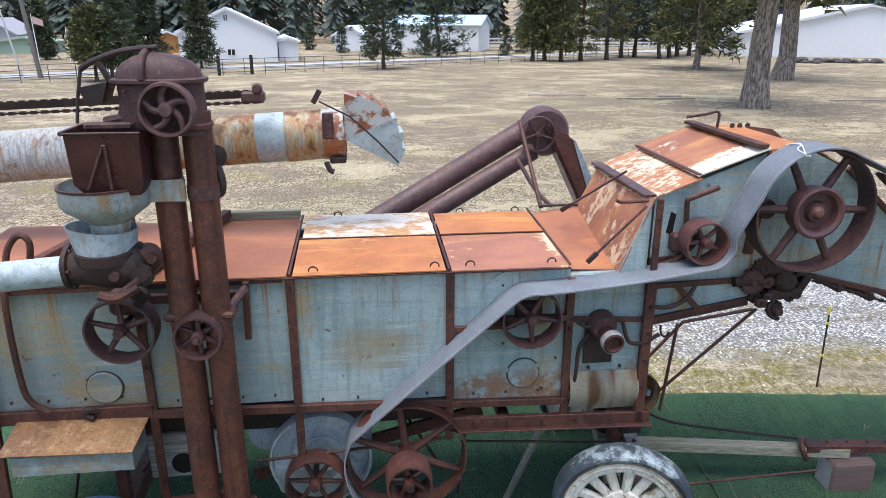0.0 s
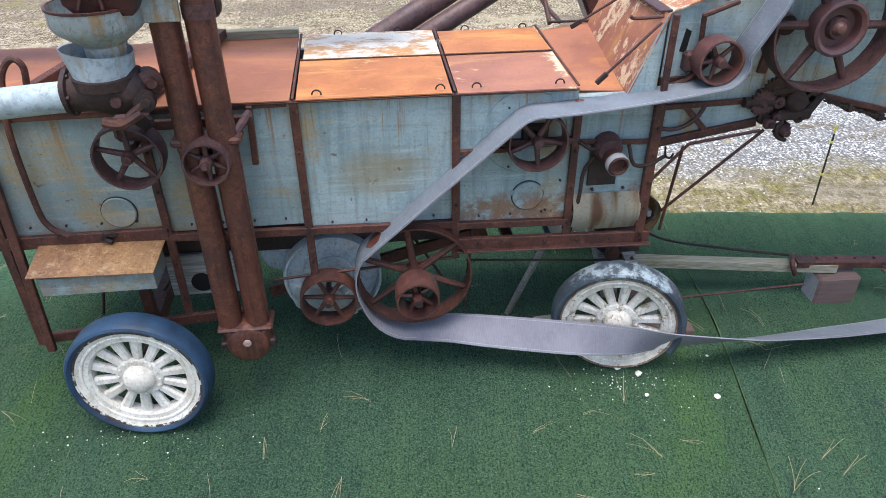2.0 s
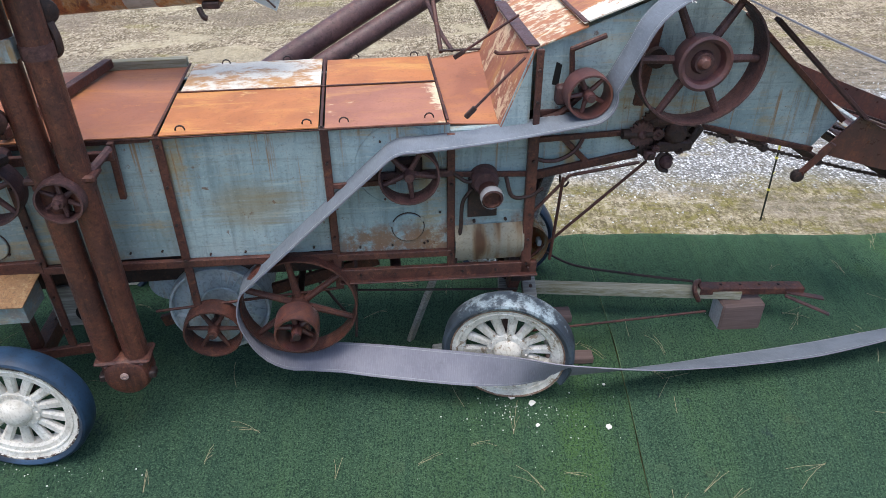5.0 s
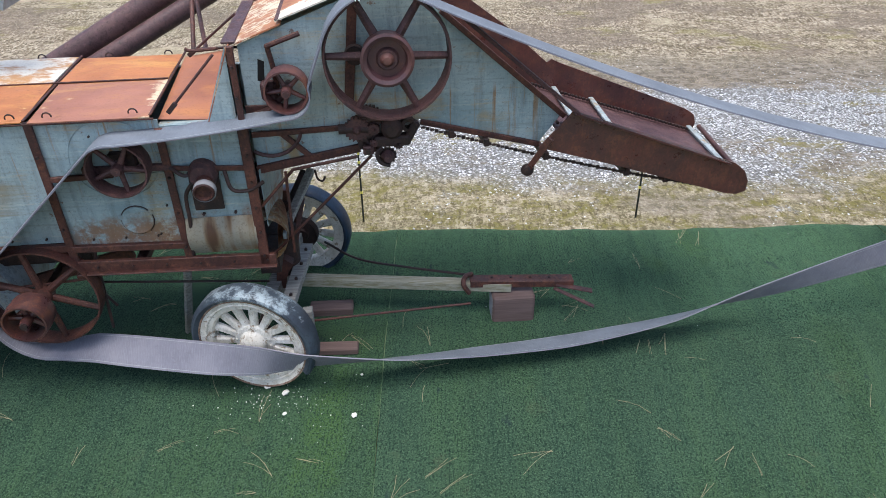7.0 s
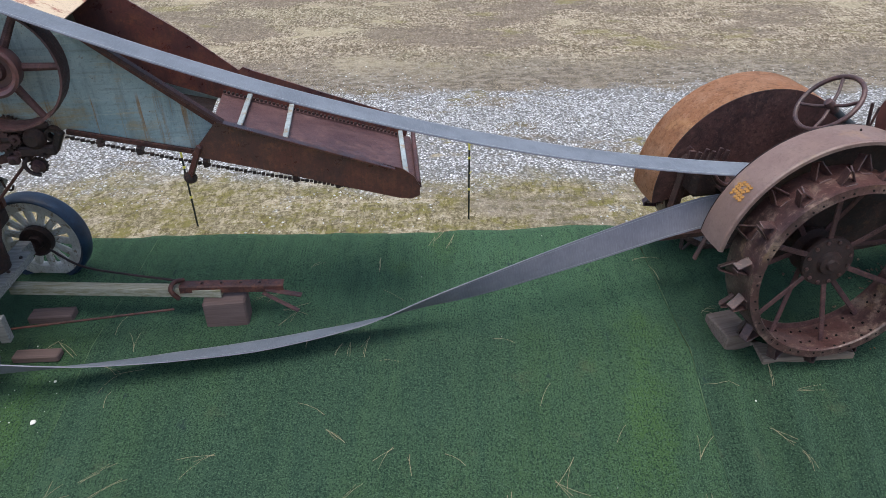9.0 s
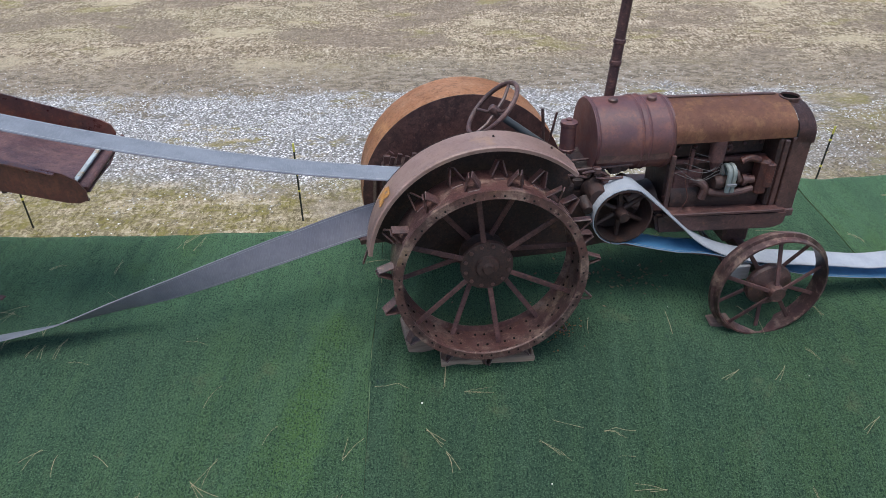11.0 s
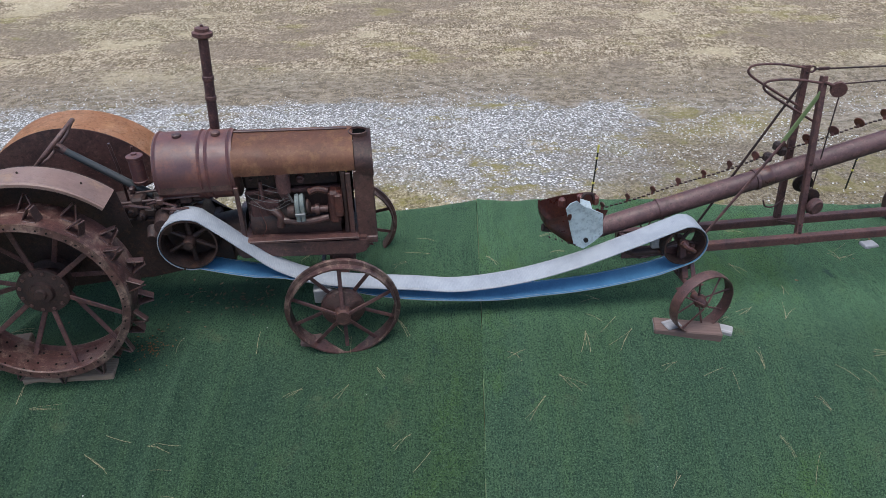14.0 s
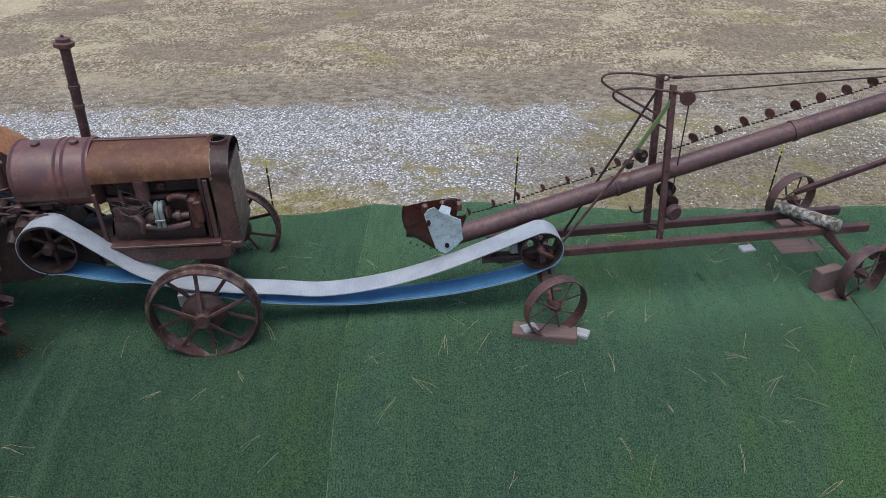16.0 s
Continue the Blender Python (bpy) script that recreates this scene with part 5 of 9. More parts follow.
# head of the elevator: domed hood over the shaft
SET_BACK = Vector((-0.025, 0, -0.005))
hd_ = part("elevator_hood", loft(B(), [(3.002, -1.995, -1.655, -0.345, -0.12), (3.03, -1.985, -1.665, -0.34, -0.125), (3.06, -1.96, -1.69, -0.325, -0.14), (3.083, -1.92, -1.735, -0.30, -0.165), (3.096, -1.875, -1.785, -0.265, -0.20), (3.10, -1.84, -1.815, -0.24, -0.22)], 36, 2.6), IRON, th, "domed rusted elevator hood")
part("hood_band", bent(B(), smooth_line([(-1.862, -0.352, 3.0), (-1.862, -0.345, 3.045), (-1.862, -0.31, 3.085), (-1.862, -0.24, 3.104), (-1.862, -0.16, 3.09)], 5), 0.014, 8), IRON, hd_)
part("hood_rim", loft(B(), [(2.980, -2.005, -1.645, -0.355, -0.11), (2.986, -2.012, -1.638, -0.36, -0.105), (2.998, -2.012, -1.638, -0.36, -0.105), (3.003, -2.0, -1.65, -0.35, -0.115)], 36, 3.0), IRON, hd_)
hb_ = part("hood_body", loft(B(), [(2.775, -1.81, -1.65, -0.325, -0.15), (2.80, -2.02, -1.652, -0.33, -0.14), (2.83, -2.005, -1.655, -0.335, -0.13), (2.90, -1.985, -1.657, -0.338, -0.125), (2.982, -1.985, -1.66, -0.34, -0.125)], 36, 3.4), IRON, th)
part("body_flange", loft(B(), [(2.795, -1.80, -1.64, -0.335, -0.14), (2.80, -1.805, -1.635, -0.34, -0.135), (2.815, -1.805, -1.635, -0.34, -0.135), (2.82, -1.80, -1.64, -0.335, -0.14)], 24, 3.0), REDIRON, hb_)
for q_, w_ in ((-1.94, 2.955), (-1.70, 2.955), (-1.92, 2.83), (-1.70, 2.84)):
    part("rivet", revolve(B(), (q_, -0.338, w_), (0, -1, 0), [(0.008, -0.004), (0.007, 0.005), (0, 0.008)], 8), IRON, hb_)
part("link_pulley", revolve(B(), (-1.650, -0.17, 2.66), (0.6, -1, 0), [(0.0, 0.014), (0.03, 0.014), (0.05, 0.008), (0.052, -0.008), (0.03, -0.014), (0, -0.014)], 18), DARKIRON, th)
part("link_hook", bent(B(), smooth_line([(-1.645, -0.18, 2.62), (-1.63, -0.19, 2.56), (-1.635, -0.19, 2.51), (-1.66, -0.19, 2.49)], 4), 0.020, 8), DARKIRON, th)
SET_BACK = Vector((0, 0, 0))
pulley(th, (-1.795, -0.385, 2.885), 0.106, 0.075, 5, PIPERUST, hub=0.03, spoke_r=0.013, lean=0.7, turn=0.3, label="curved-spoke rusted pulley")
part("hood_bracket", box(B(), (-2.14, -0.34, 2.80), (-1.95, -0.30, 2.83), 0.008), IRON, th)
bm = B()
plate(bm, [(-2.14, 2.965), (-2.03, 2.985), (-2.06, 2.90), (-2.11, 2.89)], -0.32, 0.12)
part("tip_cup", bm, DARKIRON, th)
part("tip_arm", beam(B(), (-2.14, -0.3, 2.94), (-1.99, -0.28, 2.985), 0.02, 0.02), IRON, th)
part("trip_lever", bent(B(), smooth_line([(-1.84, -0.24, 3.115), (-1.98, -0.24, 3.10), (-2.10, -0.24, 3.06), (-2.15, -0.24, 3.03)], 4), 0.012, 8), DARKIRON, th)
part("trip_rod", bent(B(), [(-2.15, -0.24, 3.03), (-2.17, -0.26, 2.92), (-2.18, -0.28, 2.82)], 0.007, 7), DARKIRON, th)
part("trip_arm", beam(B(), (-2.08, -0.24, 3.06), (-2.04, -0.24, 2.98), 0.025, 0.02), DARKIRON, th)
# weighing bin, funnel and spout
SET_BACK = Vector((0.055, 0, 0))
bm = B()
a = [(-2.235, -0.44), (-1.955, -0.44), (-1.955, -0.2), (-2.235, -0.2)]
b = [(-2.185, -0.42), (-1.985, -0.42), (-1.985, -0.22), (-2.185, -0.22)]
lo = [bm.verts.new((x, y, 2.55)) for x, y in b]
mid = [bm.verts.new((x * 0.94 - 0.1257, y * 0.94 - 0.0192, 2.60)) for x, y in a]
hi = [bm.verts.new((x, y, 2.80)) for x, y in a]
for r0, r1 in ((lo, mid), (mid, hi)):
    for i in range(4):
        bm.faces.new([r0[i], r0[(i + 1) % 4], r1[(i + 1) % 4], r1[i]])
bm.faces.new(lo)
bmesh.ops.solidify(bm, geom=list(bm.faces), thickness=0.006)
bn = part("weigh_bin", bm, BINRUST, th, "open rusted iron weighing bin")
for lo_, hi_ in (((-2.242, -0.447, 2.798), (-1.948, -0.437, 2.808)), ((-2.245, -0.205, 2.795), (-1.945, -0.19, 2.812)), ((-2.25, -0.45, 2.795), (-2.235, -0.19, 2.812))):
    part("bin_rim", box(B(), lo_, hi_, 0.003), IRON, bn)
part("bin_brace", beam(B(), (-2.09, -0.448, 2.76), (-2.17, -0.448, 2.58), 0.012, 0.012), REDIRON, bn)
part("bin_brace", beam(B(), (-2.085, -0.448, 2.76), (-2.08, -0.448, 2.58), 0.012, 0.012), REDIRON, bn)
part("bin_gate", bent(B(), smooth_line([(-2.12, -0.30, 2.83), (-2.05, -0.30, 2.84), (-1.98, -0.30, 2.82), (-1.93, -0.28, 2.85)], 4), 0.018, 8), IRON, bn)
SET_BACK = Vector((0, 0, 0))
fn = part("funnel", revolve(B(), (-2.105, -0.3, 0), (0, 0, 1), [(0.173, 2.575), (0.181, 2.577), (0.181, 2.505), (0.168, 2.48), (0.082, 2.415), (0.075, 2.34), (0.070, 2.34), (0.077, 2.42), (0.160, 2.485), (0.173, 2.505)], 44, True), GALV_STAIN, th, "ochre-stained galvanised funnel")
part("funnel_rim", revolve(B(), (-2.105, -0.3, 2.574), (0, 0, 1), [(0.174, -0.006), (0.184, -0.006), (0.185, 0.004), (0.174, 0.004)], 44, True), REDIRON, fn)
bm = B()
revolve(bm, (-2.13, -0.3, 2.335), (0.10, 0, 1), [(0.124, 0.055), (0.128, 0.058), (0.119, -0.055), (0.115, -0.055)], 36, True)
for v in bm.verts:
    k = max(0.0, -(v.co.x + 2.13) / 0.13)
    v.co.x -= 0.05 * k ** 3 * ss(2.30, 2.39, v.co.z)
    v.co += Vector((noise.noise(v.co * 9), noise.noise(v.co * 9 + Vector((5, 0, 0))), 0)) * 0.008
part("spout_cup", bm, GALV, th, "dented galvanised spout cup")
bm = B()
revolve(bm, (-2.13, -0.3, 2.22), (1, 0, 0), [(0, -0.175), (0.078, -0.175), (0.098, -0.17), (0.100, -0.15), (0.084, -0.145), (0.088, -0.08), (0.104, 0.0), (0.103, 0.09), (0.092, 0.13), (0.06, 0.155), (0.035, 0.16), (0.035, 0.185), (0, 0.19)], 30)
for v in bm.verts:
    v.co += Vector((1, 1, 1)) * 0.007 * noise.noise(v.co * 14)
ca = part("auger_casting", bm, DARKIRON, th, "greasy rusted auger casting")
part("casting_band", revolve(B(), (-2.13, -0.3, 2.285), (0, 0, 1), [(0.112, -0.04), (0.134, -0.036), (0.136, 0.006), (0.118, 0.010)], 30, True), DARKIRON, ca)
part("casting_boss", revolve(B(), (-1.985, -0.37, 2.19), (0.3, -1, 0), [(0.0, 0.045), (0.018, 0.045), (0.02, 0.03), (0.042, 0.028), (0.05, 0), (0.05, -0.1)], 16), DARKIRON, ca)
part("casting_boss", revolve(B(), (-2.085, -0.395, 2.205), (0.1, -1, -0.1), [(0.0, 0.03), (0.02, 0.028), (0.024, 0.0), (0.03, -0.06)], 14), IRON, ca)
part("casting_ear", revolve(B(), (-1.965, -0.31, 2.25), (0.5, -1, 0.1), [(0, 0.05), (0.02, 0.05), (0.03, 0.03), (0.055, 0.02), (0.06, -0.03)], 16), REDIRON, ca)
part("casting_lug", bent(B(), smooth_line([(-2.15, -0.42, 2.125), (-2.08, -0.43, 2.115), (-2.0, -0.40, 2.15)], 4), 0.022, 8), REDIRON, ca)
part("casting_lug", beam(B(), (-2.06, -0.41, 2.13), (-1.96, -0.39, 2.20), 0.035, 0.035, bevel=0.01), REDIRON, ca)
part("casting_foot", bent(B(), smooth_line([(-2.04, -0.36, 2.12), (-2.03, -0.30, 2.06), (-2.05, -0.18, 2.02)], 4), 0.028, 8), DARKIRON, ca)
for k in range(6):
    a = 1.0 + 1.05 * k
    part("casting_bolt", revolve(B(), (-2.298, -0.3 + 0.088 * math.cos(a), 2.22 + 0.088 * math.sin(a)), (1, 0, 0), [(0.009, 0), (0.009, 0.03), (0.0, 0.032)], 6), IRON, ca)
part("spout_pipe", revolve(B(), (-2.30, -0.3, 2.20), (-1, 0, -0.07), [(0.062, 0.0), (0.065, 0.0), (0.065, 1.0), (0.062, 1.0)], 28, True), GALV_PALE, th, "bright galvanised spout pipe")

# straw stacker pipe folded along the top, with its fan-shaped deflector
SV = 0.72
SO, SD = Vector((-3.3, SV, 2.49)), (1, 0, 0.055)
stk = part("stacker_pipe", revolve(B(), SO, SD, [(0.0, 0), (0.139, 0), (0.138, 0.98), (0.0, 0.98)], 36), PIPE_ZINC, th, "rust-streaked galvanised straw pipe")
part("pipe_section", revolve(B(), SO, SD, [(0.0, 0.98), (0.136, 0.98), (0.136, 1.69), (0.0, 1.69)], 36), PIPE_RUSTY, stk, "rust-brown pipe section")
part("pipe_section", revolve(B(), SO, SD, [(0.0, 1.69), (0.1375, 1.69), (0.1375, 1.845), (0.0, 1.845)], 36), GALV_PALE, stk, "bright galvanised pipe section")
part("pipe_section", revolve(B(), SO, SD, [(0.0, 1.845), (0.1415, 1.845), (0.1425, 1.87), (0.1415, 1.88), (0.139, 2.05), (0.0, 2.05)], 36), PIPE_RUSTY, stk, "rust-brown pipe section")
part("pipe_collar", revolve(B(), SO, SD, [(0.11, 2.05), (0.144, 2.05), (0.143, 2.17), (0.11, 2.17)], 36, True), PIPE_FLAKED, stk, "flaked collar of the straw pipe")
part("collar_tab", box(B(), (-1.22, SV - 0.12, 2.455), (-1.13, SV + 0.05, 2.49), 0.006), DARKIRON, stk)
part("collar_lever", bent(B(), smooth_line([(-1.24, SV - 0.1, 2.46), (-1.22, SV - 0.12, 2.42), (-1.2, SV - 0.12, 2.41)], 3), 0.016, 7), DARKIRON, stk)
part("pipe_saddle", beam(B(), (-2.4, 0.72, 2.05), (-2.4, 0.72, 2.4), 0.06, 0.2), REDIRON, th)
for i in range(7):
    a0, a1 = radians(80 - 15.5 * i), radians(80 - 15.5 * (i + 1) - 1.5)
    bm = B()
    pv = Vector((-1.17, SV, 2.61))
    r = 0.25 + 0.022 * i
    quad = []
    for s in (-0.11, 0.11):
        quad.append([pv + Vector((0.03, s, -0.02)), pv + Vector((r * math.cos(a0), s * 1.15, r * math.sin(a0) * 0.92)), pv + Vector((r * math.cos(a1), s * 1.15, r * math.sin(a1) * 0.92))])
    vs = [[bm.verts.new(p) for p in q] for q in quad]
    bm.faces.new(vs[0]); bm.faces.new(vs[1])
    for k in range(3):
        bm.faces.new([vs[0][k], vs[0][(k + 1) % 3], vs[1][(k + 1) % 3], vs[1][k]])
    part("deflector_leaf", bm, PIPE_FLAKED if i < 4 else GALV_PALE, stk, smooth=False)
part("deflector_hinge", box(B(), (-1.25, SV - 0.16, 2.60), (-1.19, SV - 0.13, 2.74), 0.006), IRON, stk)
part("deflector_rod", bent(B(), [(-1.26, SV - 0.15, 2.80), (-1.1, SV - 0.16, 2.72), (-0.95, SV - 0.16, 2.58), (-0.84, SV - 0.15, 2.46)], 0.005, 6), DARKIRON, stk)
part("deflector_lever", beam(B(), (-1.30, SV - 0.05, 2.78), (-1.26, SV - 0.05, 2.85), 0.02, 0.03), DARKIRON, stk)
for w, u1 in ((2.86, -1.6), (2.805, -1.55)):
    bm = B()
    line = smooth_line([(-3.3, 0.55, w - 0.065), (-2.4, 0.55, w - 0.03), (u1, 0.55, w)], 34)
    for i, (p, q) in enumerate(zip(line, line[1:])):
        d = (q - p) * 0.14
        beam(bm, p - d, q + d, 0.020 if i % 2 else 0.008, 0.008 if i % 2 else 0.018, bevel=0)
    part("stacker_chain", bm, DARKIRON, th)
part("chain_rail", beam(B(), (-3.3, 0.58, 2.775), (-1.58, 0.58, 2.842), 0.012, 0.035), DARKIRON, th)
part("chain_block", box(B(), (-1.66, 0.52, 2.80), (-1.54, 0.60, 2.86), 0.012), IRON, th)
part("chain_block", revolve(B(), (-1.575, 0.54, 2.875), (0, -1, 0), [(0.0, 0.03), (0.02, 0.03), (0.028, 0.0), (0.02, -0.03), (0, -0.03)], 14), IRON, th)

# grain loader: two tubes from behind the roof up to an elbow and a hanging spout
for a, b, r in (((-1.15, 1.30, 1.81), (0.13, 1.62, 2.47), 0.079), ((-1.0, 1.22, 1.75), (0.16, 1.52, 2.33), 0.066)):
    part("loader_tube", rod(B(), a, b, r, n=28), PIPERUST, th, "plum-brown rusted loader tube")
part("loader_elbow", revolve(B(), (0.25, 1.60, 2.46), (0, -1, 0), [(0.0, -0.1), (0.15, -0.1), (0.172, -0.06), (0.172, 0.06), (0.15, 0.1), (0.0, 0.1)], 30), PIPERUST, th)
pulley(th, (0.17, 1.44, 2.46), 0.125, 0.05, 5, IRON, hub=0.02, spoke_r=0.010)
bm = B()
plate(bm, [(0.22, 2.52), (0.42, 2.44), (0.63, 1.90), (0.60, 1.80), (0.55, 1.86)], 1.45, 0.22)
bmesh.ops.bevel(bm, geom=list(bm.edges), offset=0.02, segments=2, affect="EDGES")
part("loader_spout", bm, TROUGH, th, "rusted hanging spout")
part("spout_edge", plate(B(), [(0.43, 2.42), (0.455, 2.40), (0.67, 1.98), (0.645, 1.84), (0.62, 1.88)], 1.46, 0.2), GALV, th)
part("loader_strut", rod(B(), (0.03, 1.40, 2.56), (0.06, 0.85, 2.10), 0.014), REDIRON, th)
part("loader_strut", bent(B(), smooth_line([(0.02, 1.38, 2.30), (0.08, 1.1, 2.16), (0.13, 0.88, 2.10)], 5), 0.014, 8), IRON, th)
part("cross_rod", rod(B(), (0.05, 0.85, 2.11), (0.36, 0.85, 2.11), 0.008), DARKIRON, th)


# wheels: wooden artillery wheels with solid tyres
def wagon_wheel(c, axis, R, out, spokes=14, rim=0.885, paint=WHITEFRESH, rubber=RUBBER, worn=False):
    """axis points outward; rim: outer radius of the white felloe as a share of R; worn: the tyre has rotted off below."""
    c = Vector(c)
    a, x, y = basis(axis)
    F = R * rim
    hub = part("wheel", revolve(B(), c, axis, [(0.0, out + 0.016), (0.025, out + 0.015), (0.055, out + 0.006), (0.075, out - 0.010), (0.085, out - 0.035), (0.086, -0.06), (0.0, -0.06)], 28), paint, th, "white wooden spoked wheel with a worn blue-black tyre")
    part("hub_flange", revolve(B(), c + a * 0.022, axis, [(0.07, 0.004), (0.118, 0.004), (0.126, -0.006), (0.126, -0.02), (0.07, -0.02)], 32, True), paint, hub)
    # dark disc painted as the shaded opening of the bore
    part("hub_bore", revolve(B(), c - a * 0.058, axis, [(0.0, -0.02), (0.085, -0.02), (0.10, -0.005), (0.10, 0.02), (0, 0.02)], 28), DARKIRON, hub)
    for i in range(spokes):
        t = 2 * math.pi * (i + 0.8) / spokes
        d = x * math.cos(t) + y * math.sin(t)
        part("bolt", revolve(B(), c + d * 0.108 + a * 0.026, axis, [(0.008, -0.004), (0.008, 0.005), (0.004, 0.008), (0, 0.008)], 8), paint, hub)
    part("felloe", revolve(B(), c, axis, [(F * 0.765, -0.035), (F * 0.755, 0.026), (F * 0.79, 0.040), (F * 0.865, 0.042), (F * 0.875, 0.050), (F * 0.90, 0.052), (F * 0.915, 0.048), (F * 0.985, 0.056), (F, 0.050), (F, -0.05)], 56, True), paint, hub)
    part("rim_band", revolve(B(), c, axis, [(F * 0.972, 0.050), (F * 0.99, 0.0615), (F * 1.012, 0.0615), (F * 1.025, 0.045), (F * 1.025, -0.045), (F * 0.99, -0.05)], 64, True), RIMWOOD if worn else EDGEPEEL, hub, "flaking edge of the rim")
    prof = [(F * 1.005, 0.054), (F * 1.02, 0.064), (F + (R - F) * 0.5, 0.076), (R * 0.965, 0.070), (R, 0.045), (R, -0.045), (R * 0.965, -0.070), (F + (R - F) * 0.5, -0.076), (F, -0.055)]
    bm = B()
    if worn:
        revolve(bm, c, axis, prof, 48, True, (radians(152), radians(400)))
        bmesh.ops.holes_fill(bm, edges=[e for e in bm.edges if e.is_boundary])
    else:
        revolve(bm, c, axis, prof, 64, True)
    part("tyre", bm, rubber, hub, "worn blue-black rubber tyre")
    for i in range(spokes):
        t = 2 * math.pi * (i + 0.3) / spokes
        d = x * math.cos(t) + y * math.sin(t)
        s = a.cross(d)
        bm = B()
        beam(bm, c + d * 0.09, c + d * F * 0.80, 0.052, 0.040, a, 0.012)
        for v in bm.verts:
            q = v.co - c
            f = 0.74 + 0.42 * min(1, max(0, abs(q.dot(d)) / (F * 0.8)))
            v.co = c + d * q.dot(d) + s * q.dot(s) * f + a * q.dot(a)
        sp = part("spoke", bm, paint, hub)
    return hub


ax = Vector((0.367, 1.241, 0.02)).normalized()
wagon_wheel((0.325, -0.195, 0.648), -ax, 0.388, 0.07, 14, 0.855, WHITEWORN, RUBBER_WORN, True)
wagon_wheel((0.535, 1.05, 0.658), Vector((0.22, 1.22, 0.02)).normalized(), 0.372, 0.07, paint=WHITEWORN)
wagon_wheel((-2.37, -0.33, 0.645), (-0.08, -1, 0.03), 0.380, 0.07, 14, 0.865)
wagon_wheel((-2.37, 1.15, 0.665), (0.0, 1, 0), 0.378, 0.07)
part("axle", rod(B(), (0.33, -0.18, 0.645), (0.535, 1.04, 0.658), 0.03), DARKIRON, th)
part("axle", beam(B(), (0.36, 0.06, 0.66), (0.51, 0.88, 0.68), 0.09, 0.11), GREYWOOD, th)
part("axle", rod(B(), (-2.37, -0.3, 0.645), (-2.37, 1.14, 0.665), 0.032), DARKIRON, th)
part("axle", beam(B(), (-2.37, 0.0, 0.70), (-2.37, 0.85, 0.70), 0.08, 0.10), REDIRON, th)
part("bolster", beam(B(), (-2.37, 0.05, 0.72), (-2.37, 0.05, 1.3), 0.06, 0.05), REDIRON, th)
part("bolster", beam(B(), (-2.37, 0.8, 0.72), (-2.37, 0.8, 1.3), 0.06, 0.05), REDIRON, th)
# front end of the body below the feeder: blue end sheet, bowed zinc hood, struts and the bracket over the axle
part("end_sheet", sheet(B(), [(0.470, 0.03, 1.30), (0.470, 0.03, 1.66), (0.56, 0.78, 1.66), (0.50, 0.45, 1.20)], 0.006, 3, 3, 0.01), BLUE, th)
bm = B()
g = []
for i in range(7):
    v = 0.02 + 0.40 * i / 6
    r = 0.135 - 0.05 * (i / 6) ** 2
    g.append([bm.verts.new((0.44 + r * math.cos(q) + 0.012 * noise.noise((v * 6, q, 3)), v, 1.215 + r * 1.05 * math.sin(q))) for q in np.linspace(-1.2, 1.9, 11)])
for i in range(6):
    for j in range(10):
        bm.faces.new([g[i][j], g[i + 1][j], g[i + 1][j + 1], g[i][j + 1]])
bmesh.ops.solidify(bm, geom=list(bm.faces), thickness=0.005)
part("end_hood", bm, PIPE_RUSTY, th, "bowed zinc end hood, dented and rust-stained")
part("hood_clip", box(B(), (0.535, 0.10, 1.16), (0.56, 0.15, 1.20), 0.004), GALV_PALE, th)
part("end_strut", beam(B(), (0.71, 0.55, 1.40), (0.545, 0.35, 1.14), 0.055, 0.03), GREYWOOD, th, "weathered grey timber strut")
part("end_strut", beam(B(), (0.66, 0.58, 1.38), (0.50, 0.40, 1.12), 0.04, 0.03), DARKIRON, th)
part("axle_post", beam(B(), (0.628, 0.50, 1.23), (0.505, 0.45, 0.74), 0.05, 0.035), IRON, th)
part("axle_bracket", plate(B(), [(0.36, 0.92), (0.47, 0.90), (0.54, 0.84), (0.50, 0.78), (0.47, 0.66), (0.41, 0.66), (0.43, 0.80)], 0.30, 0.08, bevel=0.012), REDIRON, th)
part("wheel_drum", revolve(B(), (0.545, 0.975, 0.672), (0.18, 1, 0), [(0, -0.05), (0.05, -0.05), (0.055, -0.015), (0.105, -0.012), (0.118, -0.03), (0.122, 0.0), (0.118, 0.03), (0, 0.03)], 30), DARKIRON, th, "dark rusted drum inside the far front wheel")
part("hook", bent(B(), smooth_line([(0.74, 0.45, 1.44), (0.75, 0.45, 1.38), (0.78, 0.45, 1.36), (0.80, 0.45, 1.39)], 4), 0.007, 7), DARKIRON, th)
part("turntable", rod(B(), (0.48, 0.47, 0.70), (0.46, 0.47, 1.05), 0.09, 0.12, 20), DARKIRON, th)
part("bolster", beam(B(), (0.44, 0.05, 1.0), (0.44, 0.82, 1.0), 0.12, 0.09), DARKIRON, th)
part("steering_beam", beam(B(), (0.51, 0.0, 0.725), (0.605, 0.66, 0.745), 0.085, 0.06), GREYWOOD, th, "weathered grey steering timber")
bolts(th, [(0.53 + 0.024 * i, 0.08 + 0.165 * i, 0.762 + 0.005 * i) for i in range(4)], 0.012, DARKIRON, (0, 0, 1))
part("king_bracket", revolve(B(), (0.50, 0.55, 0.80), (0.6, -0.6, 0.5), [(0.02, 0), (0.035, 0.01), (0.035, 0.03), (0.02, 0.035)], 16), REDIRON, th)
part("beam_end", box(B(), (0.60, -0.02, 0.5), (0.66, 0.04, 0.69), 0.004), GREYWOOD, th)
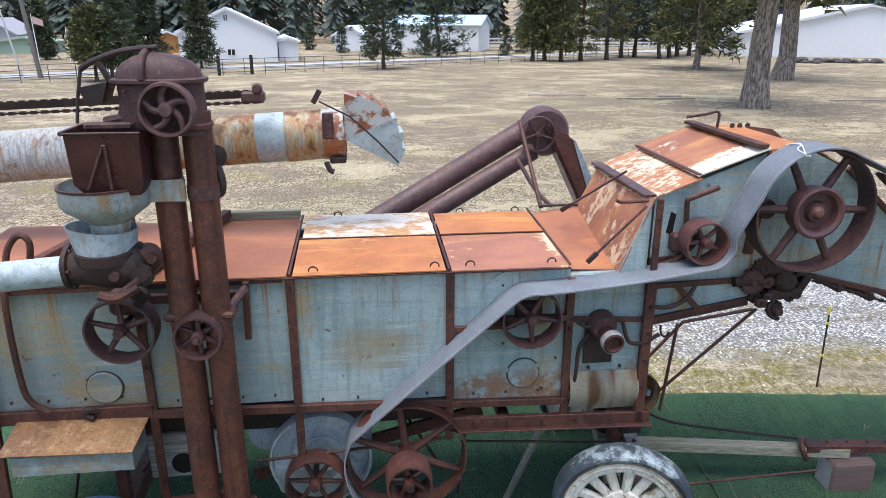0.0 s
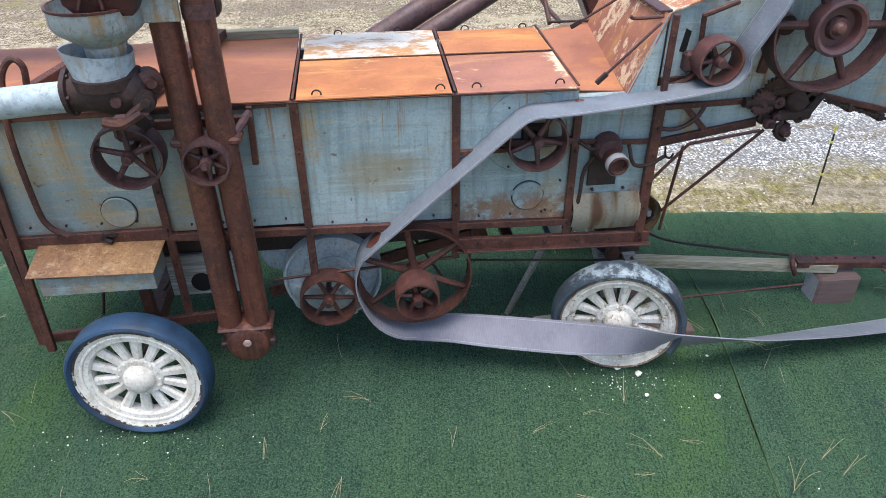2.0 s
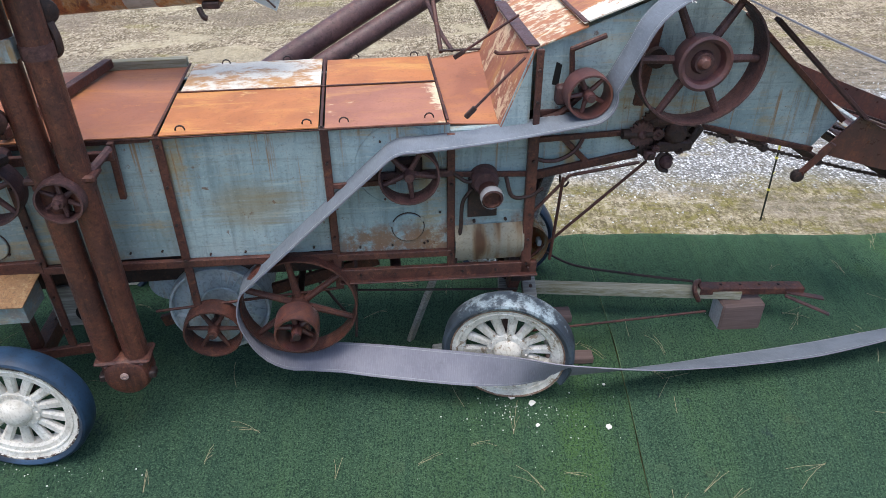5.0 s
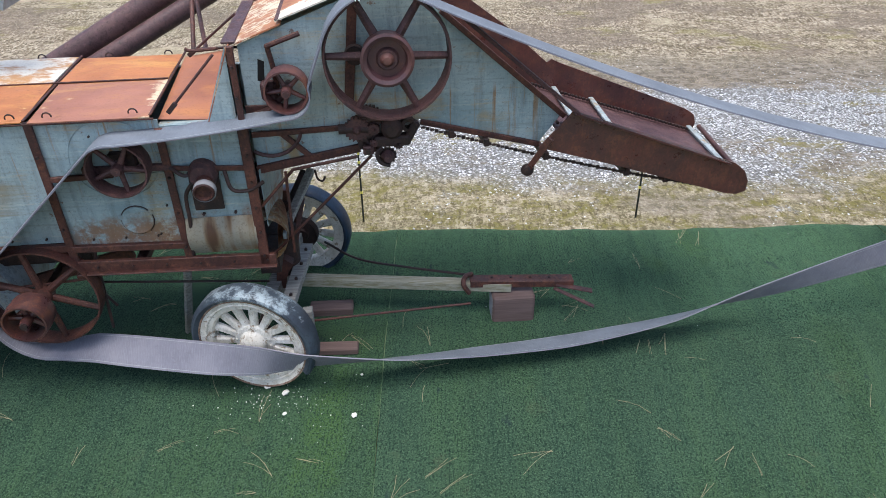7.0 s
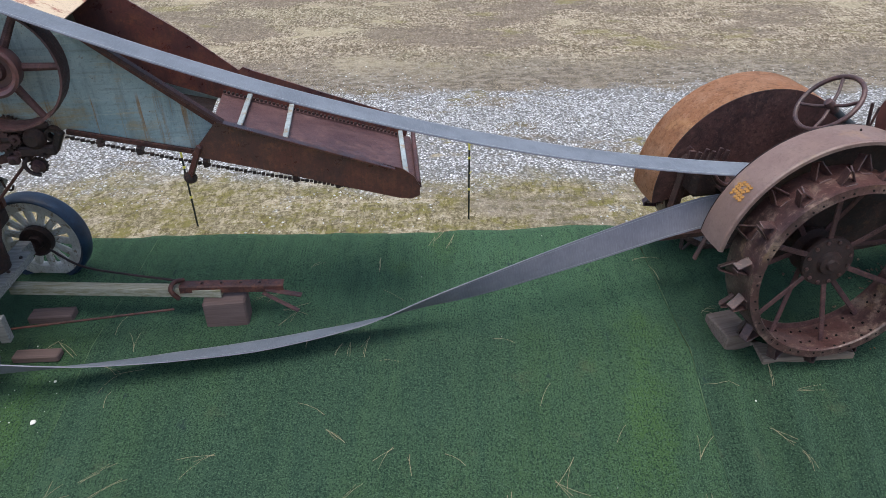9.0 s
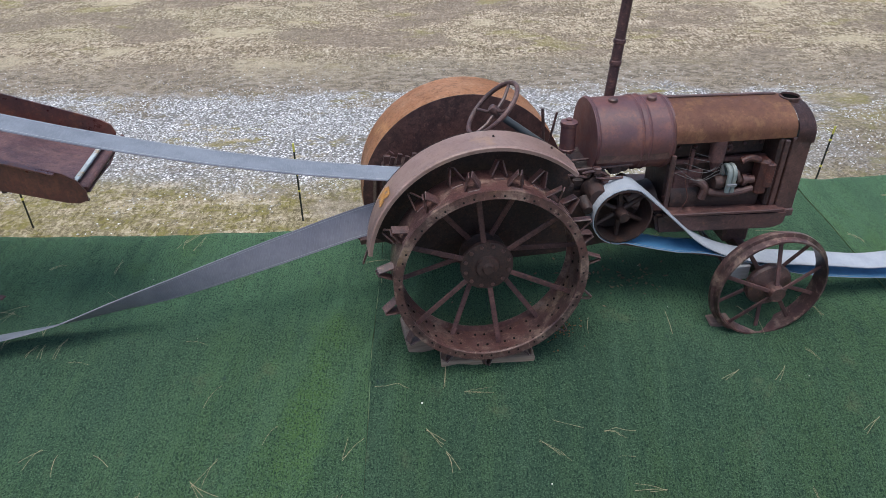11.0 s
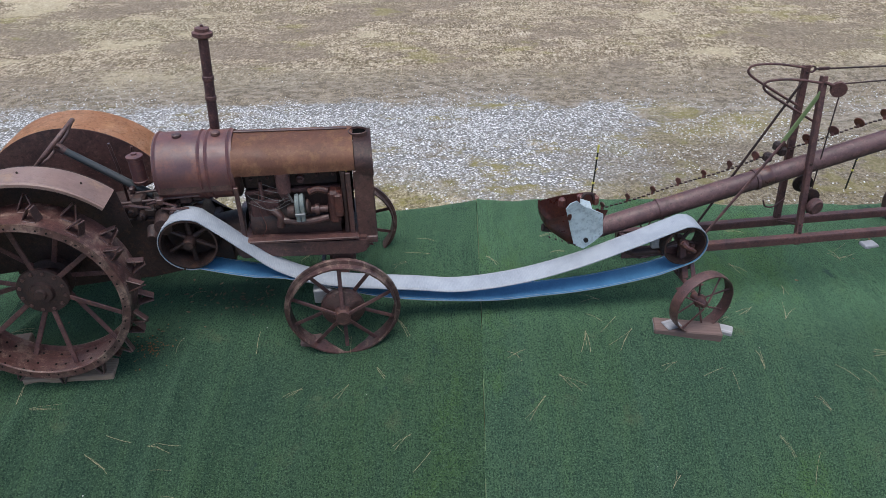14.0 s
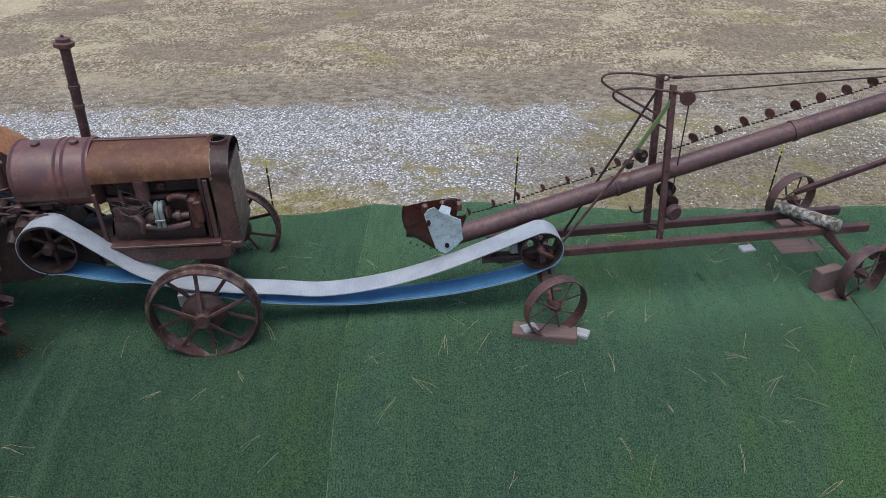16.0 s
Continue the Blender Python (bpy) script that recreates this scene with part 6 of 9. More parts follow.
part("tongue", beam(B(), (0.55, 0.42, 0.635), (1.98, 0.22, 0.595), 0.075, 0.062), MOSSWOOD, th, "mossy weathered timber drawbar")
bm = B()
beam(bm, (1.70, 0.26, 0.652), (2.40, 0.205, 0.632), 0.075, 0.014)
beam(bm, (1.70, 0.222, 0.63), (2.40, 0.168, 0.612), 0.012, 0.05)
p = part("drawbar_iron", bm, REDIRON, th, "rusted drawbar iron")
bolts(p, [(1.85 + 0.13 * i, 0.25 - 0.010 * i, 0.652 - 0.004 * i) for i in range(4)], 0.012, DARKIRON, (0, 0, 1))
part("drawbar_clip", bent(B(), smooth_line([(1.69, 0.20, 0.575), (1.65, 0.20, 0.65), (1.67, 0.25, 0.68), (1.72, 0.30, 0.66)], 4), 0.017, 8), REDIRON, th)
part("hitch_tail", beam(B(), (2.28, 0.18, 0.61), (2.52, 0.12, 0.575), 0.045, 0.012), IRON, th)
part("hitch_tail", beam(B(), (2.26, 0.15, 0.60), (2.50, 0.0, 0.535), 0.03, 0.012), IRON, th)
part("pull_cable", bent(B(), smooth_line([(0.72, 0.75, 0.72), (0.95, 0.62, 0.64), (1.3, 0.45, 0.65), (1.68, 0.3, 0.66)], 6), 0.009, 7), DARKIRON, th)
part("brake_rod", rod(B(), (0.55, 0.1, 0.52), (1.68, 0.08, 0.58), 0.008), REDIRON, th)
for a, b in (((1.10, 0.06, 1.70), (0.471, 0.10, 1.065)), ((1.02, -0.03, 1.74), (0.66, 0.02, 1.66)), ((0.66, 0.02, 1.66), (0.46, 0.0, 1.45)), ((0.62, 0.0, 1.66), (0.60, 0.05, 1.1))):
    part("stay_rod", rod(B(), a, b, 0.009), REDIRON, th)

# feeder trough with its slatted apron
def trough_w(u):
    return 1.845 + (u - 2.1) * (1.425 - 1.845) / 1.25


near = [(2.04, 1.73), (2.22, 1.935), (2.36, 1.86), (3.10, 1.605), (3.24, 1.555), (3.31, 1.50), (3.345, 1.43), (3.345, 1.365), (3.29, 1.345), (3.22, 1.355), (2.5, 1.59)]
part("trough_side", plate(B(), near, -0.03, 0.012), TROUGH, th, "rusted trough side")
part("trough_lip", beam(B(), (2.22, -0.035, 1.93), (3.2, -0.035, 1.56), 0.05, 0.012), TROUGH, th)
far = [(1.30, 2.60), (1.47, 2.58), (1.68, 2.42), (1.98, 2.20), (2.26, 1.955), (2.29, 1.975), (2.34, 1.95), (2.74, 1.79), (3.11, 1.646), (3.26, 1.585), (3.325, 1.54), (3.345, 1.48), (3.33, 1.41), (3.25, 1.39), (2.1, 1.78), (1.4, 2.05)]
part("trough_side", plate(B(), far, 0.755, 0.012), TROUGH, th, "tall rusted trough side")
part("trough_flange", beam(B(), (1.6, -0.03, 2.47), (2.25, -0.03, 1.92), 0.05, 0.02), IRON, th)
bm = B()
sheet(bm, [(2.14, 0.0, trough_w(2.14) - 0.01), (3.36, 0.0, trough_w(3.36) - 0.01), (3.36, 0.75, trough_w(3.36) - 0.01), (2.14, 0.75, trough_w(2.14) - 0.01)], 0.01, 6, 3, 0.0)
part("trough_floor", bm, PIPERUST, th)
for u in (2.29, 2.55, 3.27):
    part("apron_slat", beam(B(), (u, 0.02, trough_w(u) + 0.012), (u + 0.02, 0.74, trough_w(u) + 0.012), 0.032, 0.016), GALV_STAIN, th, "bright worn metal slat")
for v in (0.06, 0.70):
    bm = B()
    for i in range(46):
        u = 2.15 + 1.15 * i / 46
        box(bm, (u, v - 0.012, trough_w(u) + 0.002), (u + 0.016, v + 0.012, trough_w(u) + 0.016), 0)
    part("apron_chain", bm, DARKIRON, th)
bm = B()
for i in range(78):
    u = 1.38 + 1.95 * i / 78
    w = 1.885 - 0.02 - (u - 1.38) * 0.272
    w -= 0.03 * math.sin(math.pi * (u - 1.38) / 1.95)
    h = 0.008 if i % 2 else 0.004
    box(bm, (u, 0.02, w - h), (u + 0.021, 0.036, w + h), 0)
part("apron_chain", bm, DARKIRON, th)
for u in (1.55, 1.75, 2.10, 2.6, 2.85):
    w = 1.87 - (u - 1.38) * 0.272 - 0.03 * math.sin(math.pi * (u - 1.38) / 1.95)
    part("apron_slat", beam(B(), (u, 0.02, w), (u - 0.06, 0.72, w + 0.01), 0.03, 0.045), DARKIRON, th)
part("trough_roller", rod(B(), (3.34, 0.0, 1.43), (3.38, 0.76, 1.45), 0.016), IRON, th)
part("end_rod", bent(B(), [(3.31, 0.02, 1.38), (3.375, 0.4, 1.41), (3.37, 0.76, 1.45)], 0.008, 7), IRON, th)
part("lever_arm", beam(B(), (2.10, -0.045, 1.79), (2.0, 0.02, 1.58), 0.02, 0.035), TROUGH, th)
part("lever_ball", revolve(B(), (1.995, 0.03, 1.565), (0, -1, 0), [(0, 0.03), (0.03, 0.022), (0.04, 0), (0.03, -0.022), (0, -0.03)], 18), DARKIRON, th)


# ---------------------------------------------------------------- tractor (u forward, v away, w up)
RM = pose(6.468, 4.03, 0, 0, 0, 7.0)
tr = thing("tractor", "antique steel-wheeled tractor rusted brown all over, standing on planks", "tractor", RM, (0.9, 0, 0.35))


def steel_rear_wheel(c, side):
    """side -1: outer face towards -v."""
    c = Vector(c)
    R, h = 0.592, 0.15
    ax = Vector((0, side, -side * 0.06)).normalized()
    _, x, y = basis(ax)
    rim = part("rear_wheel", revolve(B(), c, ax, [(R, -h), (R, h), (R - 0.012, h), (R - 0.050, h + 0.004), (R - 0.055, h - 0.008), (R - 0.018, h - 0.014), (R - 0.014, -h + 0.014), (R - 0.05, -h + 0.008), (R - 0.05, -h)], 72, True), RIMRUST, tr, "spoked steel rear wheel with cleats")
    part("hub", revolve(B(), c, ax, [(0, 0.03), (0.03, 0.03), (0.04, 0.012), (0.07, 0.008), (0.08, -0.015), (0.165, -0.025), (0.17, -0.045), (0.09, -0.07), (0.09, -0.17), (0.15, -0.18), (0.15, -0.20), (0, -0.20)], 32), DARKIRON, rim)
    for i in range(12):
        q = 2 * math.pi * (i + 0.5) / 12
        part("hub_bolt", revolve(B(), c + (x * math.cos(q) + y * math.sin(q)) * 0.14 - ax * 0.026, ax, [(0.013, 0), (0.013, 0.012), (0.0, 0.016)], 6), TRACTOR, rim)
    for i in range(12):
        t = 2 * math.pi * (i + 0.25) / 12
        d = x * math.cos(t) + y * math.sin(t)
        s = 1 if i % 2 else -1
        part("spoke", beam(B(), c + d * 0.12 + ax * (-0.04 if s > 0 else -0.19), c + d * (R - 0.01) + ax * (0.02 if s > 0 else -0.07), 0.034, 0.013, ax, 0.004), IRON, rim)
    for i in range(30):
        t = 2 * math.pi * i / 30 + (0.08 if i % 2 else 0)
        d = x * math.cos(t) + y * math.sin(t)
        s = ax.cross(d)
        o = c + d * (R - 0.002) + ax * (0.065 if i % 2 else -0.055)
        bm = B()
        w, hgt, b = 0.045, 0.095, 0.05
        out = 1 if i % 2 else -1
        for k in (-1, 1):
            foot, tip = o + s * (k * w), o + s * (k * 0.008) + d * hgt + ax * out * 0.02
            beam(bm, foot, tip, b * 1.1, 0.010, s + d, 0.003)
        beam(bm, o - ax * b, o + ax * b, w * 1.6, 0.012, d, 0.003)
        part("cleat", bm, TRACTOR, rim)
    bm = B()
    for i in range(40):
        t = 2 * math.pi * (i + 0.3 * (i % 2)) / 40
        d = x * math.cos(t) + y * math.sin(t)
        revolve(bm, c + d * (R - 0.032) + ax * (h + 0.0035), ax, [(0.0065, -0.003), (0.0065, 0.001), (0.0, 0.001)], 8)
        for q in (-0.09, 0.02, 0.1):
            revolve(bm, c + d * (R - 0.018) + ax * q, d, [(0.008, -0.004), (0.008, 0.002), (0, 0.002)], 6)
    tagged(part("bolt_holes", bm, BLACK, rim), kind="stuff")
    return rim


steel_rear_wheel((-0.08, -0.655, 1.022), -1)
steel_rear_wheel((-0.04, 0.66, 0.97), 1)


def steel_front_wheel(c, side):
    c = Vector(c)
    R, h = 0.384, 0.065
    ax = Vector((0, side, 0))
    _, x, y = basis(ax)
    rim = part("front_wheel", revolve(B(), c, ax, [(R - 0.012, -h), (R, -h), (R + 0.004, -0.015), (R + 0.03, -0.012), (R + 0.03, 0.012), (R + 0.004, 0.015), (R, h), (R - 0.012, h), (R - 0.016, 0)], 64, True), RIMRUST, tr, "spoked steel front wheel")
    part("hub", revolve(B(), c, ax, [(0, 0.13), (0.035, 0.128), (0.052, 0.13), (0.055, 0.09), (0.06, 0.05), (0.15, 0.02), (0.16, 0.0), (0.155, -0.03), (0.09, -0.05), (0.07, -0.10), (0, -0.10)], 30), TRACTOR, rim)
    for i in range(10):
        t = 2 * math.pi * (i + 0.5) / 10
        d = x * math.cos(t) + y * math.sin(t)
        s = 0.045 if i % 2 else -0.02
        part("spoke", beam(B(), c + d * 0.05 + ax * (0.09 if i % 2 else -0.04), c + d * (R - 0.005) + ax * 0.0, 0.028, 0.012, ax, 0.003), IRON, rim)
    return rim


steel_front_wheel((1.868, -0.625, 0.660), -1)
steel_front_wheel((1.93, 0.55, 0.665), 1)
part("front_axle", beam(B(), (1.87, -0.6, 0.68), (1.92, 0.52, 0.67), 0.07, 0.08), TRACTOR, tr)
part("axle_pivot", box(B(), (1.78, -0.12, 0.68), (1.98, 0.12, 0.93), 0.02), TRACTOR, tr)
part("radius_rod", beam(B(), (1.83, -0.35, 0.70), (0.85, -0.12, 0.80), 0.03, 0.03), TRACTOR, tr)
part("radius_rod", beam(B(), (1.83, 0.35, 0.70), (0.85, 0.12, 0.80), 0.03, 0.03), TRACTOR, tr)
part("tie_arm", box(B(), (1.66, -0.50, 0.62), (1.80, -0.40, 0.74), 0.01), GREYBLOCK, tr)
part("tie_arm", beam(B(), (1.70, -0.45, 0.66), (1.74, 0.45, 0.66), 0.03, 0.03), TRACTOR, tr)

# chassis tub and rear housing
bm = B()
plate(bm, [(1.12, 1.09), (2.10, 1.04), (2.09, 0.93), (2.02, 0.90), (1.16, 0.94)], -0.315, 0.63)
bmesh.ops.bevel(bm, geom=list(bm.edges), offset=0.018, segments=2, affect="EDGES")
part("frame_tub", bm, TRACTOR, tr)
part("frame_flange", box(B(), (1.18, -0.33, 1.065), (2.02, -0.26, 1.085), 0.004, Matrix.Rotation(0.035, 4, "Y") @ Matrix.Translation((-0.037, 0, 0.05))), TRACTOR, tr)
bm = B()
plate(bm, [(-0.42, 1.22), (0.35, 1.30), (0.88, 1.28), (0.96, 1.08), (1.14, 1.06), (1.14, 0.86), (0.5, 0.80), (-0.2, 0.74), (-0.45, 0.9)], -0.23, 0.46)
bmesh.ops.bevel(bm, geom=list(bm.edges), offset=0.04, segments=2, affect="EDGES")
part("gear_housing", bm, DARKIRON, tr)
part("axle_housing", rod(B(), (-0.07, -0.55, 1.01), (-0.04, 0.55, 1.0), 0.10, n=20), DARKIRON, tr)
part("platform", box(B(), (-0.5, -0.32, 1.20), (0.25, 0.32, 1.225), 0.004), TRACTOR, tr)
part("seat_spring", bent(B(), smooth_line([(-0.2, 0, 1.24), (-0.5, 0, 1.26), (-0.62, 0, 1.40)], 4), 0.02, 8), TRACTOR, tr)
part("drawbar", beam(B(), (-0.3, 0.05, 0.88), (-0.85, 0.08, 0.84), 0.07, 0.04), TRACTOR, tr)
for a, b in (((-0.62, 0.25, 1.40), (-0.68, 0.25, 0.85)), ((-0.70, 0.18, 1.30), (-0.72, 0.22, 0.98)), ((-0.58, 0.35, 1.38), (-0.72, 0.38, 1.2))):
    part("hitch_bar", beam(B(), a, b, 0.03, 0.045), TRACTOR, tr)
part("rear_casting", box(B(), (-0.66, 0.08, 1.12), (-0.42, 0.36, 1.34), 0.03), DARKIRON, tr)
for i in range(5):
    part("quadrant_tooth", beam(B(), (-0.60 + 0.05 * i, 0.22, 1.33), (-0.58 + 0.05 * i, 0.22, 1.40 + 0.02 * (i % 2)), 0.02, 0.03), TRACTOR, tr)
part("fender_stay", beam(B(), (-0.74, -0.40, 1.25), (-0.84, -0.42, 0.98), 0.035, 0.012, (1, 0, 0)), TRACTOR, tr)

# fenders: crown sheet and inner apron
def fender(v0, v1, mat, inner_v, inner_mat, c=(0.0, 1.085), R=0.745, a0=44.0, a1=190.0):
    n = 40
    bm = B()
    lip = 1 if v1 > v0 else -1
    prof = [(v0, 0.0), (v0 + lip * 0.02, 0.004), ((v0 + v1) / 2, 0.012), (v1 - lip * 0.03, 0.004), (v1 - lip * 0.014, 0.008), (v1, 0.0), (v1, -0.02)]
    rows = []
    for i in range(n + 1):
        t = radians(a0 + (a1 - a0) * i / n)
        rows.append([bm.verts.new((c[0] + math.cos(t) * (R + r), v, c[1] + math.sin(t) * (R + r))) for v, r in prof])
    for i in range(n):
        for j in range(len(prof) - 1):
            bm.faces.new([rows[i][j], rows[i + 1][j], rows[i + 1][j + 1], rows[i][j + 1]])
    bmesh.ops.solidify(bm, geom=list(bm.faces), thickness=0.004)
    f = part("fender", bm, mat, tr, "rusted sheet-steel fender")
    out = [(c[0] + math.cos(t) * R, c[1] + math.sin(t) * R) for t in [radians(a0 + (a1 - a0) * i / n) for i in range(n + 1)]]
    out += [(-0.55, 1.0), (0.0, 1.05), (0.5, 1.30)]
    part("fender_apron", plate(B(), out, inner_v, 0.005), inner_mat, f, "dark rusted fender apron")
    return f


f1 = fender(-0.36, -0.61, FENDER, -0.355, DARKIRON, c=(-0.06, 1.06), R=0.745, a0=46, a1=173)
fender(0.35, 0.70, FARFENDER, 0.345, TRACTOR, c=(-0.06, 1.02), R=0.745, a0=20, a1=185)
bm = B()
for i in range(5):
    for j in range(5):
        if (i + j * 3) % 7:
            t = radians(142.5 + i * 1.7)
            a = Vector((-0.06 + math.cos(t) * 0.7595, -0.43 - 0.024 * j, 1.06 + math.sin(t) * 0.7595))
            beam(bm, a, a + Vector((0.009, -0.020, 0.012)), 0.016, 0.003, (-0.8, 0, 0.6), 0)
part("paint_mark", bm, plain("worn_orange_mark", (0.45, 0.22, 0.06)), f1, "worn patch of orange paint")
bolts(f1, [(-0.06 + math.cos(t) * 0.757, -0.48, 1.06 + math.sin(t) * 0.757) for t in (radians(88), radians(60))], 0.007, DARKIRON, (0, 0, 1))

# steering wheel and column
sc, sa = Vector((0.045, -0.055, 1.815)), Vector((-0.70, 0.0, 0.714))
_, sx, sy = basis(sa)
sw = part("steering_wheel", bent(B(), [sc + (sx * math.cos(t) + sy * math.sin(t)) * 0.205 for t in np.linspace(0, 2 * math.pi, 36, endpoint=False)], 0.0155, 10, True), TRACTOR, tr, "rusted four-spoke steering wheel")
part("hub", revolve(B(), sc - sa * 0.03, sa, [(0, 0.05), (0.025, 0.045), (0.032, 0.02), (0.03, -0.05), (0, -0.05)], 16), TRACTOR, sw)
for i in range(4):
    t = 0.5 + math.pi / 2 * i
    d = sx * math.cos(t) + sy * math.sin(t)
    part("spoke", bent(B(), [sc - sa * 0.03 + d * 0.02, sc - sa * 0.028 + d * 0.10, sc + d * 0.20], 0.011, 8), TRACTOR, sw)
part("steering_column", rod(B(), sc - sa * 0.05, (0.66, -0.07, 1.34), 0.024, 0.030), plain("blue_grey_steel", (0.055, 0.062, 0.066), 0.45), tr)
part("steering_box", box(B(), (0.58, -0.12, 1.28), (0.76, 0.08, 1.42), 0.03), DARKIRON, tr)
part("gear_lever", bent(B(), smooth_line([(0.40, -0.02, 1.28), (0.40, -0.02, 1.55), (0.38, -0.02, 1.78)], 4), 0.011, 7), TRACTOR, tr)
part("control_rod", rod(B(), (0.42, 0.05, 1.3), (0.50, 0.05, 1.72), 0.008), TRACTOR, tr)
part("control_rod", rod(B(), (0.46, -0.12, 1.44), (0.70, -0.12, 1.45), 0.008), TRACTOR, tr)

# fuel tank, hood, radiator
def oval(bm, u0, u1, ry, rz, wc, n=40, drop=0.0, ends=True, bead=()):
    us = [u0] + [x for b in bead for x in (b - 0.012, b, b + 0.012)] + [u1]
    bump = {b: 0.010 for b in bead}
    rows = []
    for u in us:
        k = bump.get(u, 0.0)
        f = (u - u0) / (u1 - u0)
        rows.append([bm.verts.new((u, (ry + k) * math.cos(t), wc - drop * f + (rz + k) * math.sin(t))) for t in [2 * math.pi * i / n for i in range(n)]])
    for p, q in zip(rows, rows[1:]):
        for i in range(n):
            bm.faces.new([p[i], p[(i + 1) % n], q[(i + 1) % n], q[i]])
    if ends:
        bm.faces.new(rows[0]); bm.faces.new(rows[-1])
    return bm


tank = part("fuel_tank", oval(B(), 0.685, 1.212, 0.262, 0.235, 1.575, 44, 0.01, True, (0.70, 0.99, 1.04, 1.185)), TANK, tr, "rusted barrel-shaped fuel tank")
for u in (0.84, 1.10):
    part("filler_cap", revolve(B(), (u, -0.03, 1.80), (0, 0, 1), [(0.032, 0), (0.032, 0.018), (0.026, 0.024), (0, 0.024)], 18), TRACTOR, tank)
for s in (-1, 1):
    part("tank_skirt", box(B(), (0.69, s * 0.25 - 0.006, 1.475), (1.19, s * 0.25 + 0.006, 1.56), 0.003), TRACTOR, tr)
def hood_arc(bm, u0, u1, ry, rz, wc0, wc1, base0, base1, n=22):
    rows = []
    for u, wc, b in ((u0, wc0, base0), (u1, wc1, base1)):
        row = [(-ry, b)] + [(-ry * math.cos(t), wc + rz * math.sin(t)) for t in np.linspace(0, math.pi, n)] + [(ry, b)]
        rows.append([bm.verts.new((u, v, w)) for v, w in row])
    for i in range(len(rows[0]) - 1):
        bm.faces.new([rows[0][i], rows[0][i + 1], rows[1][i + 1], rows[1][i]])
    bmesh.ops.solidify(bm, geom=list(bm.faces), thickness=0.006)
    return bm


hd = part("hood", hood_arc(B(), 1.205, 2.035, 0.258, 0.155, 1.625, 1.60, 1.575, 1.565), HOODRUST, tr, "orange-brown rusted engine hood")
part("hood_ridge", beam(B(), (1.21, 0.03, 1.786), (2.0, 0.03, 1.762), 0.02, 0.012), TRACTOR, hd)
rad = part("radiator_top", hood_arc(B(), 2.04, 2.165, 0.27, 0.165, 1.585, 1.565, 1.54, 1.52), TRACTOR, tr, "rusted radiator with an open filler")
part("filler_neck", revolve(B(), (2.075, -0.02, 1.730), (0, 0, 1), [(0.066, -0.02), (0.068, 0.030), (0.063, 0.033), (0.060, 0.0)], 24, True), TRACTOR, rad)
# black disc over the closed top, painted as the shaded opening
part("filler_hole", revolve(B(), (2.075, -0.02, 1.748), (0, 0, 1), [(0.059, -0.004), (0.059, 0.001), (0, 0.001)], 24), VOID, rad)
part("radiator_side", box(B(), (2.02, -0.265, 1.02), (2.155, -0.235, 1.56), 0.006), TRACTOR, rad)
part("radiator_side", box(B(), (2.02, 0.235, 1.02), (2.155, 0.265, 1.56), 0.006), TRACTOR, rad)
part("radiator_core", box(B(), (2.08, -0.235, 1.05), (2.145, 0.235, 1.55), 0.002), plain("green_grey_core", (0.06, 0.085, 0.08), 0.7), rad)
part("core_edge", box(B(), (2.148, -0.25, 1.02), (2.16, 0.25, 1.60), 0.003), TRACTOR, rad)
part("radiator_foot", box(B(), (2.0, -0.28, 0.97), (2.16, 0.28, 1.03), 0.008), TRACTOR, rad)
part("side_post", box(B(), (1.195, -0.275, 1.08), (1.225, -0.25, 1.50), 0.004), TRACTOR, tr)
part("side_post", box(B(), (1.965, -0.27, 1.05), (2.0, -0.24, 1.55), 0.004), TRACTOR, tr)

# engine
en = part("engine_block", box(B(), (1.24, -0.15, 1.06), (1.93, 0.20, 1.40), 0.02), DARKIRON, tr)
part("cylinder_head", box(B(), (1.24, -0.13, 1.40), (1.92, 0.17, 1.53), 0.02), DARKIRON, en)
for i in range(6):
    part("head_stud", revolve(B(), (1.30 + 0.115 * i, -0.135, 1.49), (0, -1, 0), [(0.012, -0.01), (0.012, 0.01), (0, 0.014)], 6), IRON, en)
part("crankcase", rod(B(), (1.26, -0.05, 1.12), (1.9, -0.05, 1.11), 0.17, n=24), DARKIRON, en)
part("oil_bowl", rod(B(), (1.53, -0.215, 1.57), (1.53, -0.215, 1.42), 0.052, 0.050, 18), IRON, tr)
part("bowl_neck", rod(B(), (1.53, -0.215, 1.42), (1.53, -0.215, 1.34), 0.046, 0.016, 14), IRON, tr)
mg = part("magneto", revolve(B(), (1.585, -0.235, 1.265), (1, 0, 0), [(0, -0.05), (0.042, -0.05), (0.05, -0.03), (0.05, 0.0), (0.04, 0.005), (0.04, 0.06), (0, 0.06)], 22), DARKIRON, tr, "greasy magneto with a grey horseshoe magnet")
MAGNET = galvanised("grey_green_magnet", (0.24, 0.28, 0.27), 0.15)
for du in (0.0, 0.034):
    hs = [(1.610 + du, -0.295, 1.215)] + [(1.610 + du, -0.245 - 0.05 * math.cos(q), 1.335 + 0.05 * math.sin(q)) for q in np.linspace(0, math.pi, 9)] + [(1.610 + du, -0.195, 1.215)]
    part("magnet_bar", bent(B(), hs, 0.0165, 8), MAGNET, mg, "dull grey horseshoe magnet")
part("magnet_clamp", box(B(), (1.590, -0.318, 1.262), (1.664, -0.30, 1.282), 0.004), ALLOY, mg)
part("distributor", revolve(B(), (1.672, -0.245, 1.300), (1, 0, 0), [(0, 0.0), (0.052, 0.0), (0.055, 0.014), (0.03, 0.03), (0, 0.03)], 20), DARKIRON, mg)
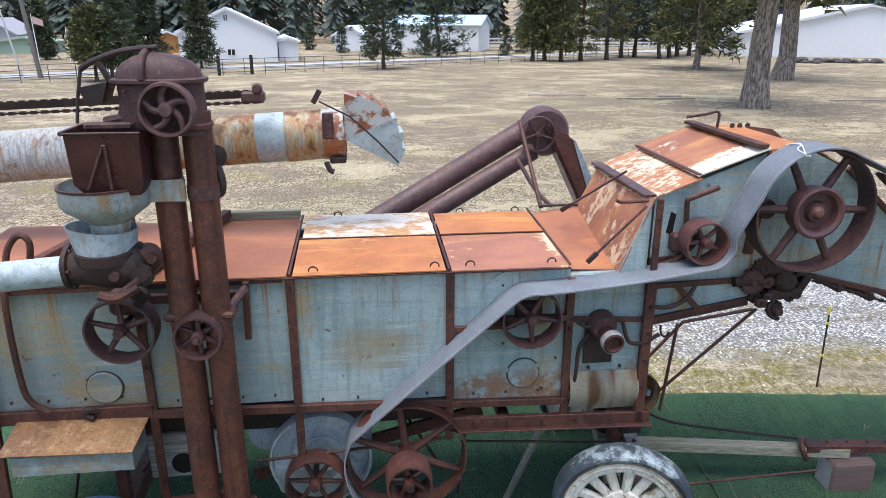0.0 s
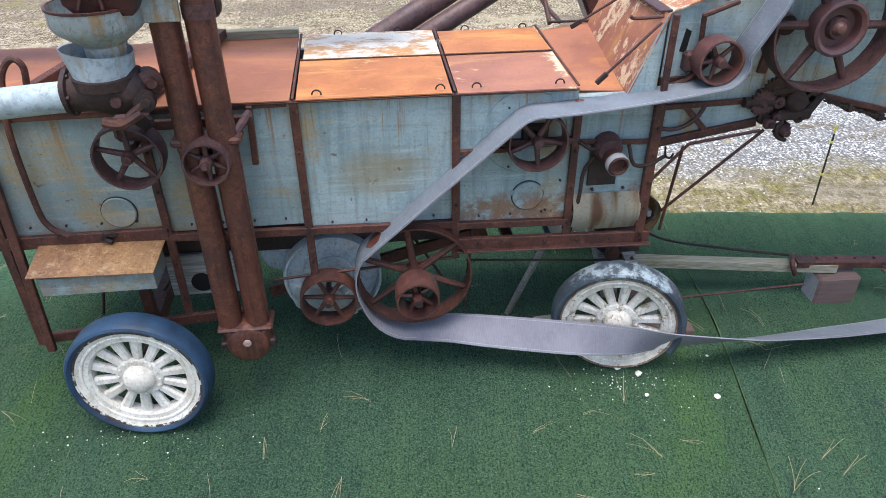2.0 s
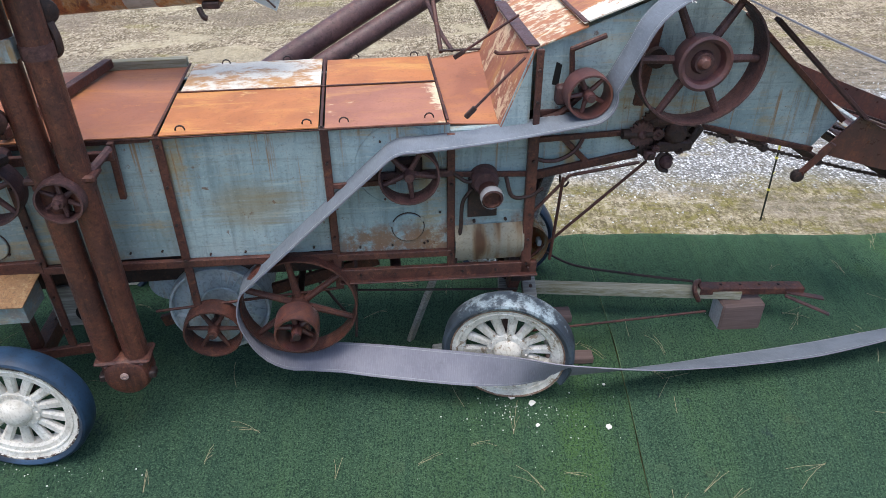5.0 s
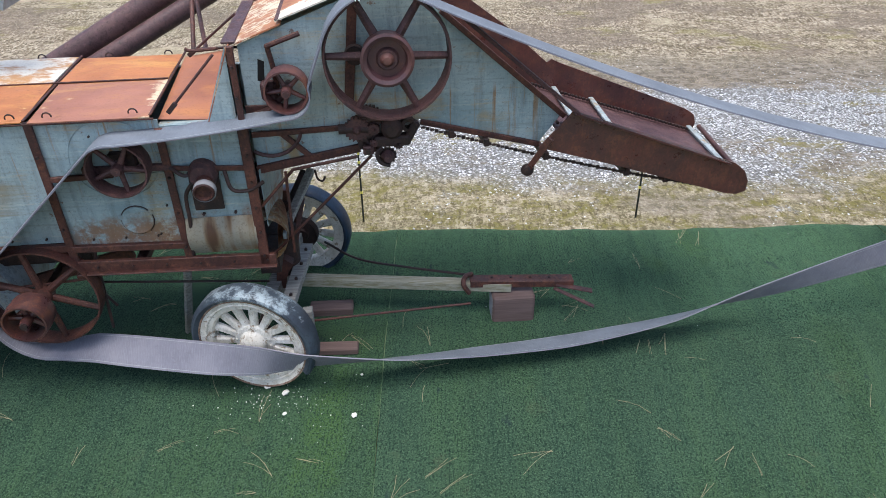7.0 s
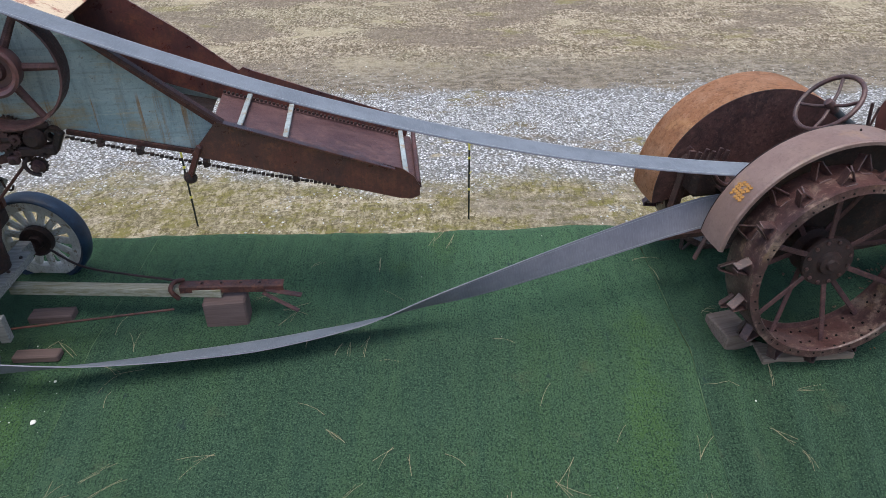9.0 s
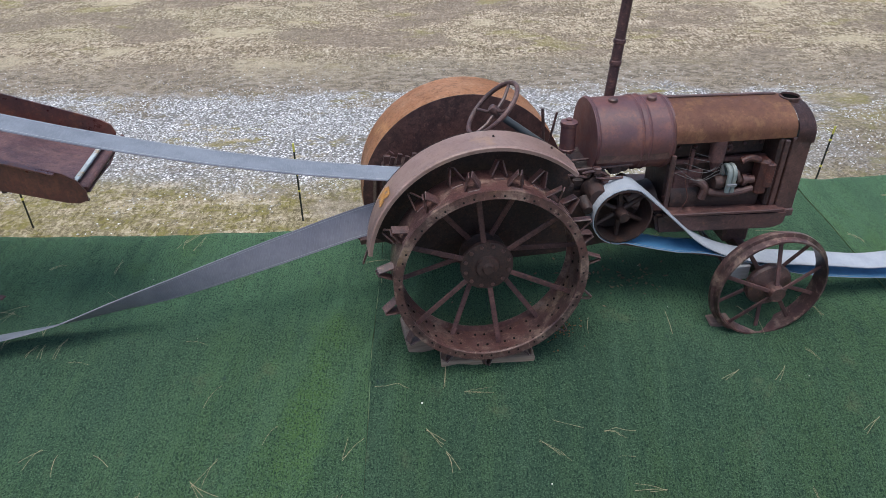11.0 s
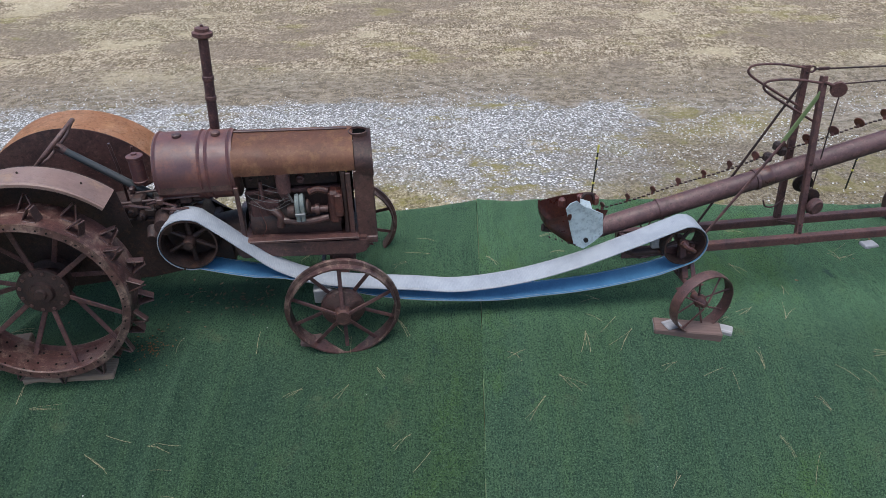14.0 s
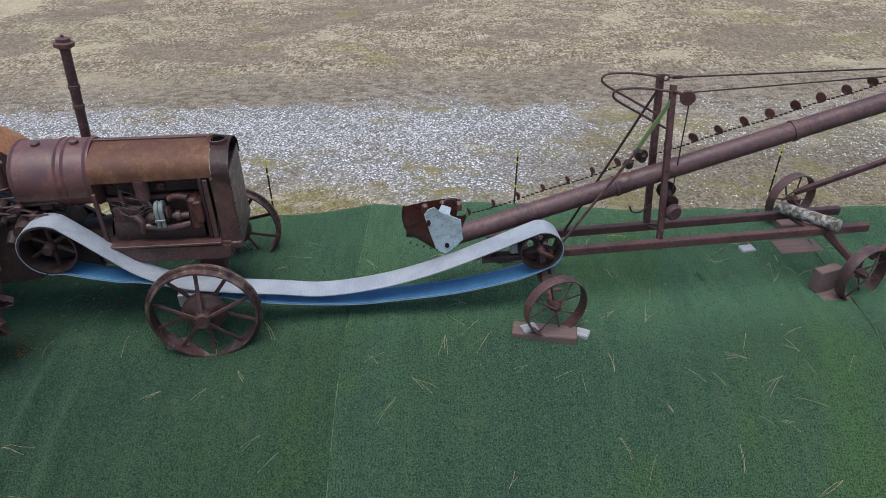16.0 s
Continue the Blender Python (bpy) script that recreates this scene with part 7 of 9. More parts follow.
part("drive_shaft", rod(B(), (1.68, -0.235, 1.27), (1.82, -0.235, 1.265), 0.026, n=14), TRACTOR, tr)
part("coupling", rod(B(), (1.73, -0.235, 1.268), (1.76, -0.235, 1.268), 0.04, n=14), TRACTOR, tr)
pm = part("water_pump", box(B(), (1.83, -0.285, 1.16), (1.91, -0.17, 1.42), 0.02), REDCAST, tr, "faded red pump casting")
part("pump_flange", box(B(), (1.87, -0.30, 1.22), (1.93, -0.16, 1.40), 0.012), REDCAST, pm)
part("pump_elbow", bent(B(), smooth_line([(1.83, -0.24, 1.41), (1.76, -0.24, 1.43), (1.70, -0.24, 1.41)], 4), 0.024, 10), REDCAST, pm)
part("outlet_elbow", bent(B(), smooth_line([(1.40, -0.17, 1.25), (1.44, -0.22, 1.27), (1.48, -0.24, 1.23), (1.47, -0.24, 1.15)], 4), 0.028, 10), TRACTOR, tr)
part("lower_pipe", bent(B(), smooth_line([(1.50, -0.24, 1.20), (1.65, -0.25, 1.18), (1.82, -0.24, 1.20)], 4), 0.026, 10), TRACTOR, tr)
part("belt_guard", box(B(), (1.93, -0.26, 1.06), (1.965, -0.06, 1.56), 0.01), DARKIRON, tr)
fan = part("fan", revolve(B(), (1.99, 0.0, 1.32), (1, 0, 0), [(0.0, 0.02), (0.05, 0.02), (0.05, -0.02), (0, -0.02)], 18), DARKIRON, tr)
for i in range(4):
    t = 0.6 + math.pi / 2 * i
    d = Vector((0.0, math.cos(t), math.sin(t)))
    part("fan_blade", beam(B(), Vector((1.99, 0, 1.32)) + d * 0.04, Vector((1.99, 0, 1.32)) + d * 0.21, 0.09, 0.006, (1, 0, 0.5)), DARKIRON, fan)
WIRE = plain("frayed_grey_wire", (0.16, 0.15, 0.145), 0.7)
wr = random.Random(8)
for i in range(1):
    a = Vector((1.24 + 0.05 * i, -0.16, 1.40 + 0.03 * (i % 3)))
    b = Vector((1.58, -0.24, 1.34 - 0.01 * i))
    mid = (a + b) / 2 + Vector((0, -0.05, -0.06 - 0.07 * wr.random()))
    part("wire", bent(B(), smooth_line([a, mid, b], 6), 0.0018, 5), WIRE, tr)
part("wire", bent(B(), smooth_line([(1.36, -0.18, 1.52), (1.34, -0.22, 1.3), (1.37, -0.24, 1.16), (1.33, -0.25, 1.08)], 6), 0.0028, 5), REDCAST, tr)
part("manifold", rod(B(), (0.62, 0.10, 1.38), (0.93, 0.14, 1.40), 0.045, n=14), DARKIRON, tr)
part("carburettor", box(B(), (0.84, -0.18, 1.36), (0.96, -0.08, 1.46), 0.02), DARKIRON, tr)
part("bell_housing", rod(B(), (0.98, 0, 0.98), (1.22, 0, 1.0), 0.16, 0.18, 30), DARKIRON, tr)
for i, (u, w) in enumerate(((0.55, 1.34), (0.48, 1.42), (0.70, 1.36), (0.80, 1.42))):
    part("linkage", box(B(), (u, -0.22, w - 0.05), (u + 0.09, -0.10, w + 0.02), 0.015), DARKIRON, tr)
part("linkage_rod", rod(B(), (0.30, -0.20, 1.40), (0.95, -0.22, 1.44), 0.011), TRACTOR, tr)
ac = part("air_cleaner", revolve(B(), (0.545, -0.08, 0), (0, 0, 1), [(0.0, 1.50), (0.05, 1.50), (0.055, 1.52), (0.05, 1.525), (0.05, 1.68), (0.056, 1.685), (0.056, 1.705), (0.02, 1.715), (0.02, 1.725), (0.0, 1.725)], 24), TANK, tr, "rusted oil canister")

# exhaust stack
ex = part("exhaust_pipe", revolve(B(), (0.888, 0.45, 0), (0.068, 0, 1), [(0.036, 1.40), (0.036, 1.88), (0.042, 1.885), (0.042, 1.91), (0.037, 1.915), (0.037, 2.03), (0.043, 2.035), (0.043, 2.06), (0.036, 2.065), (0.036, 2.33), (0.05, 2.34), (0.072, 2.352), (0.072, 2.378), (0.05, 2.386), (0.05, 2.408), (0.03, 2.414), (0.012, 2.416), (0.012, 2.43), (0.0, 2.43)], 22), IRON, tr, "tall rusted exhaust stack")

# belt pulley on the near side
pulley(tr, (0.855, -0.335, 1.165), 0.196, 0.19, 6, DARKIRON, hub=0.04, spoke_r=0.016, thick=0.012, turn=0.5, label="rusted belt pulley")
part("pulley_shaft", rod(B(), (0.855, -0.2, 1.165), (0.855, -0.43, 1.165), 0.03), DARKIRON, tr)
part("clutch_housing", rod(B(), (0.70, -0.22, 1.28), (0.70, -0.36, 1.28), 0.085, 0.06, 20), DARKIRON, tr)
part("clutch_boss", rod(B(), (0.62, -0.3, 1.24), (0.62, -0.4, 1.22), 0.05, 0.03, 14), DARKIRON, tr)
# power drum behind the fender for the long belt
part("power_drum", rod(B(), (-0.12, -0.31, 1.32), (-0.12, -0.08, 1.32), 0.115, n=28), DARKIRON, tr)
part("drum_shaft", rod(B(), (-0.12, -0.08, 1.32), (-0.12, 0.2, 1.32), 0.03), DARKIRON, tr)

# pipes, rods and castings between gearbox and engine
cl = random.Random(12)
for i in range(16):
    u, v, w = 0.42 + 0.5 * cl.random(), -0.30 + 0.16 * cl.random(), 1.22 + 0.24 * cl.random()
    if i % 3 == 0:
        part("casting", revolve(B(), (u, v, w), (0, -1, 0.2 * cl.random()), [(0, 0.04), (0.015, 0.04), (0.02, 0.02), (0.03 + 0.02 * cl.random(), 0.015), (0.045, -0.03), (0.03, -0.05)], 14), DARKIRON, tr)
    elif i % 3 == 1:
        part("linkage_rod", bent(B(), smooth_line([(u, v, w), (u + 0.08, v - 0.03, w + 0.04 * cl.random()), (u + 0.18, v, w - 0.05 * cl.random())], 4), 0.007 + 0.005 * cl.random(), 6), TRACTOR, tr)
    else:
        part("bracket", box(B(), (u, v, w), (u + 0.03 + 0.05 * cl.random(), v + 0.05, w + 0.02 + 0.05 * cl.random()), 0.008), TRACTOR, tr)
for i in range(9):
    u, w = 1.26 + 0.62 * cl.random(), 1.10 + 0.38 * cl.random()
    part("engine_boss", revolve(B(), (u, -0.155, w), (0, -1, 0), [(0.0, 0.025), (0.012, 0.024), (0.016, 0.01), (0.028, 0.006), (0.03, -0.02)], 12), IRON, tr)
part("engine_rib", beam(B(), (1.25, -0.16, 1.40), (1.92, -0.16, 1.395), 0.03, 0.03), IRON, tr)
part("engine_cover", box(B(), (1.27, -0.19, 1.12), (1.48, -0.15, 1.34), 0.012), IRON, tr)
part("push_tube", rod(B(), (1.37, -0.20, 1.36), (1.37, -0.20, 1.50), 0.012, n=10), IRON, tr)
for i in range(5):
    a = Vector((1.26 + 0.03 * i, -0.2, 1.34 + 0.035 * i))
    part("wire", bent(B(), smooth_line([a, a + Vector((0.16, -0.04, -0.05 + 0.02 * (i % 2))), Vector((1.55, -0.25, 1.36 + 0.02 * i)), Vector((1.60, -0.25, 1.32))], 6), 0.0018, 5), WIRE, tr)
# hitch ironwork at the tail
for i in range(7):
    u, v, w = -0.78 + 0.3 * cl.random(), 0.0 + 0.4 * cl.random(), 0.85 + 0.5 * cl.random()
    part("hitch_iron", beam(B(), (u, v, w), (u + 0.18 * (cl.random() - 0.3), v + 0.05, w - 0.16 * cl.random()), 0.02 + 0.03 * cl.random(), 0.03, bevel=0.006), IRON if i % 2 else TRACTOR, tr)
part("hitch_jaw", bent(B(), smooth_line([(-0.80, 0.1, 0.98), (-0.86, 0.1, 0.92), (-0.84, 0.1, 0.84), (-0.74, 0.1, 0.83)], 4), 0.022, 8), TRACTOR, tr)

# planks and blocks under the wheels
MUDBLOCK = timber("muddy_brown_block", (0.225, 0.175, 0.145), (0.15, 0.11, 0.09))
def world_box(name, c, size, yaw, mat, label, category, group="", tilt=0.0, bevel=0.008):
    m = pose(c[0], c[1], c[2], tilt, 0, yaw)
    bm = box(B(), (-size[0] / 2, -size[1] / 2, 0), (size[0] / 2, size[1] / 2, size[2]), bevel)
    return single(name, bm, mat, label, category, m, group, base=(0, 0, 0))


world_box("plank", (6.47, 3.40, 0.315), (0.62, 0.27, 0.05), 4, TANWOOD, "tan plank lying under the tractor's rear wheel", "plank", "tractor planks")
world_box("plank", (6.12, 3.52, 0.315), (0.30, 0.25, 0.05), 12, TANWOOD, "tan plank lying under the tractor's rear wheel", "plank", "tractor planks")
world_box("plank", (6.35, 4.70, 0.34), (0.62, 0.27, 0.05), 7, TANWOOD, "tan plank lying under the tractor's rear wheel", "plank", "tractor planks")
world_box("wood_block", (6.02, 3.50, 0.28), (0.20, 0.26, 0.19), 14, MUDBLOCK, "rough tan-brown block wedged behind the wheel", "block")
world_box("board", (8.13, 3.66, 0.31), (0.16, 0.10, 0.05), 8, BROWNBLOCK, "dark board scrap lying by the front wheel", "board")


# ---------------------------------------------------------------- grain auger (u along, v away, w up)
AM = pose(10.85, 3.888, 0, 0, 0, 7.0)
au = thing("grain_auger", "rusted portable grain auger on small spoked steel wheels", "grain auger", AM, (1.0, 0.3, 0.38))
SL = 0.267
TV = 0.38     # the tube stands this far back


def tube_w(u):
    return 1.083 + SL * u


part("auger_tube", rod(B(), (-0.62, TV, tube_w(-0.62)), (5.2, TV, tube_w(5.2)), 0.074, n=30), PIPERUST, au, "long plum-brown rusted auger tube")
for u in (-0.03, 0.70, 2.05):
    part("tube_collar", revolve(B(), (u, TV, tube_w(u)), (1, 0, SL), [(0.075, -0.012), (0.083, -0.012), (0.083, 0.012), (0.075, 0.012)], 30, True), PIPERUST, au)
# intake scoop: a dented sheet bucket, open above
SET_BACK = Vector((0.018, 0.06, -0.01))
bm = B()
side = [(-0.98, 1.155), (-0.972, 1.11), (-0.95, 1.055), (-0.90, 0.985), (-0.82, 0.905), (-0.74, 0.855), (-0.66, 0.825), (-0.60, 0.84)]
lipw = [1.165, 1.15, 1.16, 1.175, 1.19, 1.20, 1.20, 1.18]
rows = []
for i, (u, w) in enumerate(side):
    row = []
    for j in range(13):
        f = j / 12
        v = 0.33 + 0.15 * math.cos(math.pi * f) * (1.0 - 0.12 * i / 7)
        h = abs(2 * f - 1) ** 2.5
        p = Vector((u + 0.10 * h * (1 if i > 2 else 0.3), v, w + (lipw[i] - w) * h))
        p += Vector((noise.noise(p * 9), noise.noise(p * 9 + Vector((4, 0, 0))), noise.noise(p * 9 + Vector((0, 4, 0))))) * 0.014
        row.append(bm.verts.new(p))
    rows.append(row)
for p, q in zip(rows, rows[1:]):
    for j in range(12):
        bm.faces.new([p[j], p[j + 1], q[j + 1], q[j]])
bmesh.ops.solidify(bm, geom=list(bm.faces), thickness=0.006)
cup = part("intake_scoop", bm, TROUGH, au, "dented dark-rust intake scoop")
part("scoop_screw", rod(B(), (-0.95, 0.33, 1.0), (-0.6, 0.33, tube_w(-0.6)), 0.03, n=12), DARKIRON, cup)
for i in range(6):
    part("scoop_rivet", revolve(B(), (-0.93 + 0.05 * i, 0.185, 1.0 - 0.022 * i), (0, -1, 0), [(0.007, -0.01), (0.007, 0.006), (0, 0.009)], 8), DARKIRON, cup)
bm = B()
plate(bm, [(-0.82, 1.225), (-0.79, 1.265), (-0.745, 1.285), (-0.69, 1.24), (-0.63, 1.22), (-0.550, 1.18), (-0.535, 1.01), (-0.59, 0.95), (-0.665, 0.882), (-0.735, 0.91), (-0.775, 1.05)], 0.175, 0.010)
for v in bm.verts:
    v.co.y += 0.02 * math.sin(v.co.x * 14)
pl = part("intake_plate", bm, GALV_PALE, au, "bent galvanised intake plate")
part("plate_hole", revolve(B(), (-0.655, 0.17, 0.961), (0, -1, 0), [(0.017, -0.02), (0.017, 0.014), (0, 0.014)], 14), BLACK, pl)
part("plate_flap", sheet(B(), [(-0.72, 0.18, 1.25), (-0.63, 0.18, 1.22), (-0.60, 0.32, 1.20), (-0.67, 0.34, 1.22)], 0.006), GALV_PALE, pl)
part("plate_foot", box(B(), (-0.50, 0.12, 0.83), (-0.40, 0.20, 0.87), 0.006), ALLOY, au)
for u, w in ((-0.82, 1.13), (-0.68, 1.15), (-0.56, 1.13)):
    part("intake_lug", box(B(), (u, 0.36, w), (u + 0.05, 0.41, w + 0.08), 0.014), TROUGH, au)
part("intake_hook", bent(B(), smooth_line([(-0.66, 0.36, 1.17), (-0.63, 0.37, 1.235), (-0.575, 0.37, 1.235), (-0.555, 0.37, 1.19)], 4), 0.013, 7), DARKIRON, au)
SET_BACK = Vector((0, 0, 0))
# flight paddles on their chain above the tube
def chain_w(u):
    return tube_w(u) + 0.055 + 0.022 * ss(0.2, 1.2, u)


bm = B()
for i in range(150):
    u = -0.5 + 0.036 * i
    w = chain_w(u) + 0.006 * math.sin(u * 9)
    box(bm, (u, 0.538, w - 0.005), (u + 0.024, 0.548, w + 0.005), 0)
tagged(part("flight_chain", bm, DARKIRON, au, "rusted flight chain"), kind="stuff")
pr = random.Random(31)
for i in range(27):
    u = -0.42 + 0.196 * i
    w = chain_w(u) + 0.022 + 0.008 * pr.random()
    bm = B()
    ax_ = Vector((1, 0.45 + 0.3 * pr.random(), 0.1 + 0.4 * pr.random()))
    r = 0.026 + 0.017 * ss(0.4, 1.1, u)
    revolve(bm, (u, 0.54, w + 0.012), ax_, [(0, -0.005), (r - 0.003, -0.004), (r, 0.0), (r - 0.003, 0.004), (0, 0.005)], 16)
    beam(bm, (u, 0.54, w - 0.035), (u + 0.006, 0.545, w + 0.005), 0.02, 0.012)
    part("flight_paddle", bm, TROUGH if i % 3 else TANK, au)
for u, w in ((0.80, 0.13), (0.90, 0.15), (0.86, 0.20)):
    part("chain_guide", box(B(), (u, 0.46, tube_w(u) + w - 0.07), (u + 0.06, 0.53, tube_w(u) + w), 0.015), DARKIRON, au)
part("chain_guide", revolve(B(), (0.93, 0.50, tube_w(0.93) + 0.12), (0.3, -1, 0), [(0.02, -0.01), (0.05, -0.01), (0.052, 0.0), (0.05, 0.01), (0.02, 0.01)], 14, True), REDIRON, au)
part("tube_patch", revolve(B(), (0.76, TV, tube_w(0.76)), (1, 0, SL), [(0.074, -0.05), (0.0775, -0.045), (0.0775, 0.045), (0.074, 0.05)], 30, True), TROUGH, au, "rusted sleeve round the tube")
# rails, each an angle iron
for a, b in (((-0.38, 0.145, 0.842), (2.78, 0.135, 0.838)), ((-0.28, 0.50, 0.785), (2.78, 0.50, 0.785))):
    bm = B()
    beam(bm, a, b, 0.010, 0.055)
    beam(bm, Vector(a) + Vector((0, 0.022, 0.0325)), Vector(b) + Vector((0, 0.022, 0.0325)), 0.054, 0.010)
    part("chassis_rail", bm, IRON, au)
for u in (-0.25, 0.15, 2.3):
    part("cross_bar", beam(B(), (u, 0.17, 0.845), (u, 0.50, 0.80), 0.04, 0.03), IRON, au)
# twin masts with winch and guides
for a, b, t in (((1.04, 0.16, 0.79), (1.057, 0.419, 2.04), 0.045), ((1.075, 0.51, 0.75), (1.030, 0.604, 2.06), 0.052)):
    bm = B()
    beam(bm, a, b, t, 0.008, (0, 1, 0))
    o = Vector((-t / 2 + 0.004, 0.015, 0))
    beam(bm, Vector(a) + o, Vector(b) + o, 0.008, 0.036, (0, 1, 0))
    p = part("mast", bm, IRON, au)
    for f in (0.08, 0.5, 0.96):
        q = Vector(a).lerp(Vector(b), f)
        part("bolt", revolve(B(), q, (0, -1, 0), [(0.010, -0.004), (0.010, 0.012), (0.0, 0.014)], 6), DARKIRON, p)
part("mast_tie", rod(B(), (1.04, 0.17, 0.96), (1.075, 0.50, 0.80), 0.010), IRON, au)
part("winch_drum", revolve(B(), (1.10, 0.26, 1.15), (0.25, 0.95, 0.1), [(0.0, 0), (0.07, 0), (0.07, 0.012), (0.035, 0.014), (0.035, 0.18), (0.075, 0.182), (0.075, 0.194), (0, 0.194)], 22), DARKIRON, au)
part("winch_gear", revolve(B(), (1.12, 0.20, 1.10), (0.2, -1, 0), [(0, 0.03), (0.05, 0.03), (0.065, 0.01), (0.065, -0.02), (0, -0.02)], 18), IRON, au)
part("winch_plate", box(B(), (1.06, 0.19, 1.05), (1.17, 0.21, 1.10), 0.006), DARKIRON, au)
part("winch_hook", bent(B(), smooth_line([(1.06, 0.48, 1.02), (0.98, 0.48, 0.955), (0.91, 0.48, 0.965), (0.88, 0.48, 1.02)], 5), 0.007, 7), IRON, au)
for (u, v, w), s in (((1.030, 0.604, 2.035), 0.45), ((1.056, 0.413, 1.985), 0.45)):
    loop = [(u, v, w + 0.005), (u - s * 0.5, v, w + 0.045), (u - s * 0.88, v, w + 0.05), (u - s, v, w + 0.025), (u - s * 0.94, v, w - 0.03), (u - s * 0.5, v, w - 0.15), (u + 0.0, v - 0.02, w - 0.28)]
    part("guide_loop", bent(B(), smooth_line(loop, 5), 0.009, 8), IRON, au)
for a, b, m_, t in (((1.02, 0.58, 1.97), (0.36, 0.50, 0.81), DARKIRON, 0.020), ((1.045, 0.40, 1.93), (0.80, 0.33, 1.58), plain("faded_green_paint", (0.12, 0.17, 0.07)), 0.034), ((0.82, 0.33, 1.60), (0.22, 0.16, 0.90), IRON, 0.022)):
    part("mast_brace", beam(B(), a, b, t, 0.012, (0, 1, 0)), m_, au)
part("cable_pulley", revolve(B(), (1.15, 0.37, 1.955), (0.4, 1, 0.1), [(0, -0.015), (0.055, -0.015), (0.047, 0), (0.055, 0.015), (0, 0.015)], 22), IRON, au)
part("pulley_shackle", rod(B(), (1.056, 0.405, 2.0), (1.15, 0.37, 1.965), 0.012), IRON, au)
part("eye_bolt", revolve(B(), (1.07, 0.60, 2.03), (0, 1, 0), [(0.018, -0.006), (0.028, -0.006), (0.028, 0.006), (0.018, 0.006)], 14, True), IRON, au)
part("winch_rope", rod(B(), (1.17, 0.37, 1.95), (1.13, 0.30, 1.17), 0.005, n=6), DARKIRON, au)
part("stay_cable", rod(B(), (1.09, 0.60, 2.03), (3.9, 0.44, 2.035), 0.0065, n=6), DARKIRON, au)
part("stay_cable", rod(B(), (1.15, 0.37, 1.995), (3.7, 0.40, 2.03), 0.0055, n=6), DARKIRON, au)
part("cable_clamp", beam(B(), (1.12, 0.60, 2.03), (1.20, 0.595, 2.031), 0.018, 0.025), IRON, au)


def spoke_wheel(c, axis, R, width, n=8):
    c = Vector(c)
    a, x, y = basis(axis)
    h = width / 2
    rim = part("wheel", revolve(B(), c, axis, [(R - 0.008, -h), (R, -h), (R + 0.004, 0), (R, h), (R - 0.008, h), (R - 0.006, 0)], 48, True), TRACTOR, au, "small spoked steel wheel")
    part("hub", revolve(B(), c, axis, [(0, 0.045), (0.02, 0.045), (0.03, 0.035), (0.034, 0.0), (0.05, -0.01), (0.05, -0.03), (0.03, -0.04), (0.03, -0.09), (0, -0.09)], 18), TROUGH, rim)
    for i in range(n):
        t = 2 * math.pi * (i + 0.3) / n
        d = x * math.cos(t) + y * math.sin(t)
        part("spoke", rod(B(), c + d * 0.025 + a * (0.05 if i % 2 else -0.03), c + d * (R - 0.004), 0.007, n=7), IRON, rim)
    return rim


spoke_wheel((0.100, -0.262, 0.657), (0.25, -1, 0), 0.243, 0.085)
spoke_wheel((0.05, 0.72, 0.66), (0.0, 1, 0), 0.243, 0.085)
spoke_wheel((2.665, -0.09, 0.56), (0.32, -1, 0), 0.24, 0.09)
spoke_wheel((2.72, 1.08, 0.60), (-0.25, 1, 0), 0.25, 0.09)
part("axle", rod(B(), (0.10, -0.25, 0.657), (0.05, 0.7, 0.66), 0.018), IRON, au)
part("axle_post", beam(B(), (0.09, 0.02, 0.67), (0.07, 0.13, 0.90), 0.05, 0.04), IRON, au)
part("axle_post", beam(B(), (0.16, 0.0, 0.66), (0.15, 0.14, 0.88), 0.035, 0.012), TROUGH, au)
part("axle_fork", beam(B(), (-0.02, -0.10, 0.665), (0.20, -0.06, 0.665), 0.03, 0.012), IRON, au)
part("axle", beam(B(), (2.665, -0.06, 0.57), (2.72, 1.04, 0.60), 0.03, 0.04), IRON, au)
part("axle_arm", beam(B(), (2.42, 0.14, 0.85), (2.66, -0.04, 0.58), 0.05, 0.04), IRON, au)
part("lift_arm", beam(B(), (2.66, 0.98, 0.72), (4.6, 0.5, 1.75), 0.05, 0.04), IRON, au)
part("lift_arm", beam(B(), (2.72, -0.04, 0.68), (4.6, 0.2, 1.75), 0.05, 0.04), IRON, au)
# pulley and gearbox on the near rail
pulley(au, (0.043, 0.10, 0.965), 0.160, 0.17, 5, DARKIRON, hub=0.035, spoke_r=0.012, label="rusted auger belt pulley", hub_len=0.05)
part("jack_shaft", rod(B(), (0.043, 0.03, 0.965), (0.043, 0.50, 0.95), 0.016), IRON, au)
part("shaft_yoke", bent(B(), smooth_line([(0.02, 0.02, 0.99), (0.05, 0.005, 0.96), (0.10, 0.01, 0.93), (0.13, 0.03, 0.90)], 4), 0.018, 8), TROUGH, au)
part("shaft_yoke", revolve(B(), (0.043, 0.05, 0.965), (0.1, -1, 0), [(0.02, 0), (0.035, 0.008), (0.03, 0.03), (0.015, 0.04), (0, 0.04)], 12), IRON, au)
part("bearing_block", box(B(), (-0.17, 0.10, 0.90), (-0.09, 0.15, 0.985), 0.012), GREYBLOCK, au)
part("rusty_bracket", box(B(), (-0.32, 0.09, 0.855), (-0.08, 0.145, 0.895), 0.01), DARKIRON, au)
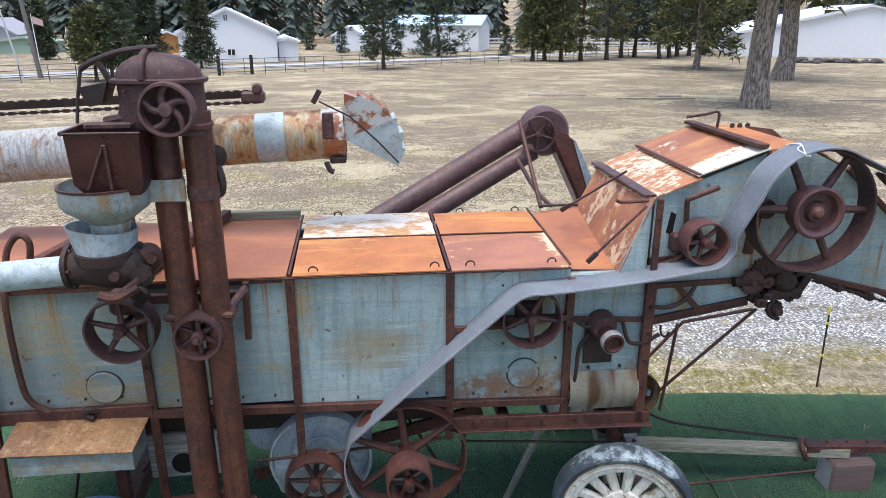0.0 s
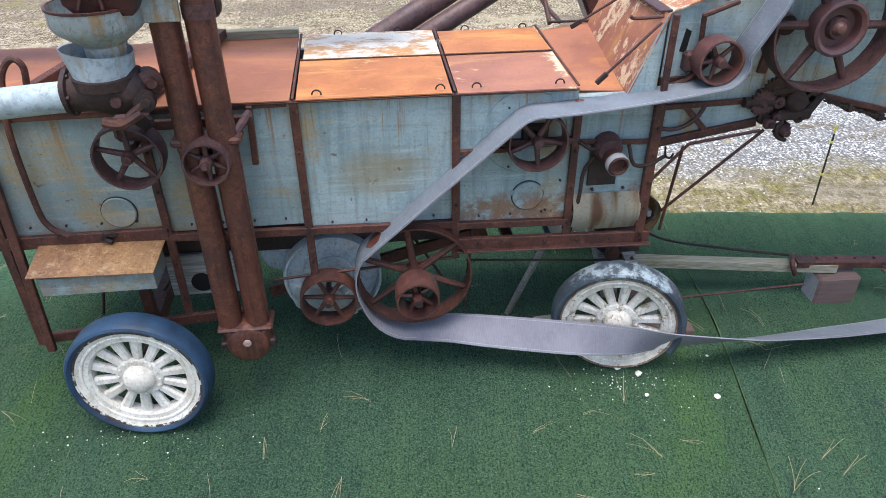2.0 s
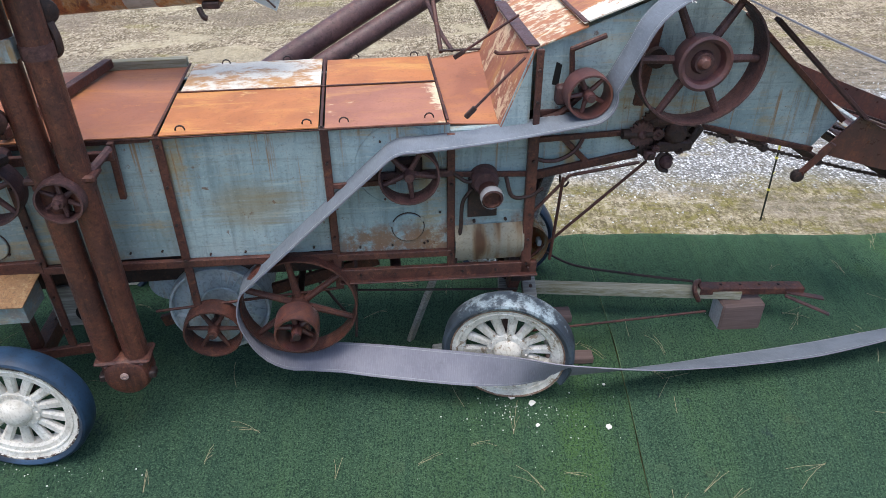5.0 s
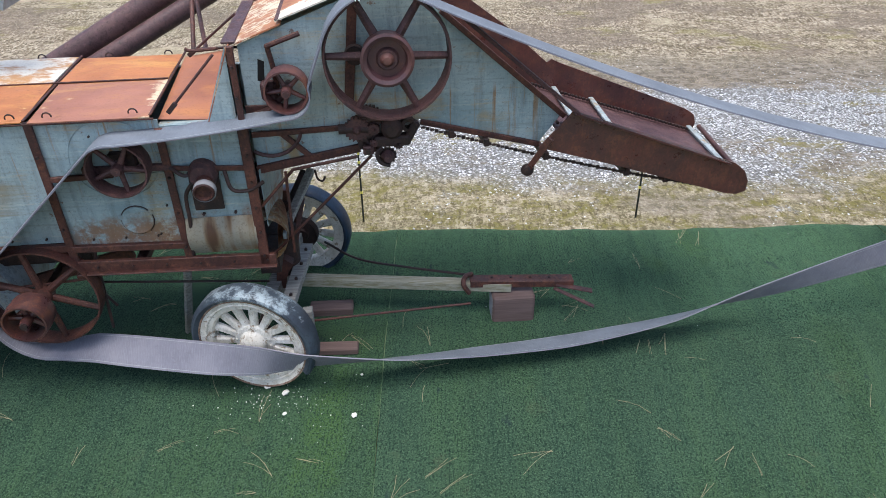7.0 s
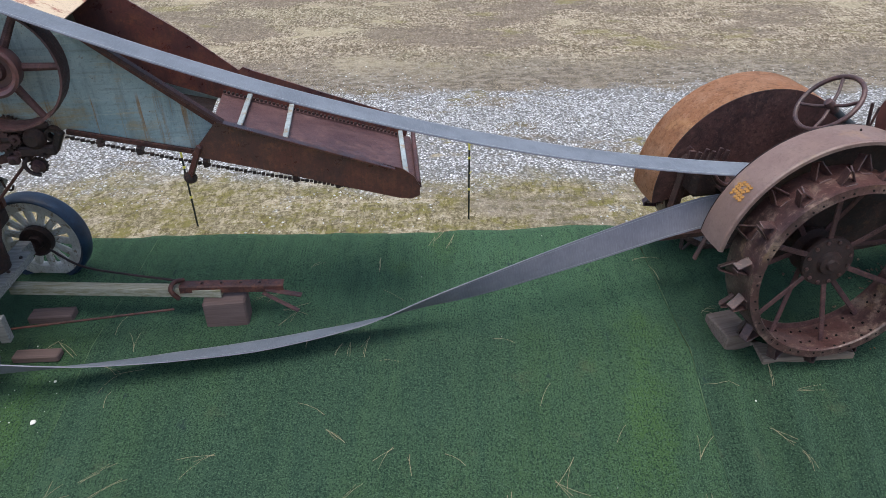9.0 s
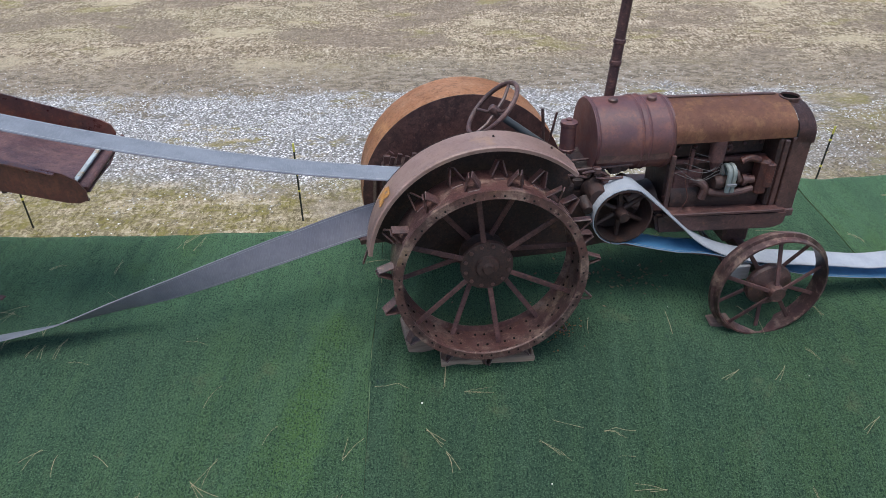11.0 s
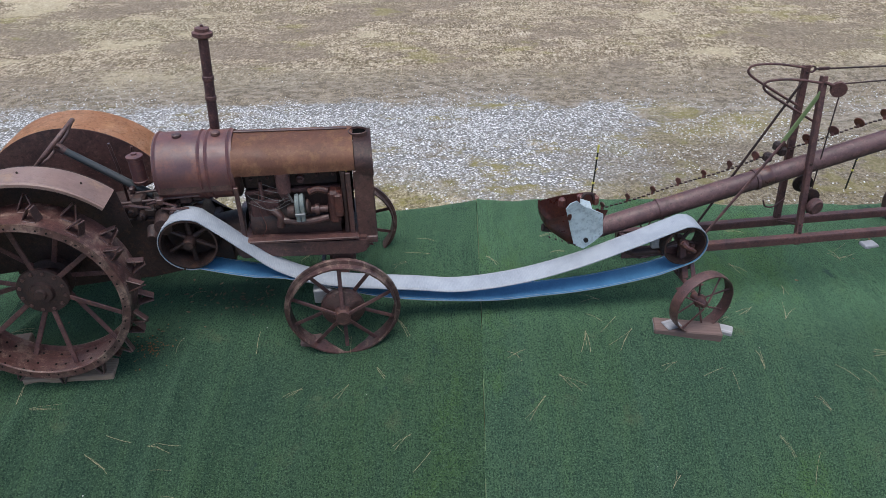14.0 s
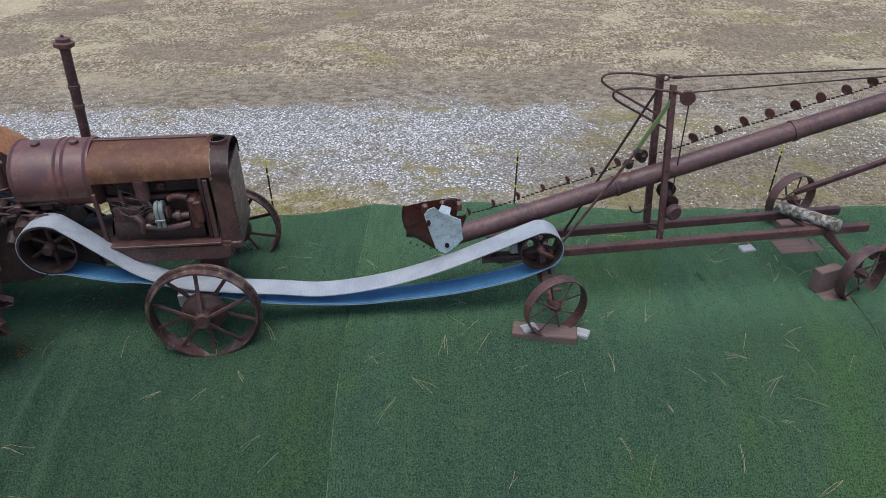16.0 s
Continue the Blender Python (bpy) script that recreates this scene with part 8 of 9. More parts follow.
part("rusty_bracket", beam(B(), (-0.36, 0.12, 0.90), (-0.24, 0.12, 0.84), 0.05, 0.03), DARKIRON, au)
part("bracket_plate", box(B(), (0.12, 0.08, 0.70), (0.16, 0.135, 0.93), 0.008), IRON, au)

# blocks and timbers around it
AW = lambda u, v, w=0.0: tuple(AM @ Vector((u, v, w)))
ob = world_box("wood_block", (*AW(0.03, -0.265)[:2], 0.365), (0.48, 0.15, 0.085), -9, [BROWNBLOCK, GREYBLOCK], "brown block with a pale sawn end under the steel wheel", "block", "auger blocks")
for f in ob.data.polygons:
    f.material_index = 1 if f.normal.x < -0.9 else 0
world_box("wood_block", (*AW(-0.08, -0.24)[:2], 0.451), (0.12, 0.10, 0.012), 20, GREYBLOCK, "flat grey chip under the small steel wheel", "block", "auger blocks")
world_box("wood_block", (*AW(0.31, -0.30)[:2], 0.375), (0.11, 0.09, 0.05), -25, GREYBLOCK, "pale grey wedge beside the small steel wheel", "block", "auger blocks")
world_box("wood_block", (*AW(2.12, 0.65)[:2], 0.355), (0.13, 0.10, 0.035), 10, GREYBLOCK, "pale grey block lying on the carpet", "block", "auger blocks")
world_box("wood_block", (*AW(2.58, 0.62)[:2], 0.335), (0.40, 0.22, 0.05), 6, BROWNBLOCK, "brown painted slab lying on the carpet", "block", "auger blocks")
world_box("wood_block", (*AW(2.74, 0.98)[:2], 0.345), (0.36, 0.20, 0.10), 6, BROWNBLOCK, "brown painted slab lying on the carpet", "block", "auger blocks")
world_box("wood_block", (*AW(2.55, -0.05)[:2], 0.315), (0.40, 0.24, 0.06), 6, BROWNBLOCK, "brown painted slab under the rear auger wheel", "block", "auger blocks")
world_box("wood_block", (*AW(2.44, 0.01)[:2], 0.375), (0.22, 0.09, 0.20), 20, BROWNBLOCK, "brown painted block leaning by the rear auger wheel", "block", "auger blocks")
m = Mat("lichen_bark", 0.95)
nz = m.noise(18, 6, 0.7)
m.color(m.mix(m.step(nz, 0.42, 0.6), (0.10, 0.085, 0.07), (0.36, 0.35, 0.31)))
m.bump(nz, 0.8, 0.01)
lg = B()
pa, pb = Vector(AW(2.24, 0.53, 0.86)), Vector(AW(2.44, 0.06, 0.94))
pts = [pa.lerp(pb, i / 8) + Vector((0.01 * noise.noise((i, 1, 1)), 0, 0.01 * noise.noise((i, 5, 1)))) for i in range(9)]
bent(lg, pts, 0.05, 12)
single("log", lg, m.m, "lichen-grey log lying across the auger rails", "log")


# ---------------------------------------------------------------- belts
THREAD = plain("worn_pale_thread", (0.42, 0.43, 0.44), 0.8, 0, 0.5, 40)


def ribbon(name, centre, across, width, thick, mats, label, matrix, closed=False, lacing=(), side=1, stitch=(-0.86, 0.86)):
    """A flat belt along centre points; across gives the direction of its width. mats: outer face, inner face."""
    bm = B()
    k = len(centre)
    rows = []
    for i in range(k):
        c, s = Vector(centre[i]), Vector(across[i]).normalized()
        t = (Vector(centre[(i + 1) % k]) - Vector(centre[i - 1])) if closed else (Vector(centre[min(i + 1, k - 1)]) - Vector(centre[max(i - 1, 0)]))
        n = t.cross(s).normalized()
        h = width / 2
        rows.append([bm.verts.new(c + s * a * h + n * b * thick / 2) for a, b in ((-1, 1), (-0.93, 1.25), (0, 1), (0.93, 1.25), (1, 1), (1, -1), (0, -1), (-1, -1))])
    for i in range(k if closed else k - 1):
        p, q = rows[i], rows[(i + 1) % k]
        for j in range(8):
            f = bm.faces.new([p[j], p[(j + 1) % 8], q[(j + 1) % 8], q[j]])
            f.material_index = 1 if j in (5, 6) else 0
    if not closed:
        bm.faces.new(rows[0]); bm.faces.new(rows[-1])
    ob = thing(name, label, "belt", matrix, tuple(centre[k // 2]))
    part("band", bm, mats, ob)
    for side_, at in itertools.product((-1, 1), stitch):
        bs = B()
        rows = []
        for i in range(k):
            c, s = Vector(centre[i]), Vector(across[i]).normalized()
            t = Vector(centre[min(i + 1, k - 1)]) - Vector(centre[max(i - 1, 0)])
            n = t.cross(s).normalized() * (thick * 0.5 * 1.25 + 0.0012) * side_
            rows.append([bs.verts.new(c + n + s * (at * width / 2 + q)) for q in (-0.0016, 0.0016)])
        for p, q in zip(rows, rows[1:]):
            bs.faces.new([p[0], p[1], q[1], q[0]])
        part("stitching", bs, THREAD, ob, "pale worn stitching")
    for i in lacing:
        c, s = Vector(centre[i]), Vector(across[i]).normalized()
        t = (Vector(centre[i + 1]) - Vector(centre[i - 1])).normalized()
        n = t.cross(s).normalized()
        for q in np.linspace(-0.42, 0.42, 9):
            part("lacing", beam(B(), c + s * q * width - t * 0.016 + n * side * 0.007, c + s * q * width + t * 0.016 + n * side * 0.007, 0.006, 0.004, n, 0), ALLOY, ob)
    return ob


def arc(c, R, a0, a1, n, v):
    return [(c[0] + R * math.cos(radians(a0 + (a1 - a0) * i / n)), v, c[1] + R * math.sin(radians(a0 + (a1 - a0) * i / n))) for i in range(n + 1)]


def lin(a, b, n, sag=0.0):
    a, b = Vector(a), Vector(b)
    return [a.lerp(b, i / n) - Vector((0, 0, sag * 4 * (i / n) * (1 - i / n))) for i in range(1, n)]


# long drive belt from the tractor over the feeder pulley, the idlers and the cylinder pulley, and back with a half twist
ctr, acr = [], []


def lay(pts, angle=0.0):
    for p in pts:
        ctr.append(Vector(p))
        t = radians(angle)
        acr.append(Vector((0, math.cos(t), math.sin(t))))


drum = (5.72, 1.32)                       # power drum on the tractor, in this frame
lay(arc(drum, 0.120, -80, 70, 6, -0.22))
topb = arc((1.212, 2.305), 0.330, 72, 162, 12, -0.085)
lay(lin(ctr[-1], topb[0], 26, 0.21))
lay(topb)
idr = arc((0.69, 2.137), 0.121, 18, -92, 8, -0.045)
lay(lin(topb[-1], idr[0], 3))
lay(idr)
turn = arc((-0.217, 1.782), 0.164, 82, 132, 8, -0.10)
lay(lin(idr[-1], turn[0], 9, 0.012))
lay(turn)
mainb = [(-0.857 + (0.333 + 0.075 * ss(195, 265, a)) * math.cos(radians(a)), -0.045, 0.978 + (0.333 + 0.075 * ss(195, 265, a)) * math.sin(radians(a))) for a in np.linspace(150, 268, 15)]
lay(lin(turn[-1], mainb[0], 10))
lay(mainb)
# slack lower run: plan of height and twist
low_run = [(-0.66, -0.06, 0.572, 22), (-0.34, -0.14, 0.568, 42), (0.06, -0.26, 0.582, 58), (0.35, -0.315, 0.578, 84), (0.62, -0.33, 0.562, 118), (1.17, -0.30, 0.489, 143), (1.70, -0.25, 0.446, 156), (2.21, -0.22, 0.444, 161), (2.60, -0.19, 0.468, 157),
           (2.97, -0.17, 0.520, 148), (3.36, -0.14, 0.612, 128), (3.75, -0.14, 0.716, 107), (4.46, -0.16, 0.951, 82), (5.12, -0.20, 1.173, 68), (5.5, -0.22, 1.20, 58)]
fine = smooth_line([(u, v, w) for u, v, w, t in low_run], 6)
ang = [low_run[min(i // 6, len(low_run) - 1)][3] + (low_run[min(i // 6 + 1, len(low_run) - 1)][3] - low_run[min(i // 6, len(low_run) - 1)][3]) * (i % 6) / 6 for i in range(len(fine))]
for q, t in zip(fine, ang):
    lay([q], t)
ribbon("drive_belt", ctr, acr, 0.20, 0.007, [BELT_MAUVE, BELT_GREY], "long grey rubber drive belt with a half twist", TM)
bm = B()
for k in range(2):
    bent(bm, smooth_line([(1.075 + 0.02 * k, -0.19, 2.60), (1.085 - 0.03 * k, -0.14, 2.626), (1.11, -0.08, 2.637), (1.10 + 0.03 * k, -0.02, 2.633), (1.12 - 0.02 * k, 0.025, 2.62)], 4), 0.003, 6)
single("string", bm, plain("white_twine", (0.75, 0.76, 0.76), 0.8), "white twine tied round the drive belt", "string", TM)

# short belt from the tractor pulley to the auger pulley
ctr, acr = [], []
pA, pB = (0.855, 1.165), (4.375, 0.965)
vA, vB = -0.335, -0.575
up = arc(pA, 0.203, 250, 62, 14, vA)
lay(up)
hang = [(1.09, -0.351, 1.225), (1.24, -0.362, 1.083), (1.46, -0.377, 0.897), (1.80, -0.40, 0.765), (2.41, -0.441, 0.691), (2.75, -0.465, 0.658), (3.18, -0.494, 0.708), (3.60, -0.522, 0.822), (4.0, -0.549, 0.978), (4.25, -0.566, 1.085)]
lay(smooth_line(hang, 6))
lay(arc(pB, 0.167, 96, -70, 12, vB))
back = [(4.30, -0.57, 0.755), (4.15, -0.56, 0.705), (3.73, -0.531, 0.620), (3.30, -0.501, 0.580), (2.89, -0.474, 0.563), (2.2, -0.427, 0.635), (1.55, -0.382, 0.830), (1.26, -0.363, 0.872)]
lay(smooth_line(back, 6))
lay([(1.10, -0.351, 0.908), (0.98, -0.34, 0.938)])
lay(arc(pA, 0.203, 280, 254, 4, vA))
ribbon("auger_belt", ctr, acr, 0.188, 0.006, [BELT_PALE, BELT_BLUE], "slack pale canvas belt with a blue inner face", RM, lacing=(52,), side=-1)


# ---------------------------------------------------------------- distance: trees, buildings, fences
def foliage(name, a, b):
    m = Mat(name, 0.8, 0.0, 0.2)
    m.color(m.mix(m.island(), a, b))
    return m.m


PINE = foliage("pine_needles_olive", (0.050, 0.062, 0.022), (0.135, 0.135, 0.060))
PINE_DARK = foliage("pine_needles_dark", (0.030, 0.045, 0.026), (0.085, 0.105, 0.058))
# forest tone is paler and bluer, with distance haze put into the colour
FOREST = foliage("hazed_forest_needles", (0.040, 0.056, 0.050), (0.105, 0.125, 0.110))


def bark(name, a, b):
    m = Mat(name, 0.95, 0.0, 0.1)
    n = m.noise(5, 6, 0.7, m.warp((2.2, 2.2, 0.5)))
    m.color(m.mix(m.step(n, 0.4, 0.62), a, b))
    m.bump(n, 1.0, 0.06)
    return m.m


BARK = bark("pine_bark", (0.11, 0.088, 0.074), (0.36, 0.31, 0.275))
BARK_DARK = bark("dark_bark", (0.05, 0.042, 0.036), (0.13, 0.11, 0.095))


def needles(bm, c, d, size, rng, k=16):
    """A clump of needle blades round c, pointing along d."""
    for i in range(k):
        q = Vector((rng.gauss(0, 1), rng.gauss(0, 1), rng.gauss(0, 0.8))).normalized() * 0.9 + d * 0.8
        q = q.normalized() * size * (0.55 + 0.6 * rng.random())
        o = c + Vector((rng.gauss(0, 1), rng.gauss(0, 1), rng.gauss(0, 0.7))) * size * 0.45
        s = q.cross(Vector((rng.random() - 0.5, rng.random() - 0.5, rng.random() - 0.5)))
        if s.length < 1e-6:
            continue
        s = s.normalized() * size * 0.13
        bm.faces.new([bm.verts.new(o - s), bm.verts.new(o + s), bm.verts.new(o + q)])


def pine(name, x, y, height, trunk, crown_from, spread, seed, leaf=PINE, bk=BARK, whorls=12, per=6, clump=0.5, label="tall pine tree with olive needles", fork=0.0, top_narrow=0.25, k=16, dens=3):
    rng = random.Random(seed)
    z0 = land(x, y) - 0.1
    ob = thing(name, label, "tree", Matrix.Translation((x, y, z0)), (0, 0, 0), "pines")
    bm = B()
    spine = [Vector((0.02 * height * noise.noise((seed, i * 0.4, 0)), 0.015 * height * noise.noise((0, seed, i * 0.4)), height * i / 14)) for i in range(15)]
    rows = []
    n = 14
    for i, p in enumerate(spine):
        f = i / 14
        r = trunk / 2 * ((1 - f) ** 0.8 * 0.96 + 0.04) * (1 + 0.35 * math.exp(-f * 40))
        rows.append([bm.verts.new(p + Vector((math.cos(t), math.sin(t), 0)) * r * (1 + 0.10 * noise.noise((math.cos(t) * 2, math.sin(t) * 2, i * 0.7 + seed)))) for t in [2 * math.pi * j / n for j in range(n)]])
    for p, q in zip(rows, rows[1:]):
        for j in range(n):
            bm.faces.new([p[j], p[(j + 1) % n], q[(j + 1) % n], q[j]])
    leaves, limbs = B(), bm
    for w in range(whorls):
        f = w / (whorls - 1)
        h = crown_from + (height * 0.98 - crown_from) * f
        sp = spread * (1 - (1 - top_narrow) * f) * (0.55 + 0.45 * min(1, f * 5 + 0.3))
        a0 = rng.random() * 6.28
        for b in range(per):
            a = a0 + 6.28 * (b + 0.5 * rng.random()) / per
            L = sp * (0.55 + 0.5 * rng.random())
            base = spine[min(14, int(h / height * 14))].copy()
            base.z = h + rng.random() * 0.3
            d = Vector((math.cos(a), math.sin(a), 0.28 - 0.35 * (1 - f) + 0.2 * (rng.random() - 0.5)))
            tip = base + d * L - Vector((0, 0, 0.12 * L))
            mid = base + d * L * 0.5 + Vector((0, 0, 0.03 * L))
            bent(limbs, [base, mid, tip], max(0.018, trunk * 0.075 * (1 - 0.6 * f)), 5, taper=0.25)
            for s in range(dens):
                g = 0.45 + 0.6 * (s + rng.random() * 0.5) / dens
                c = base.lerp(tip, g) + Vector((rng.gauss(0, 0.13), rng.gauss(0, 0.13), rng.gauss(0, 0.10))) * L
                needles(leaves, c, d, clump * (0.7 + 0.6 * rng.random()), rng, k)
    part("trunk", limbs, bk, ob)
    part("crown", leaves, leaf, ob, smooth=False)
    return ob


# the two great trunks on the lawn
pine("pine_tree", 15.8, 36.0, 24, 1.18, 6.3, 5.5, 3, PINE, BARK, 14, 6, 0.75, "great old pine with thick furrowed trunk on the lawn", k=24, dens=5)
pine("pine_tree", 24.5, 52.0, 26, 1.25, 6.6, 6.0, 5, PINE, BARK, 14, 6, 0.9, "great old pine with thick furrowed trunk on the lawn", k=24, dens=5)
pine("pine_tree", 21.9, 62.8, 18, 0.52, 2.6, 5.2, 7, PINE, BARK, 14, 6, 0.8, k=20, dens=4)
pine("pine_tree", -5.4, 62.5, 11, 0.34, 1.5, 2.9, 9, PINE_DARK, BARK_DARK, 14, 6, 0.42, "young bushy pine beside the pipe fence", k=22, dens=4)
pine("pine_tree", -0.9, 82.0, 15, 0.4, 0.9, 3.9, 11, PINE_DARK, BARK_DARK, 14, 6, 0.55, "young bushy pine beyond the road", k=22, dens=4)
for i, (x, y, h, s) in enumerate(((8.9, 74, 9, 2.2), (10.2, 74, 10, 2.3), (11.7, 73, 9, 2.4), (14.0, 74.5, 13, 2.8), (17.0, 76, 15, 3.4), (19.5, 80, 16, 3.5), (21.5, 82, 17, 3.6), (23.5, 79, 16, 3.4), (25.2, 81, 17, 3.6), (27.0, 84, 16, 3.8), (29.0, 86, 18, 4.0), (31.5, 88, 17, 3.8))):
    pine("pine_tree", x, y, h, 0.42, 1.5 if i < 4 else 2.6, s, 20 + i, PINE if i < 5 else PINE_DARK, BARK_DARK, 11, 6, 0.55, "pine in the grove along the fence", k=16, dens=3)
for i, (x, y, h, s, cf) in enumerate(((-24.8, 60, 6.2, 2.0, 0.9), (-21.2, 62, 5.9, 1.9, 0.9), (-25.5, 56, 5.6, 1.6, 0.9), (-24.6, 50.0, 4.7, 1.9, 1.5), (-23.6, 50.3, 4.4, 1.6, 1.5), (-41.9, 75, 5.6, 1.5, 0.6))):
    pine("pine_tree", x, y, h, 0.26, cf, s, 40 + i, PINE_DARK if i != 3 else PINE, BARK_DARK, 12, 6, 0.42, "young bushy pine by the pipe fence", k=20, dens=4)
for i, (x, y, h) in enumerate(((-18.5, 98, 3.2), (-9.0, 88, 3.0), (-2.5, 86, 3.4), (7.0, 84, 3.0), (-13.0, 90, 3.2), (9.5, 92, 4.0))):
    pine("young_fir", x, y, h, 0.12, 0.2, 1.1, 60 + i, PINE_DARK, BARK_DARK, 8, 6, 0.35, "small bushy fir on the far verge", k=14, dens=2)

# wooded slope behind, too many to count
rng = random.Random(77)
bm, tk = B(), B()
for i in range(620):
    x = -190 + 380 * rng.random()
    y = 118 + 95 * rng.random() ** 1.3 + 0.05 * abs(x)
    if abs(x) < 200:
        h = 13 + 12 * rng.random()
        z = land(x, y) - 0.3
        rod(tk, (x, y, z), (x, y, z + h * 0.9), 0.16, 0.04, 5)
        m_ = 120 if y < 165 else 50
        for j in range(m_):
            f = (j + 0.5) / m_
            hh = z + h * (0.10 + 0.9 * f)
            r = (h * 0.17 * (1 - f) ** 0.85 + 0.25) * (0.55 + 0.5 * rng.random())
            a = rng.random() * 6.28
            d = Vector((math.cos(a), math.sin(a), -0.35 + 0.3 * rng.random()))
            o = Vector((x, y, hh))
            s = Vector((-math.sin(a), math.cos(a), 0.2 * (rng.random() - 0.5))) * r * (0.15 + 0.14 * rng.random())
            t = o + d * r * (0.75 + 0.5 * rng.random())
            bm.faces.new([bm.verts.new(o + Vector((0, 0, 0.35 * r))), bm.verts.new(t - s), bm.verts.new(t + s * 0.9 - Vector((0, 0, 0.15 * r)))])
forest = thing("forest", "dense dark conifer forest on the slope", "forest", Matrix(), (0, 118, land(0, 118)), kind="stuff")
part("tree_crowns", bm, FOREST, forest, smooth=False)["kind"] = "stuff"
part("tree_trunks", tk, BARK_DARK, forest)["kind"] = "stuff"

# buildings
def siding(name, c, rib=3.2, vertical=True):
    m = Mat(name, 0.6, 0.0, 0.3)
    n = m.noise(2.0, 5, 0.6)
    w = m.node("ShaderNodeTexWave", Vector=m.warp((1, 1, 0) if vertical else (0, 0, 1)), Scale=rib).outputs["Fac"]
    m.color(m.mix(m.math("MULTIPLY", n, 0.25), c, tuple(x * 0.75 for x in c)))
    m.bump(w, 0.3, 0.03)
    return m.m


WHITEWALL = siding("white_painted_siding", (0.78, 0.80, 0.84), 2.0, False)
WHITESTEEL = siding("white_ribbed_steel", (0.76, 0.78, 0.82), 1.4)
ROOFSTEEL = siding("pale_steel_roof", (0.66, 0.70, 0.76), 1.2)
ROOFBLUE = siding("pale_blue_roof", (0.42, 0.56, 0.70), 1.2)
GREYWALL = siding("grey_siding", (0.34, 0.34, 0.38), 2.0, False)
GREENWALL = siding("pale_green_siding", (0.30, 0.40, 0.32), 2.0, False)
GLASS = plain("dark_window_glass", (0.03, 0.035, 0.04), 0.15)


def gable_house(name, c, yaw, width, length, eave, peak, wall, roof, label, openings=()):
    """Gable end towards -y of its own frame, at the origin; length runs back."""
    m = pose(c[0], c[1], c[2], 0, 0, yaw)
    ob = thing(name, label, "building", m, (0, length / 2, 0))
    h = width / 2
    for y in (0, length - 0.15):
        part("wall", plate(B(), [(-h, -0.3), (h, -0.3), (h, eave), (0, peak), (-h, eave)], y, 0.15), wall, ob)
    for s in (-1, 1):
        part("wall", box(B(), (s * h - 0.075, 0.15, -0.3), (s * h + 0.075, length - 0.15, eave), 0), wall, ob)
        over = 0.35
        k = (peak - eave) / h
        bm = B()
        sheet(bm, [(0, -over, peak + 0.12), (s * (h + over), -over, eave - k * over + 0.12), (s * (h + over), length + over, eave - k * over + 0.12), (0, length + over, peak + 0.12)], 0.12)
        part("roof", bm, roof, ob)
        part("fascia", beam(B(), (0, -over, peak + 0.03), (s * (h + over), -over, eave - k * over + 0.03), 0.05, 0.2, (0, 0, 1)), roof, ob)
    for u, w, a, b in openings:
        wd = part("window", box(B(), (u - a / 2, -0.03, w), (u + a / 2, 0.0, w + b), 0.0), GLASS, ob)
        for q in (-a / 2, 0, a / 2):
            part("window_frame", box(B(), (u + q - 0.04, -0.06, w - 0.04), (u + q + 0.04, -0.005, w + b + 0.04), 0), wall, wd)
    return ob


GZ = -1.2
gable_house("barn", (-21.4, 71.0, GZ), 14, 9.2, 16, 2.9, 5.05, WHITEWALL, ROOFSTEEL, "white gabled barn with pale steel roof beyond the fence", ((0.2, 0.75, 0.75, 0.55), (-0.1, 4.0, 0.4, 0.5)))
gable_house("lean_to", (-16.1, 73.5, GZ), 14, 1.8, 9, 2.0, 2.3, WHITEWALL, ROOFSTEEL, "white lean-to against the barn")
gable_house("shed", (-12.6, 95, GZ), -20, 4.6, 9, 2.0, 3.1, WHITEWALL, ROOFSTEEL, "white shed with pale roof beyond the road")
gable_house("workshop", (5.2, 98, GZ), 78, 9.0, 12, 3.2, 4.4, WHITEWALL, ROOFBLUE, "white workshop with pale blue roof beyond the road")
gable_house("house", (3.4, 112, GZ), 20, 4.5, 7, 1.9, 3.0, GREYWALL, GREYWALL, "small grey house beyond the road")
gable_house("machine_shed", (47.5, 82, GZ), -12, 27, 20, 2.6, 5.6, WHITESTEEL, ROOFSTEEL, "large white ribbed-steel machine shed")
gable_house("house", (-58, 92, GZ), 10, 6.0, 8, 2.2, 4.0, GREYWALL, GREYWALL, "weathered grey farmhouse beyond the road")
gable_house("shed", (-51, 87, GZ), 10, 6.0, 5, 1.4, 1.9, GREENWALL, GREENWALL, "low pale green shed beyond the road")
gable_house("shed", (-34, 88, GZ), 30, 3.5, 5, 1.9, 2.6, siding("orange_siding", (0.42, 0.20, 0.07), 2.0, False), ROOFSTEEL, "small orange shed beyond the road")

# road behind the fence
ROAD = plain("pale_grey_asphalt", (0.40, 0.41, 0.43), 0.9, 0, 0.2, 1.5)
bm = B()
prev = None
for i in range(61):
    t = -1.4 + 3.4 * i / 60
    x, y = -29 + 44.4 * t, 51 + 31.5 * t
    n = Vector((-31.5, 44.4, 0)).normalized()
    cur = []
    for s in (2.5, 6.0):
        q = Vector((x, y, 0)) + n * s
        cur.append(bm.verts.new((q.x, q.y, land(q.x, q.y) + 0.05)))
    if prev:
        bm.faces.new([prev[0], cur[0], cur[1], prev[1]])
    prev = cur
single("road", bm, ROAD, "narrow pale grey farm road", "road", kind="structure")


# pipe corral fence
PIPE = plain("dark_pipe", (0.10, 0.11, 0.11), 0.6)
